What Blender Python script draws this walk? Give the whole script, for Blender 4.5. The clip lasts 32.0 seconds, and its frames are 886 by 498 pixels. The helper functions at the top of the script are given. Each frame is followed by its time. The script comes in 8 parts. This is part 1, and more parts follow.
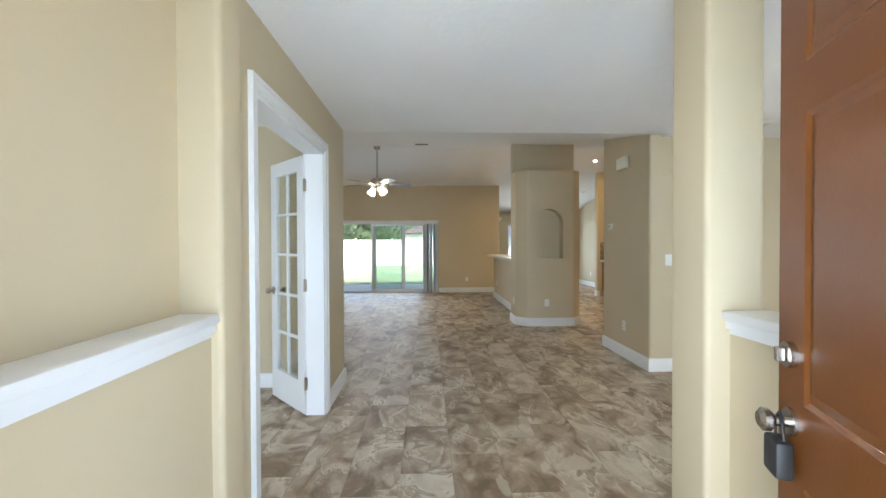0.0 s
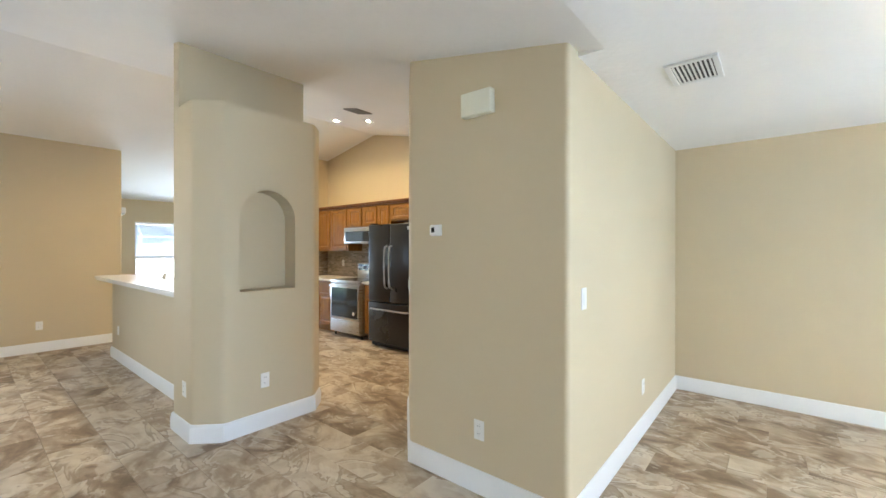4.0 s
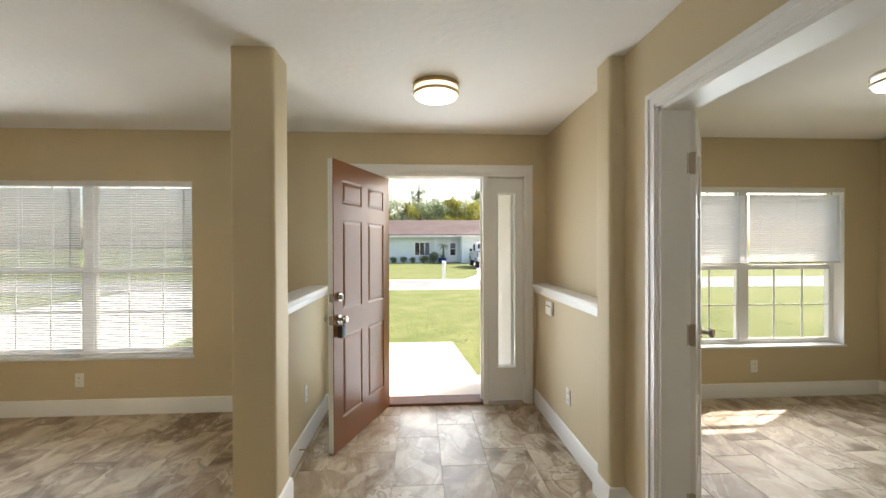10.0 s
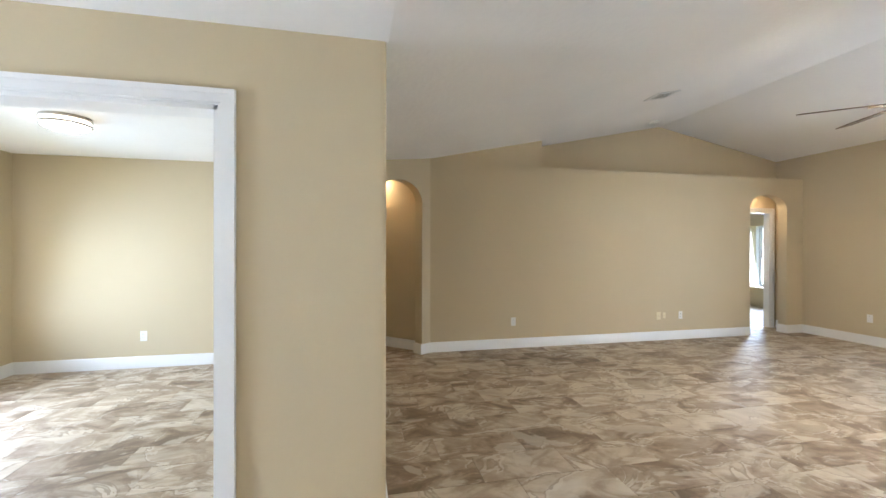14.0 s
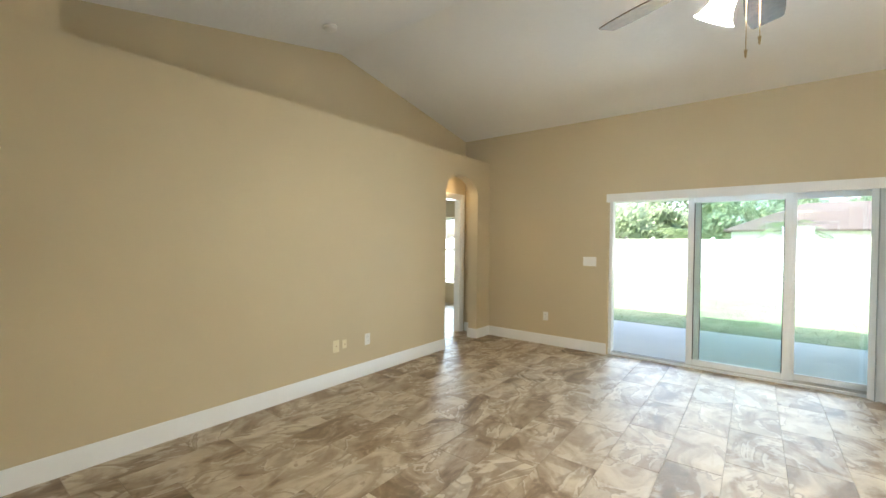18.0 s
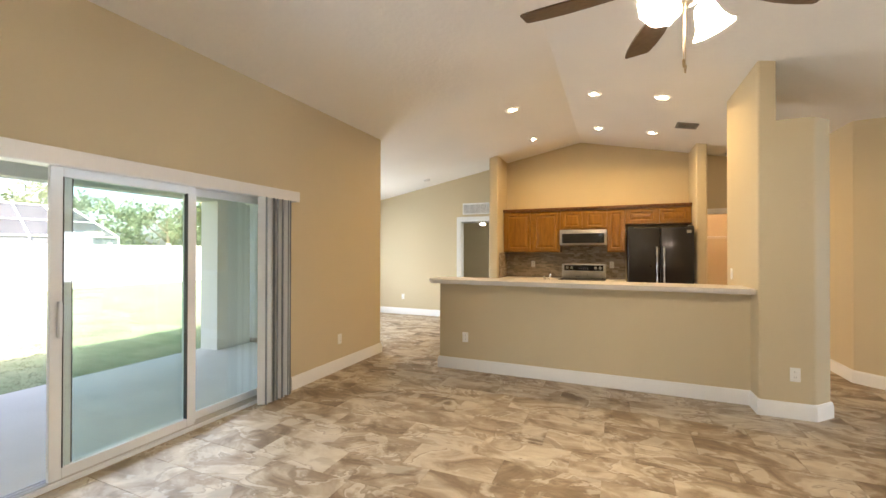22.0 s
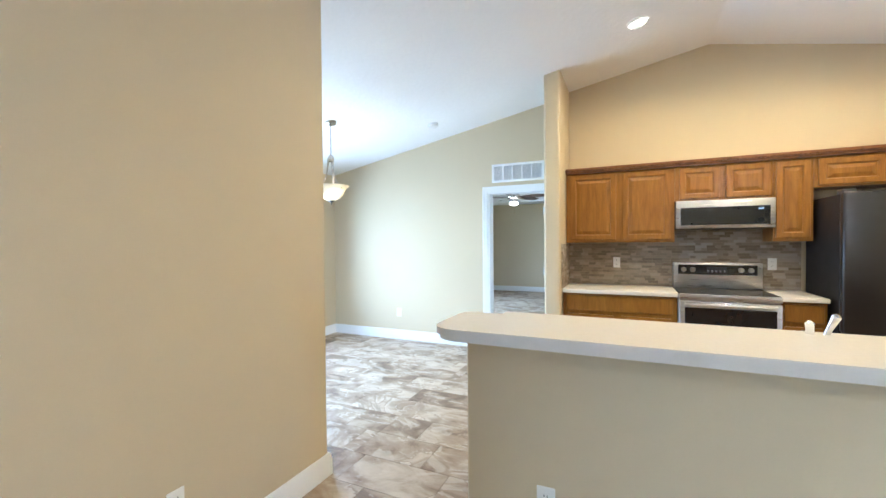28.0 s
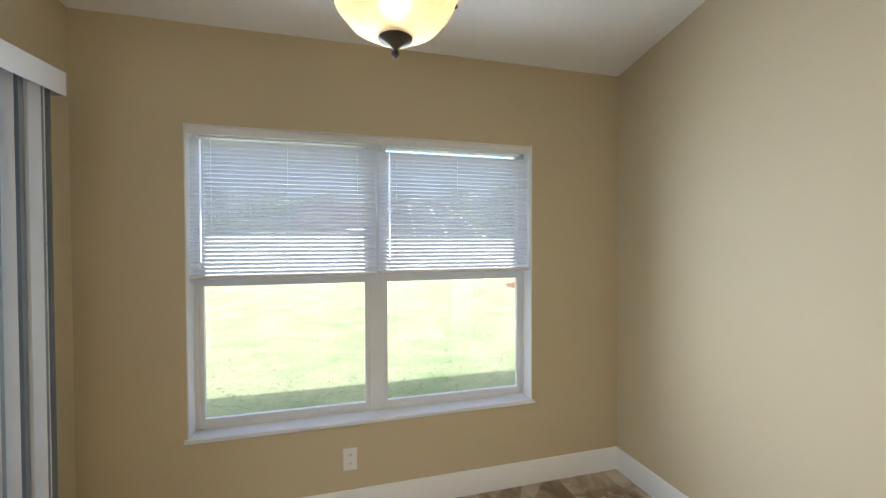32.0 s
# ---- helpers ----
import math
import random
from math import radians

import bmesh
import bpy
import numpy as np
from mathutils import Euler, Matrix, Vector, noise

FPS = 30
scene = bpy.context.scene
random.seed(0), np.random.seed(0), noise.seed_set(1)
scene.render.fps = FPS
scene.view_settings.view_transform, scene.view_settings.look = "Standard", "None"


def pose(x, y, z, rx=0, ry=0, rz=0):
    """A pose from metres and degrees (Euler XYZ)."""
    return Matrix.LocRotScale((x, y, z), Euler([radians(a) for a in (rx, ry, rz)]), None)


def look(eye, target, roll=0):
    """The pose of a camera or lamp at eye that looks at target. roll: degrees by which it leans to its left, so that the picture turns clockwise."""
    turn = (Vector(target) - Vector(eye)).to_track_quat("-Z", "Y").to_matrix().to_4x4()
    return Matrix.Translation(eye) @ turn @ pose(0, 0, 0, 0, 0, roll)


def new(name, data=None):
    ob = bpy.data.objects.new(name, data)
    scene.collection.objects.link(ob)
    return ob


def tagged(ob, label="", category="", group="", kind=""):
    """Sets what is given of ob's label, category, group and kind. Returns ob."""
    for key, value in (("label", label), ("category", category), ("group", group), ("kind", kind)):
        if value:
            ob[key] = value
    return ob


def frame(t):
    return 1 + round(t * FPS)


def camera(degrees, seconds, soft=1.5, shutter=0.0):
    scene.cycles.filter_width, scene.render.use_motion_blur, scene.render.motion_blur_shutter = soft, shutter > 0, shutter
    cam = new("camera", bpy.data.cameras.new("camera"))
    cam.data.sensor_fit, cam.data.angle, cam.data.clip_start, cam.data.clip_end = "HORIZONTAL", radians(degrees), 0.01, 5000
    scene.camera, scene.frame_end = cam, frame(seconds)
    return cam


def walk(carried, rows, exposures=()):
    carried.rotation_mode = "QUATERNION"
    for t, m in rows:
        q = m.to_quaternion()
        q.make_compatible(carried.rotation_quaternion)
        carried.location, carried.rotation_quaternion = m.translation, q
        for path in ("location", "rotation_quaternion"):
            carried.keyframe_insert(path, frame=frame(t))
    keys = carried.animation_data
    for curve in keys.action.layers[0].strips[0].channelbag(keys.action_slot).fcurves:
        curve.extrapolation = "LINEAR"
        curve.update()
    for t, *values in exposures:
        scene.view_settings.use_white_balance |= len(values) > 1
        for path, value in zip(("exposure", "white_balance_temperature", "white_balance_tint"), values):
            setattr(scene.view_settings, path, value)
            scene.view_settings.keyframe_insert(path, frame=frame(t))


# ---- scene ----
# ---- camera and its walk ----
cam = camera(95.4, 32.0)
PATH = [
    (0, (0.405, -0.779, 1.337), (0.481, 1.219, 1.313), -0.2),
    (0.5, (0.475, -0.286, 1.412), (0.529, 1.713, 1.391), 0.0),
    (1, (0.457, 0.211, 1.456), (0.51, 2.21, 1.438), 0.0),
    (1.5, (0.458, 0.675, 1.457), (0.533, 2.674, 1.442), 0.2),
    (2, (0.465, 1.15, 1.447), (0.653, 3.141, 1.437), 0.2),
    (2.5, (0.524, 1.579, 1.472), (0.95, 3.533, 1.456), 0.2),
    (4.5, (0.859, 2.748, 1.428), (2.676, 3.583, 1.425), -0.0),
    (5, (0.986, 2.918, 1.43), (2.956, 3.263, 1.422), 0.1),
    (5.5, (1.106, 3.046, 1.441), (3.1, 2.891, 1.434), -0.1),
    (6, (1.124, 3.142, 1.452), (3.032, 2.541, 1.442), -0.2),
    (6.5, (1.098, 3.17, 1.434), (2.837, 2.183, 1.431), -0.5),
    (7, (1.036, 3.153, 1.439), (2.558, 1.855, 1.432), -0.5),
    (7.5, (0.995, 3.154, 1.417), (2.252, 1.599, 1.42), -0.6),
    (8, (0.936, 3.107, 1.43), (1.937, 1.376, 1.424), -0.5),
    (8.5, (0.874, 3.101, 1.423), (1.61, 1.241, 1.421), -0.4),
    (9, (0.812, 3.094, 1.427), (1.268, 1.147, 1.42), -0.3),
    (9.5, (0.741, 3.032, 1.434), (0.918, 1.04, 1.421), -0.3),
    (10, (0.687, 2.95, 1.424), (0.567, 0.954, 1.414), -0.2),
    (10.5, (0.67, 2.876, 1.418), (0.239, 0.923, 1.408), -0.0),
    (11, (0.772, 2.812, 1.416), (-0.028, 0.979, 1.409), 0.3),
    (11.5, (0.951, 2.806, 1.419), (-0.257, 1.212, 1.413), 0.3),
    (12, (1.147, 2.829, 1.439), (-0.426, 1.594, 1.434), 0.3),
    (12.5, (1.296, 2.843, 1.454), (-0.535, 2.038, 1.44), 0.1),
    (13, (1.446, 2.912, 1.433), (-0.522, 2.555, 1.427), 0.0),
    (13.5, (1.572, 2.98, 1.413), (-0.427, 3.035, 1.412), 0.0),
    (14, (1.629, 3.039, 1.405), (-0.325, 3.462, 1.4), 0.1),
    (14.5, (1.68, 3.126, 1.385), (-0.179, 3.863, 1.38), 0.2),
    (15, (1.643, 3.219, 1.386), (-0.089, 4.219, 1.372), 0.1),
    (15.5, (1.475, 3.402, 1.355), (-0.129, 4.596, 1.333), 0.1),
    (17.5, (-0.105, 4.848, 1.415), (-1.474, 6.306, 1.362), 0.7),
    (18, (-0.547, 5.152, 1.377), (-1.771, 6.733, 1.345), 0.6),
    (18.5, (-1.053, 5.465, 1.333), (-1.979, 7.238, 1.328), 0.3),
    (19, (-1.385, 5.733, 1.373), (-1.933, 7.657, 1.365), 0.5),
    (19.5, (-1.691, 6.035, 1.376), (-1.77, 8.033, 1.375), 0.3),
    (20, (-1.814, 6.318, 1.399), (-1.441, 8.283, 1.391), 0.5),
    (20.5, (-1.982, 6.625, 1.425), (-1.126, 8.432, 1.411), 0.4),
    (21, (-2.256, 7.018, 1.407), (-0.918, 8.505, 1.407), 0.5),
    (21.5, (-2.317, 7.163, 1.389), (-0.683, 8.316, 1.401), 0.1),
    (22, (-2.427, 7.378, 1.404), (-0.587, 8.163, 1.415), 0.1),
    (22.5, (-2.683, 7.553, 1.387), (-0.739, 8.023, 1.404), 0.1),
    (23, (-2.924, 7.628, 1.391), (-0.944, 7.905, 1.404), -0.1),
    (23.5, (-3.063, 7.703, 1.399), (-1.071, 7.884, 1.405), -0.2),
    (24, (-3.101, 7.732, 1.399), (-1.106, 7.877, 1.394), -0.3),
    (24.5, (-3.038, 7.757, 1.39), (-1.043, 7.887, 1.376), -0.3),
    (26.5, (-1.136, 8.139, 1.404), (0.831, 8.498, 1.355), -0.7),
    (27, (-0.597, 8.299, 1.406), (1.334, 8.82, 1.361), -0.6),
    (27.5, (-0.055, 8.484, 1.415), (1.823, 9.17, 1.37), -0.5),
    (28, (0.48, 8.715, 1.415), (2.297, 9.549, 1.378), -0.5),
    (28.5, (0.981, 8.999, 1.424), (2.744, 9.942, 1.383), -0.1),
    (29, (1.404, 9.376, 1.464), (3.153, 10.344, 1.404), -0.3),
    (29.5, (1.943, 9.761, 1.462), (3.692, 10.728, 1.403), -0.1),
    (30, (2.375, 10.092, 1.425), (4.106, 11.091, 1.384), -0.2),
    (30.5, (2.821, 10.29, 1.419), (4.436, 11.468, 1.379), -0.3),
    (31, (3.2, 10.488, 1.425), (4.586, 11.929, 1.386), -0.3),
    (31.5, (3.527, 10.639, 1.433), (4.548, 12.358, 1.395), -0.2),
    (32, (3.814, 10.761, 1.431), (4.347, 12.688, 1.397), -0.2),
]
EXPOSURES = [
    (0, 2.54, 6000, 10),
    (1, 2.74, 6450, 13),
    (2, 2.99, 6900, 19),
    (2.5, 3.04, 6700, 18),
    (4.5, 3.40, 5550, 9),
    (5, 3.35, 5650, 9),
    (6, 3.04, 6900, 15),
    (7, 2.74, 7000, 14),
    (8, 2.24, 7900, 15),
    (9, 2.19, 7350, 12),
    (10.5, 2.11, 7300, 13),
    (11, 2.20, 7600, 14),
    (12, 2.48, 8400, 7),
    (13, 3.24, 5800, 12),
    (14, 3.44, 5850, 13),
    (15, 3.64, 5700, 14),
    (17.5, 3.44, 6250, 6),
    (19, 3.27, 6350, 8),
    (20, 3.30, 6450, 12),
    (21, 3.25, 6650, 11),
    (22, 3.15, 7100, 17),
    (23, 3.37, 6000, 15),
    (24.5, 3.37, 5700, 14),
    (26.5, 3.51, 5700, 13),
    (27, 3.48, 5650, 14),
    (28, 3.62, 5000, 10),
    (29, 3.44, 5050, 13),
    (30, 2.84, 5500, 13),
    (31, 2.44, 6300, 15),
    (32, 2.44, 6500, 15),
]
walk(cam, [(t, look(eye, target, roll)) for t, eye, target, roll in PATH], EXPOSURES)

# ---- world, sun and large lights ----
SUN_DIR = Vector((-0.86, -0.50, 0.85)).normalized()
world = bpy.data.worlds.new("world")
scene.world = world
world.use_nodes = True
wn = world.node_tree
sky = wn.nodes.new("ShaderNodeTexSky")
sky.sky_type = "NISHITA"
sky.sun_disc = False
sky.sun_elevation = math.asin(SUN_DIR.z)
sky.sun_rotation = math.atan2(SUN_DIR.x, SUN_DIR.y)
sky.dust_density = 4.0
sky.air_density = 0.8
sky.ozone_density = 0.4
wn.links.new(sky.outputs[0], wn.nodes["Background"].inputs[0])
wn.nodes["Background"].inputs[1].default_value = 0.125

sun = new("sun", bpy.data.lights.new("sun", "SUN"))
sun.data.energy = 2.1
sun.data.angle = radians(0.53)
sun.data.color = (1.0, 0.96, 0.90)
sun.matrix_world = look(SUN_DIR * 40, (0, 0, 0))


def lamp(name, kind, place, watts, colour, size=0.1, target=None, spread=None):
    light = bpy.data.lights.new(name, kind)
    light.energy = watts
    light.color = colour
    if kind == "AREA":
        light.shape = "DISK"
        light.size = size
    else:
        light.shadow_soft_size = size
    if kind == "SPOT":
        light.spot_size = radians(spread or 120)
        light.spot_blend = 0.6
    ob = new(name, light)
    ob.matrix_world = look(place, target) if target else Matrix.Translation(place)
    return ob


def daylight(name, place, target, wide, high, watts, spread=125):
    """Sky light that comes in through one opening."""
    light = bpy.data.lights.new(name, "AREA")
    light.shape = "RECTANGLE"
    light.size, light.size_y = wide, high
    light.energy = watts
    light.color = (0.70, 0.85, 1.0)
    light.spread = radians(spread)
    ob = new(name, light)
    ob.matrix_world = look(place, target)
    return ob


daylight("nook_window_light", (4.05, 12.90, 1.23), (4.05, 5, 1.5), 1.7, 1.4, 7.0, 150)
daylight("nook_door_light", (2.60, 11.5, 1.0), (5.2, 11.3, -0.4), 1.1, 1.9, 1.8)
daylight("great_room_light", (-0.9, 10.37, 1.0), (-0.9, 0, 1.2), 2.1, 1.9, 3.9, 145)
daylight("dining_window_light", (3.575, -0.64, 1.23), (3.575, 9, 1.3), 1.75, 1.4, 5.5)
daylight("study_window_light", (-2.435, -0.64, 1.22), (-2.435, 5, 0.2), 1.75, 1.4, 6.3)
daylight("entry_light", (0.50, -0.66, 1.02), (0.50, 9, 1.8), 0.74, 1.95, 5.0, 135)
daylight("sidelight_light", (1.177, -0.665, 1.12), (1.30, 9, 1.2), 0.16, 1.55, 0.8)
daylight("bedroom_window_light", (-6.13, 12.74, 1.2), (-6.13, 5, 0.0), 0.7, 1.4, 8)
daylight("bedroom_window_light", (8.38, 12.99, 1.25), (8.38, 5, 0.0), 2.1, 1.4, 8.5)

KITCHEN_WARM = (1.00, 0.71, 0.32)

# ---- materials ----
def node_material(name):
    m = bpy.data.materials.new(name)
    m.use_nodes = True
    return m, m.node_tree.nodes, m.node_tree.links, m.node_tree.nodes["Principled BSDF"]


def surface(name, a, b=None, rough=0.5, metal=0.0, scale=3.0, fine=80.0, bump=0.0, bump_scale=None, amount=1.0, stretch=None, spec=0.5, vary=0.0, coat=0.0):
    """Two tones mixed by a broad and a fine noise, with relief."""
    m, n, l, p = node_material(name)
    b = b or tuple(c * 0.9 for c in a)
    geo = n.new("ShaderNodeNewGeometry")
    src = geo.outputs["Position"]
    if stretch:
        co = n.new("ShaderNodeTexCoord")
        mp = n.new("ShaderNodeMapping")
        mp.inputs["Scale"].default_value = stretch
        l.new(co.outputs["Object"], mp.inputs[0])
        src = mp.outputs[0]
    n1 = n.new("ShaderNodeTexNoise"); n1.inputs["Scale"].default_value = scale; n1.inputs["Detail"].default_value = 5
    n2 = n.new("ShaderNodeTexNoise"); n2.inputs["Scale"].default_value = fine; n2.inputs["Detail"].default_value = 3
    l.new(src, n1.inputs["Vector"]); l.new(src, n2.inputs["Vector"])
    mx = n.new("ShaderNodeMath"); mx.operation = "MULTIPLY_ADD"
    l.new(n2.outputs[0], mx.inputs[0]); mx.inputs[1].default_value = 0.35
    l.new(n1.outputs[0], mx.inputs[2])
    ramp = n.new("ShaderNodeMapRange")
    ramp.inputs["From Min"].default_value = 0.45; ramp.inputs["From Max"].default_value = 0.95
    ramp.inputs["To Max"].default_value = amount
    l.new(mx.outputs[0], ramp.inputs[0])
    mix = n.new("ShaderNodeMix"); mix.data_type = "RGBA"
    mix.inputs[6].default_value = (*a, 1); mix.inputs[7].default_value = (*b, 1)
    l.new(ramp.outputs[0], mix.inputs[0])
    out = mix.outputs[2]
    if vary:
        oi = n.new("ShaderNodeObjectInfo")
        hs = n.new("ShaderNodeHueSaturation")
        mr = n.new("ShaderNodeMapRange")
        mr.inputs["To Min"].default_value = 1 - vary; mr.inputs["To Max"].default_value = 1 + vary
        l.new(oi.outputs["Random"], mr.inputs[0]); l.new(mr.outputs[0], hs.inputs["Value"]); l.new(out, hs.inputs["Color"])
        out = hs.outputs[0]
    l.new(out, p.inputs["Base Color"])
    rr = n.new("ShaderNodeMapRange")
    rr.inputs["To Min"].default_value = max(0.02, rough - 0.05); rr.inputs["To Max"].default_value = rough + 0.07
    l.new(n1.outputs[0], rr.inputs[0]); l.new(rr.outputs[0], p.inputs["Roughness"])
    p.inputs["Metallic"].default_value = metal
    p.inputs["Specular IOR Level"].default_value = spec
    p.inputs["Coat Weight"].default_value = coat
    if bump:
        nb = n2
        if bump_scale:
            nb = n.new("ShaderNodeTexNoise"); nb.inputs["Scale"].default_value = bump_scale; nb.inputs["Detail"].default_value = 4
            l.new(src, nb.inputs["Vector"])
        bp = n.new("ShaderNodeBump"); bp.inputs["Strength"].default_value = bump; bp.inputs["Distance"].default_value = 0.01
        l.new(nb.outputs[0], bp.inputs["Height"]); l.new(bp.outputs[0], p.inputs["Normal"])
    return m


def emitter(name, colour, strength, base=(0.9, 0.87, 0.8)):
    m, n, l, p = node_material(name)
    p.inputs["Base Color"].default_value = (*base, 1)
    p.inputs["Roughness"].default_value = 0.35
    p.inputs["Emission Color"].default_value = (*colour, 1)
    p.inputs["Emission Strength"].default_value = strength
    return m


def frosted(name, colour, strength, share=0.6):
    """Frosted glass that glows and lets the light of the bulb inside it through."""
    m, n, l, p = node_material(name)
    p.inputs["Base Color"].default_value = (0.88, 0.86, 0.82, 1)
    p.inputs["Roughness"].default_value = 0.35
    p.inputs["Emission Color"].default_value = (*colour, 1)
    p.inputs["Emission Strength"].default_value = strength
    tr = n.new("ShaderNodeBsdfTranslucent"); tr.inputs[0].default_value = (0.92, 0.88, 0.80, 1)
    mx = n.new("ShaderNodeMixShader"); mx.inputs[0].default_value = share
    l.new(p.outputs[0], mx.inputs[1]); l.new(tr.outputs[0], mx.inputs[2]); l.new(mx.outputs[0], n["Material Output"].inputs[0])
    return m


def pane_glass(name, tint, gloss=0.06):
    """Clear glazing: see-through, with a reflection that grows at grazing angles."""
    m, n, l, p = node_material(name)
    n.remove(p)
    tr = n.new("ShaderNodeBsdfTransparent"); tr.inputs[0].default_value = (*tint, 1)
    gl = n.new("ShaderNodeBsdfGlossy"); gl.inputs["Roughness"].default_value = 0.01
    lw = n.new("ShaderNodeLayerWeight")
    pw = n.new("ShaderNodeMath"); pw.operation = "POWER"; pw.inputs[1].default_value = 4.0; l.new(lw.outputs["Facing"], pw.inputs[0])
    fr = n.new("ShaderNodeMapRange"); fr.inputs["To Min"].default_value = gloss; fr.inputs["To Max"].default_value = 0.55; l.new(pw.outputs[0], fr.inputs[0])
    mx = n.new("ShaderNodeMixShader")
    l.new(fr.outputs[0], mx.inputs[0]); l.new(tr.outputs[0], mx.inputs[1]); l.new(gl.outputs[0], mx.inputs[2])
    l.new(mx.outputs[0], n["Material Output"].inputs[0])
    return m


def translucent(name, colour, share):
    """Thin vinyl that lets some light through."""
    m, n, l, p = node_material(name)
    geo = n.new("ShaderNodeNewGeometry")
    nz = n.new("ShaderNodeTexNoise"); nz.inputs["Scale"].default_value = 9; l.new(geo.outputs["Position"], nz.inputs["Vector"])
    mix = n.new("ShaderNodeMix"); mix.data_type = "RGBA"; l.new(nz.outputs[0], mix.inputs[0])
    mix.inputs[6].default_value = (*colour, 1); mix.inputs[7].default_value = (*(c * 0.92 for c in colour), 1)
    l.new(mix.outputs[2], p.inputs["Base Color"]); p.inputs["Roughness"].default_value = 0.45
    tr = n.new("ShaderNodeBsdfTranslucent"); l.new(mix.outputs[2], tr.inputs[0])
    mx = n.new("ShaderNodeMixShader"); mx.inputs[0].default_value = share
    l.new(p.outputs[0], mx.inputs[1]); l.new(tr.outputs[0], mx.inputs[2]); l.new(mx.outputs[0], n["Material Output"].inputs[0])
    return m


def alabaster(name, colour):
    """Cloudy glass bowl through which the bulb shows as a soft bright core."""
    m, n, l, p = node_material(name)
    geo = n.new("ShaderNodeNewGeometry")
    nz = n.new("ShaderNodeTexNoise"); nz.inputs["Scale"].default_value = 14; nz.inputs["Distortion"].default_value = 1.5
    l.new(geo.outputs["Position"], nz.inputs["Vector"])
    mix = n.new("ShaderNodeMix"); mix.data_type = "RGBA"; l.new(nz.outputs[0], mix.inputs[0])
    mix.inputs[6].default_value = (*colour, 1); mix.inputs[7].default_value = (*(c * 0.80 for c in colour), 1)
    l.new(mix.outputs[2], p.inputs["Base Color"]); p.inputs["Roughness"].default_value = 0.3
    tr = n.new("ShaderNodeBsdfTranslucent"); l.new(mix.outputs[2], tr.inputs[0])
    rf = n.new("ShaderNodeBsdfRefraction"); rf.inputs["IOR"].default_value = 1.12; rf.inputs["Roughness"].default_value = 0.5; l.new(mix.outputs[2], rf.inputs[0])
    m1 = n.new("ShaderNodeMixShader"); m1.inputs[0].default_value = 0.45; l.new(tr.outputs[0], m1.inputs[1]); l.new(rf.outputs[0], m1.inputs[2])
    m2 = n.new("ShaderNodeMixShader"); m2.inputs[0].default_value = 0.50; l.new(p.outputs[0], m2.inputs[1]); l.new(m1.outputs[0], m2.inputs[2])
    l.new(m2.outputs[0], n["Material Output"].inputs[0])
    return m


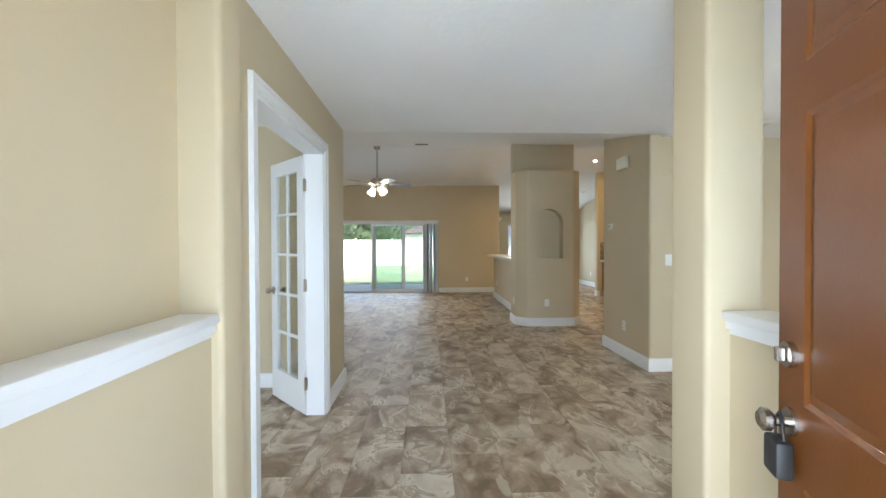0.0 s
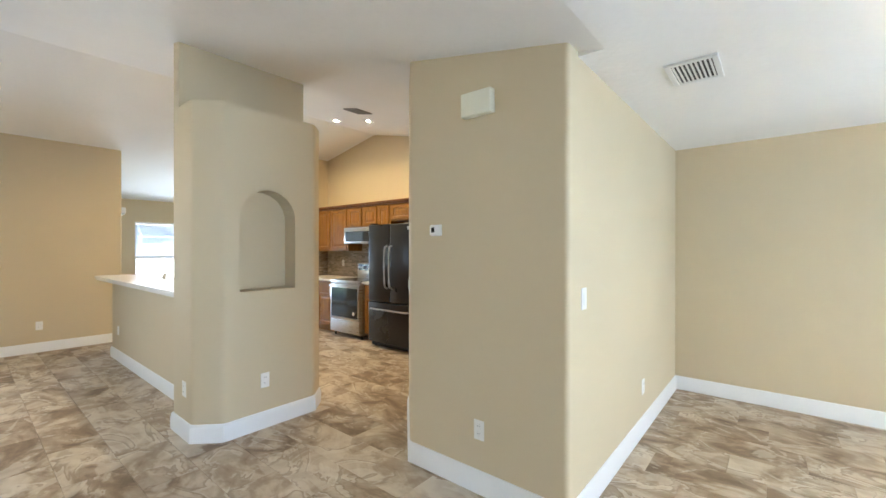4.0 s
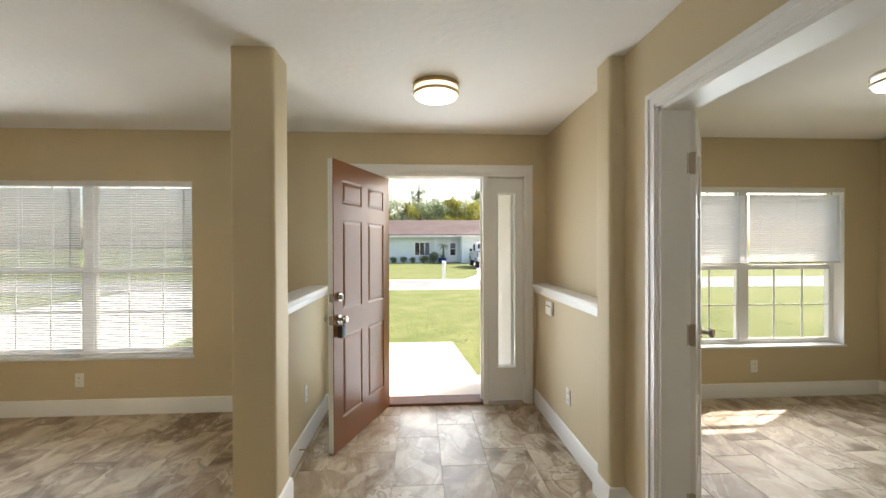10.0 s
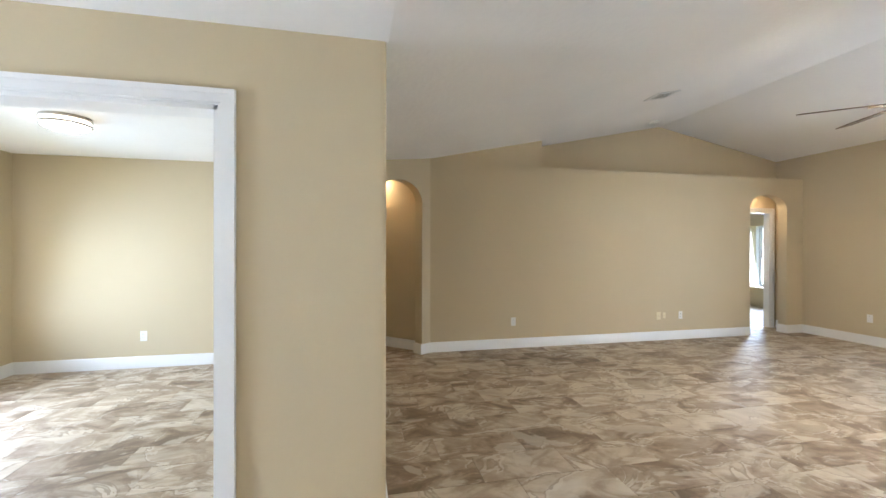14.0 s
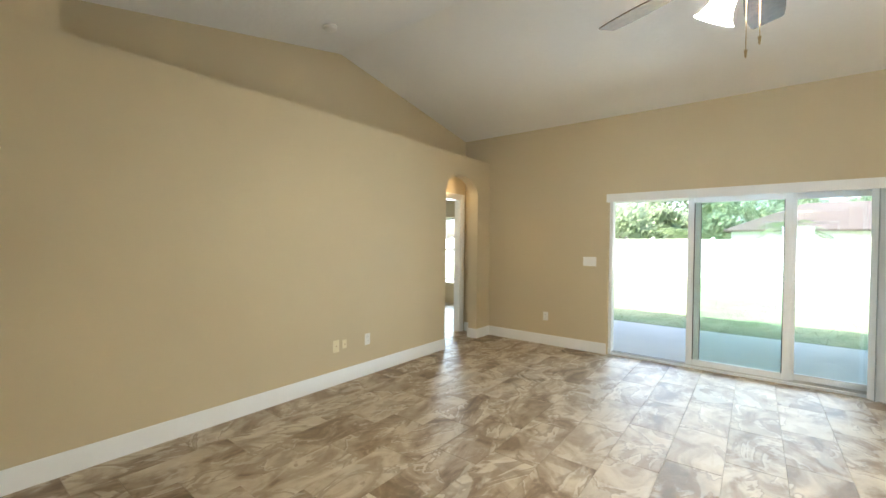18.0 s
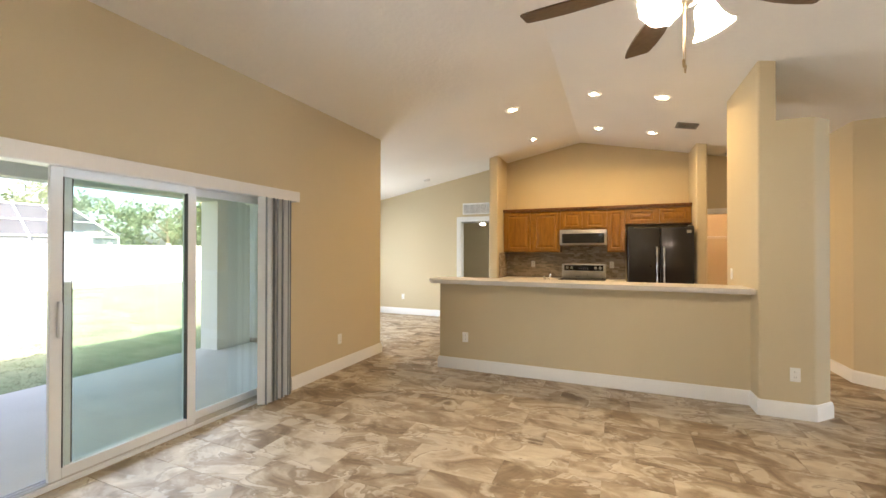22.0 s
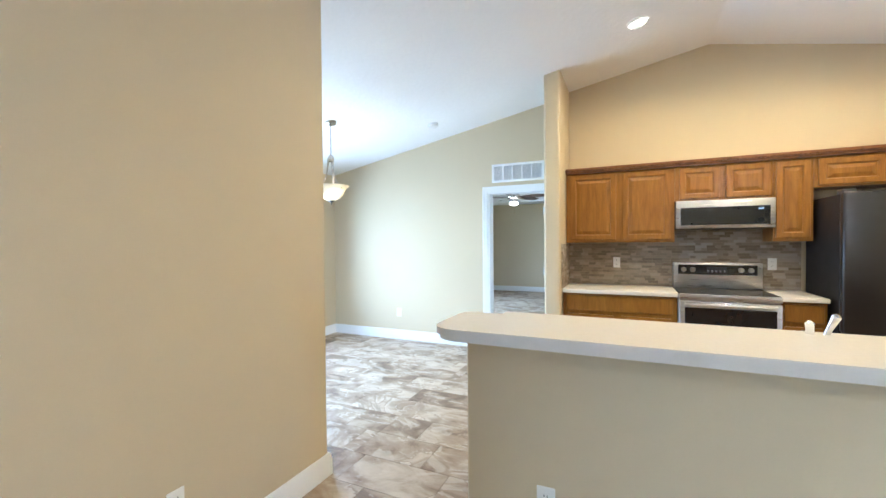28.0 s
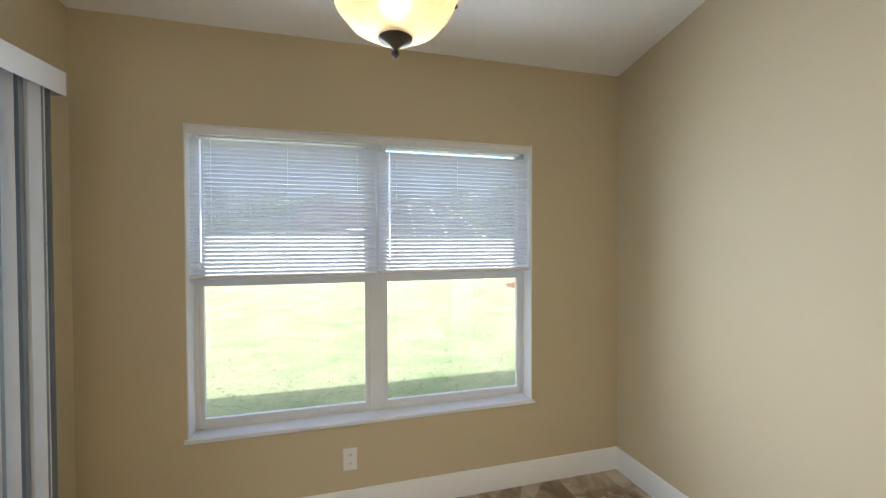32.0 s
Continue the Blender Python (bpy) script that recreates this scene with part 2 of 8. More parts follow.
def tile_marble(name):
    """Glazed porcelain with a swirled cream, tan and brown stone look, different on every tile."""
    m, n, l, p = node_material(name)
    geo = n.new("ShaderNodeNewGeometry"); oi = n.new("ShaderNodeObjectInfo")
    add = n.new("ShaderNodeMath"); l.new(geo.outputs["Random Per Island"], add.inputs[0]); l.new(oi.outputs["Random"], add.inputs[1])
    wnz = n.new("ShaderNodeTexWhiteNoise"); wnz.noise_dimensions = "1D"; l.new(add.outputs[0], wnz.inputs["W"])
    sc = n.new("ShaderNodeVectorMath"); sc.operation = "SCALE"; sc.inputs["Scale"].default_value = 37.0
    l.new(wnz.outputs["Color"], sc.inputs[0])
    vec = n.new("ShaderNodeVectorMath"); l.new(geo.outputs["Position"], vec.inputs[0]); l.new(sc.outputs[0], vec.inputs[1])
    stretch = n.new("ShaderNodeMapping"); stretch.inputs["Scale"].default_value = (1.35, 0.85, 1.0); l.new(vec.outputs[0], stretch.inputs[0])

    def noise(scale, detail, rough, twist):
        k = n.new("ShaderNodeTexNoise")
        for nm, v in (("Scale", scale), ("Detail", detail), ("Roughness", rough), ("Distortion", twist)):
            k.inputs[nm].default_value = v
        l.new(stretch.outputs[0], k.inputs["Vector"])
        return k

    def remap(src, a0, a1, b0, b1):
        k = n.new("ShaderNodeMapRange"); k.interpolation_type = "SMOOTHSTEP"
        for i, v in enumerate((a0, a1, b0, b1)):
            k.inputs[i + 1].default_value = v
        l.new(src, k.inputs[0])
        return k.outputs[0]

    def times(a0, b0):
        k = n.new("ShaderNodeMath"); k.operation = "MULTIPLY"; l.new(a0, k.inputs[0]); l.new(b0, k.inputs[1])
        return k.outputs[0]

    def blend(f, a0, colour):
        k = n.new("ShaderNodeMix"); k.data_type = "RGBA"; l.new(f, k.inputs[0]); l.new(a0, k.inputs[6]); k.inputs[7].default_value = (*colour, 1)
        return k.outputs[2]

    cloud = noise(3.0, 5, 0.56, 1.05)
    patch = noise(2.1, 4, 0.54, 1.1)
    line = noise(1.6, 4, 0.55, 1.2)
    fine = noise(26.0, 4, 0.6, 0.3)
    tone = n.new("ShaderNodeMath"); tone.operation = "MULTIPLY_ADD"; tone.inputs[1].default_value = 0.125
    l.new(wnz.outputs["Value"], tone.inputs[0]); l.new(cloud.outputs[0], tone.inputs[2])
    tone2 = n.new("ShaderNodeMath"); tone2.operation = "MULTIPLY_ADD"; tone2.inputs[1].default_value = 0.10
    l.new(fine.outputs[0], tone2.inputs[0]); l.new(tone.outputs[0], tone2.inputs[2])
    ramp = n.new("ShaderNodeValToRGB")
    e = ramp.color_ramp.elements
    e[0].position, e[0].color = 0.41, (0.150, 0.100, 0.054, 1)
    e[1].position, e[1].color = 0.84, (0.60, 0.525, 0.41, 1)
    for pos, col in ((0.515, (0.245, 0.172, 0.104)), (0.56, (0.325, 0.243, 0.160)), (0.62, (0.380, 0.295, 0.202)), (0.67, (0.460, 0.378, 0.275)), (0.74, (0.53, 0.445, 0.335))):
        k = e.new(pos); k.color = (*col, 1)
    l.new(tone2.outputs[0], ramp.inputs[0])
    col = blend(remap(patch.outputs[0], 0.565, 0.61, 0.0, 0.50), ramp.outputs[0], (0.62, 0.555, 0.45))
    col = blend(remap(patch.outputs[0], 0.44, 0.37, 0.0, 0.40), col, (0.235, 0.165, 0.098))
    gate = remap(cloud.outputs[0], 0.40, 0.54, 0.0, 1.0)
    dist = n.new("ShaderNodeMath"); dist.operation = "SUBTRACT"; dist.inputs[1].default_value = 0.5; l.new(line.outputs[0], dist.inputs[0])
    pale = times(remap(dist.outputs[0], 0.004, 0.012, 0.0, 1.0), remap(dist.outputs[0], 0.030, 0.046, 0.42, 0.0))
    col = blend(times(pale, gate), col, (0.68, 0.62, 0.52))
    dark = times(remap(dist.outputs[0], -0.026, -0.003, 0.0, 0.45), remap(dist.outputs[0], 0.002, 0.007, 1.0, 0.0))
    col = blend(times(dark, gate), col, (0.155, 0.098, 0.055))
    l.new(col, p.inputs["Base Color"])
    rr = n.new("ShaderNodeMapRange"); rr.inputs["To Min"].default_value = 0.49; rr.inputs["To Max"].default_value = 0.56
    l.new(cloud.outputs[0], rr.inputs[0]); l.new(rr.outputs[0], p.inputs["Roughness"])
    bp = n.new("ShaderNodeBump"); bp.inputs["Strength"].default_value = 0.03; bp.inputs["Distance"].default_value = 0.004
    l.new(cloud.outputs[0], bp.inputs["Height"]); l.new(bp.outputs[0], p.inputs["Normal"])
    p.inputs["Specular IOR Level"].default_value = 0.72
    return m


def oak(name, a, b, rough=0.38):
    """Stained oak with long grain along the object's z."""
    m, n, l, p = node_material(name)
    co = n.new("ShaderNodeTexCoord"); mp = n.new("ShaderNodeMapping")
    mp.inputs["Scale"].default_value = (9, 9, 1.1)
    l.new(co.outputs["Object"], mp.inputs[0])
    oi = n.new("ShaderNodeObjectInfo")
    off = n.new("ShaderNodeVectorMath"); off.operation = "SCALE"; off.inputs[0].default_value = (13, 7, 19); l.new(oi.outputs["Random"], off.inputs["Scale"])
    va = n.new("ShaderNodeVectorMath"); l.new(mp.outputs[0], va.inputs[0]); l.new(off.outputs[0], va.inputs[1])
    n1 = n.new("ShaderNodeTexNoise"); n1.inputs["Scale"].default_value = 2.2; n1.inputs["Detail"].default_value = 6; n1.inputs["Distortion"].default_value = 1.2
    n2 = n.new("ShaderNodeTexNoise"); n2.inputs["Scale"].default_value = 14; n2.inputs["Detail"].default_value = 4
    l.new(va.outputs[0], n1.inputs["Vector"]); l.new(va.outputs[0], n2.inputs["Vector"])
    ad = n.new("ShaderNodeMath"); ad.operation = "MULTIPLY_ADD"; ad.inputs[1].default_value = 0.4
    l.new(n2.outputs[0], ad.inputs[0]); l.new(n1.outputs[0], ad.inputs[2])
    ramp = n.new("ShaderNodeValToRGB")
    ramp.color_ramp.elements[0].position, ramp.color_ramp.elements[0].color = 0.45, (*a, 1)
    ramp.color_ramp.elements[1].position, ramp.color_ramp.elements[1].color = 0.9, (*b, 1)
    l.new(ad.outputs[0], ramp.inputs[0]); l.new(ramp.outputs[0], p.inputs["Base Color"])
    p.inputs["Roughness"].default_value = rough
    p.inputs["Coat Weight"].default_value = 0.08
    p.inputs["Specular IOR Level"].default_value = 0.35
    p.inputs["Coat Roughness"].default_value = 0.25
    bp = n.new("ShaderNodeBump"); bp.inputs["Strength"].default_value = 0.08; bp.inputs["Distance"].default_value = 0.003
    l.new(n2.outputs[0], bp.inputs["Height"]); l.new(bp.outputs[0], p.inputs["Normal"])
    return m


WALL = surface("wall_paint", (0.605, 0.508, 0.340), (0.577, 0.484, 0.322), rough=0.62, scale=0.8, fine=140, bump=0.06, bump_scale=170, spec=0.35)
CEIL = surface("ceiling_knockdown", (0.90, 0.89, 0.87), (0.86, 0.85, 0.83), rough=0.85, scale=1.2, fine=30, bump=0.30, bump_scale=22, spec=0.2)
TRIM = surface("trim_white", (0.82, 0.82, 0.81), (0.78, 0.78, 0.77), rough=0.32, scale=2, fine=60, bump=0.02)
VINYL = surface("white_vinyl", (0.80, 0.82, 0.83), (0.76, 0.78, 0.79), rough=0.35, scale=3, fine=50)
MARBLE = tile_marble("floor_tile_glaze")
GROUT = surface("grout", (0.44, 0.36, 0.265), (0.37, 0.30, 0.22), rough=0.6, scale=2, fine=90, bump=0.2)
SILL = surface("cultured_marble_sill", (0.80, 0.81, 0.82), (0.70, 0.72, 0.74), rough=0.22, scale=6, fine=30)
OAK = oak("honey_oak", (0.205, 0.086, 0.012), (0.315, 0.142, 0.020), 0.30)
OAK_DARK = oak("oak_crown", (0.11, 0.04, 0.012), (0.22, 0.09, 0.028))
HINGE_METAL = surface("aged_nickel", (0.52, 0.47, 0.40), (0.40, 0.36, 0.30), rough=0.33, metal=0.95, scale=8, fine=160)
STEEL = surface("brushed_steel", (0.62, 0.61, 0.59), (0.50, 0.49, 0.47), rough=0.28, metal=1.0, scale=2, fine=260, bump=0.03, stretch=(2, 2, 60))
CHROME = surface("chrome", (0.80, 0.80, 0.80), (0.72, 0.72, 0.72), rough=0.08, metal=1.0, scale=4, fine=60)
NICKEL = surface("brushed_nickel", (0.56, 0.52, 0.46), (0.46, 0.42, 0.37), rough=0.26, metal=1.0, scale=5, fine=120)
BRONZE = surface("antique_brass", (0.58, 0.45, 0.27), (0.46, 0.35, 0.20), rough=0.28, metal=1.0, scale=6, fine=120)
AGED_BRASS = surface("aged_brass", (0.34, 0.27, 0.18), (0.24, 0.19, 0.125), rough=0.32, metal=1.0, scale=6, fine=120)
BLACK_STEEL = surface("black_stainless", (0.027, 0.025, 0.024), (0.023, 0.021, 0.020), rough=0.27, metal=0.4, scale=1.5, fine=120, coat=0.12)
FRIDGE_SIDE = surface("textured_black_steel", (0.014, 0.013, 0.013), (0.010, 0.010, 0.010), rough=0.55, scale=8, fine=220, bump=0.08, spec=0.25)
BLACK_GLASS = surface("black_glass", (0.012, 0.013, 0.015), (0.018, 0.019, 0.02), rough=0.05, scale=4, fine=30, spec=0.6)
BLACK = surface("black_plastic", (0.02, 0.02, 0.021), (0.03, 0.03, 0.03), rough=0.45, scale=8, fine=90)
BAFFLE = surface("lamp_baffle", (0.46, 0.43, 0.39), (0.41, 0.38, 0.34), rough=0.5, scale=9, fine=90)
VENT_PALE = surface("vent_shadow", (0.42, 0.42, 0.41), (0.36, 0.36, 0.35), rough=0.7, scale=6, fine=60)
VENT_GREY = surface("grey_vent", (0.20, 0.19, 0.18), (0.16, 0.15, 0.14), rough=0.5, scale=6, fine=60)
DARK = surface("duct_dark", (0.06, 0.055, 0.05), (0.10, 0.09, 0.08), rough=0.8, scale=8, fine=60)
LAMINATE = surface("counter_laminate", (0.68, 0.63, 0.56), (0.64, 0.59, 0.52), rough=0.34, scale=70, fine=420, amount=0.7)
LAM_EDGE = surface("counter_edge", (0.66, 0.62, 0.57), (0.60, 0.56, 0.51), rough=0.35, scale=14, fine=200)
WHITE_TOP = surface("white_counter", (0.78, 0.74, 0.68), (0.74, 0.70, 0.64), rough=0.3, scale=60, fine=400, amount=0.7)
PLATE = surface("switch_plate", (0.84, 0.83, 0.80), (0.80, 0.79, 0.76), rough=0.3, scale=9, fine=90)
PLATE_IVORY = surface("ivory_plate", (0.80, 0.72, 0.52), (0.76, 0.68, 0.48), rough=0.35, scale=9, fine=90)
DOOR_RED = surface("door_brick_paint", (0.195, 0.066, 0.014), (0.165, 0.054, 0.011), rough=0.32, scale=2, fine=110, bump=0.03, spec=0.35)
SLAT = translucent("blind_slat", (0.86, 0.88, 0.92), 0.40)
RAIL = surface("blind_rail", (0.80, 0.80, 0.80), (0.76, 0.76, 0.76), rough=0.4, scale=4, fine=60)
VANE = surface("vertical_vane", (0.86, 0.88, 0.90), (0.82, 0.84, 0.86), rough=0.5, scale=6, fine=60)
# dark copy of the white vane: paints the shade in the stack's gaps
VANE_SHADED = surface("vertical_vane_shaded", (0.27, 0.31, 0.335), (0.23, 0.265, 0.285), rough=0.5, scale=6, fine=60)
BLADE = oak("fan_blade_walnut", (0.07, 0.042, 0.026), (0.13, 0.085, 0.055), rough=0.4)
GLASS = pane_glass("clear_glass", (0.97, 0.985, 0.98))
TINTED = pane_glass("green_glass", (0.91, 0.975, 0.96), 0.08)
SHADE_HOT = frosted("lit_glass_shade", (1.0, 0.92, 0.80), 2.5)
BOWL_LIT = emitter("lit_glass_bowl", (1.0, 0.93, 0.82), 1.3)
BULB = emitter("lit_bulb", (1.0, 0.83, 0.56), 64.0)
BULB_FAN = emitter("lit_fan_bulb", (1.0, 0.92, 0.77), 280.0)
BULB_DIM = emitter("lit_frosted_bulb", (1.0, 0.86, 0.62), 12.0)
BRONZE_DARK = surface("dark_bronze", (0.10, 0.085, 0.065), (0.07, 0.06, 0.045), rough=0.35, metal=0.9, scale=6, fine=120)
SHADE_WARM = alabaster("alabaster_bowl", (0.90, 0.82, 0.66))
DISC_COOL = emitter("lit_diffuser", (1.0, 0.95, 0.86), 2.8)
DISC_SIDE = emitter("lit_diffuser_side", (1.0, 0.86, 0.62), 0.45)
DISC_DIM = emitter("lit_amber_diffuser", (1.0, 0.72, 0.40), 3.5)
DISC_WARM = emitter("lit_warm_diffuser", (1.0, 0.78, 0.48), 2.0)
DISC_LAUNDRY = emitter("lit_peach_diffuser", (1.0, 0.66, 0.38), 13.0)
CAN_HOT = emitter("lit_recessed_lamp", (1.0, 0.86, 0.60), 18.0)
STONE_A = surface("mosaic_grey_brown", (0.335, 0.28, 0.215), (0.25, 0.20, 0.148), rough=0.6, scale=9, fine=60, vary=0.33, spec=0.3)
STUCCO = surface("stucco_white", (0.72, 0.72, 0.69), (0.66, 0.66, 0.62), rough=0.9, scale=1, fine=60, bump=0.35, bump_scale=70)
CONCRETE = surface("concrete", (0.68, 0.67, 0.65), (0.61, 0.60, 0.58), rough=0.85, scale=1.3, fine=60, bump=0.15)
ASPHALT = surface("asphalt", (0.20, 0.205, 0.215), (0.16, 0.165, 0.175), rough=0.9, scale=1.5, fine=90, bump=0.2)
GRASS_DRY = surface("dry_lawn", (0.165, 0.235, 0.125), (0.31, 0.34, 0.22), rough=0.95, scale=1.3, fine=16, bump=0.6, spec=0.1)
GRASS = surface("lawn", (0.095, 0.130, 0.042), (0.170, 0.185, 0.082), rough=0.95, scale=1.6, fine=16, bump=0.6, spec=0.1)
BLADES = surface("grass_blades", (0.16, 0.185, 0.095), (0.24, 0.24, 0.155), rough=0.8, scale=2, fine=40, spec=0.15)
BLADES_GREEN = surface("green_grass_blades", (0.085, 0.125, 0.042), (0.15, 0.165, 0.075), rough=0.8, scale=2, fine=40, spec=0.15)
LEAF = translucent("foliage", (0.15, 0.20, 0.10), 0.78)
# leaf colour of far trees, with haze mixed into it
LEAF_HAZY = translucent("foliage_hazy", (0.27, 0.33, 0.21), 0.66)
LEAF_Y = translucent("foliage_yellow", (0.24, 0.25, 0.06), 0.70)
BARK = surface("bark", (0.16, 0.125, 0.095), (0.09, 0.07, 0.055), rough=0.95, scale=5, fine=30, bump=0.6, bump_scale=14)
FENCE = surface("vinyl_fence", (0.78, 0.78, 0.77), (0.72, 0.72, 0.71), rough=0.4, scale=2, fine=40, vary=0.03)
SHINGLE = surface("roof_shingle", (0.100, 0.072, 0.072), (0.070, 0.052, 0.052), rough=0.9, scale=0.8, fine=14, bump=0.3, vary=0.12)
MINT = surface("house_mint_paint", (0.68, 0.76, 0.74), (0.64, 0.72, 0.70), rough=0.8, scale=1, fine=40)
MULCH = surface("mulch", (0.15, 0.075, 0.05), (0.10, 0.05, 0.035), rough=1.0, scale=5, fine=40, bump=0.8)
TRUCK_WHITE = surface("truck_paint", (0.78, 0.79, 0.80), (0.74, 0.75, 0.76), rough=0.2, scale=2, fine=20, coat=0.5)
RUBBER = surface("rubber", (0.025, 0.025, 0.025), (0.035, 0.035, 0.034), rough=0.85, scale=5, fine=60)
BLUE_POT = surface("blue_glaze", (0.03, 0.05, 0.22), (0.02, 0.035, 0.15), rough=0.25, scale=5, fine=30)
CAGE_DARK = surface("screen_mesh", (0.15, 0.17, 0.19), (0.13, 0.145, 0.165), rough=0.9, scale=0.5, fine=30)
WIRE = surface("white_wire", (0.80, 0.78, 0.76), (0.74, 0.72, 0.70), rough=0.4, scale=5, fine=60)
ORANGE = surface("threshold_oak", (0.20, 0.09, 0.035), (0.14, 0.06, 0.025), rough=0.5, scale=6, fine=60)
SENSOR = surface("ivory_plastic", (0.80, 0.77, 0.62), (0.76, 0.73, 0.58), rough=0.4, scale=6, fine=70)

# ---- builders ----
RIDGE_Y, RIDGE_Z, FLAT = 7.96, 3.42, 2.44
CREASE = 3.20


def ceiling_height(y):
    if y <= CREASE:
        return FLAT
    if y <= RIDGE_Y:
        return FLAT + (RIDGE_Z - FLAT) * (y - CREASE) / (RIDGE_Y - CREASE)
    return RIDGE_Z - 0.194 * (y - RIDGE_Y)


def box(bm, x0, x1, y0, y1, z0, z1, bevel=0.0, seg=1):
    m = Matrix.Translation(((x0 + x1) / 2, (y0 + y1) / 2, (z0 + z1) / 2)) @ Matrix.Diagonal((abs(x1 - x0), abs(y1 - y0), abs(z1 - z0), 1))
    vs = bmesh.ops.create_cube(bm, size=1, matrix=m)["verts"]
    if bevel:
        es = list({e for v in vs for e in v.link_edges})
        bmesh.ops.bevel(bm, geom=es, offset=bevel, segments=seg, affect="EDGES", profile=0.5)
    return vs


def prism(bm, pts, z0, z1):
    """A footprint raised from z0 to z1; z1 may be a function of x and y."""
    top = z1 if callable(z1) else (lambda x, y: z1)
    lo = [bm.verts.new((x, y, z0)) for x, y in pts]
    hi = [bm.verts.new((x, y, top(x, y))) for x, y in pts]
    n = len(pts)
    bm.faces.new(lo[::-1]); bm.faces.new(hi)
    for i in range(n):
        j = (i + 1) % n
        bm.faces.new((lo[i], lo[j], hi[j], hi[i]))


def rounded(pts, radii, seg=5):
    """Footprint with rounded corners; radii one per corner."""
    out = []
    n = len(pts)
    for i, (p, r) in enumerate(zip(pts, radii)):
        if r <= 0:
            out.append(p)
            continue
        p, a, b = Vector(p), Vector(pts[i - 1]), Vector(pts[(i + 1) % n])
        d1, d2 = (a - p).normalized(), (b - p).normalized()
        for k in range(seg + 1):
            u = k / seg
            q = p + d1 * r * (1 - u) ** 2 + d2 * r * u ** 2
            out.append((q.x, q.y))
    return out


def cyl(bm, p0, p1, r0, r1=None, seg=12, cap=True):
    p0, p1 = Vector(p0), Vector(p1)
    r1 = r0 if r1 is None else r1
    q = (p1 - p0).to_track_quat("Z", "Y")
    rings = []
    for p, r in ((p0, r0), (p1, r1)):
        rings.append([bm.verts.new(p + q @ Vector((r * math.cos(a), r * math.sin(a), 0))) for a in (2 * math.pi * k / seg for k in range(seg))])
    for k in range(seg):
        j = (k + 1) % seg
        bm.faces.new((rings[0][k], rings[0][j], rings[1][j], rings[1][k]))
    if cap:
        bm.faces.new(rings[0][::-1]); bm.faces.new(rings[1])


def tube(bm, pts, r, seg=8):
    """A round bar along a line of points."""
    pts = [Vector(p) for p in pts]
    rings = []
    for i, p in enumerate(pts):
        d = (pts[min(i + 1, len(pts) - 1)] - pts[max(i - 1, 0)]).normalized()
        q = d.to_track_quat("Z", "Y")
        rr = r[i] if isinstance(r, (list, tuple)) else r
        rings.append([bm.verts.new(p + q @ Vector((rr * math.cos(a), rr * math.sin(a), 0))) for a in (2 * math.pi * k / seg for k in range(seg))])
    for a, b in zip(rings, rings[1:]):
        for k in range(seg):
            j = (k + 1) % seg
            bm.faces.new((a[k], a[j], b[j], b[k]))
    bm.faces.new(rings[0][::-1]); bm.faces.new(rings[-1])


def lathe(bm, profile, seg=24, at=(0, 0, 0)):
    """A turned shape: profile of radius and height, from below upwards or back."""
    c = Vector(at)
    rings = [[bm.verts.new(c + Vector((r * math.cos(a), r * math.sin(a), z))) for a in (2 * math.pi * k / seg for k in range(seg))] for r, z in profile]
    for a, b in zip(rings, rings[1:]):
        for k in range(seg):
            j = (k + 1) % seg
            bm.faces.new((a[k], a[j], b[j], b[k]))
    for ring, flip in ((rings[0], True), (rings[-1], False)):
        if profile[0 if flip else -1][0] > 1e-4:
            bm.faces.new(ring[::-1] if flip else ring)


def finish(bm, name, material, smooth=True, angle=38):
    bmesh.ops.recalc_face_normals(bm, faces=bm.faces)
    me = bpy.data.meshes.new(name)
    bm.to_mesh(me)
    bm.free()
    me.materials.append(material)
    if smooth:
        me.shade_smooth()
        me.set_sharp_from_angle(angle=radians(angle))
    return me


def part(name, bm, material, parent=None, label="", smooth=True):
    ob = new(name, finish(bm, name, material, smooth))
    if parent:
        ob.parent = parent
    return tagged(ob, label)


def boxpart(name, material, parent, x0, x1, y0, y1, z0, z1, bevel=0.0, label="", seg=1):
    bm = bmesh.new()
    box(bm, x0, x1, y0, y1, z0, z1, bevel, seg)
    return part(name, bm, material, parent, label)


def thing(name, m, label, category, group="", kind=""):
    ob = new(name)
    ob.empty_display_size = 0.1
    ob.matrix_world = m if isinstance(m, Matrix) else Matrix.Translation(m)
    return tagged(ob, label, category, group, kind)


def structure(name, bm, material, label, category="", smooth=True):
    return tagged(part(name, bm, material, None, "", smooth), label, category, "", "structure")


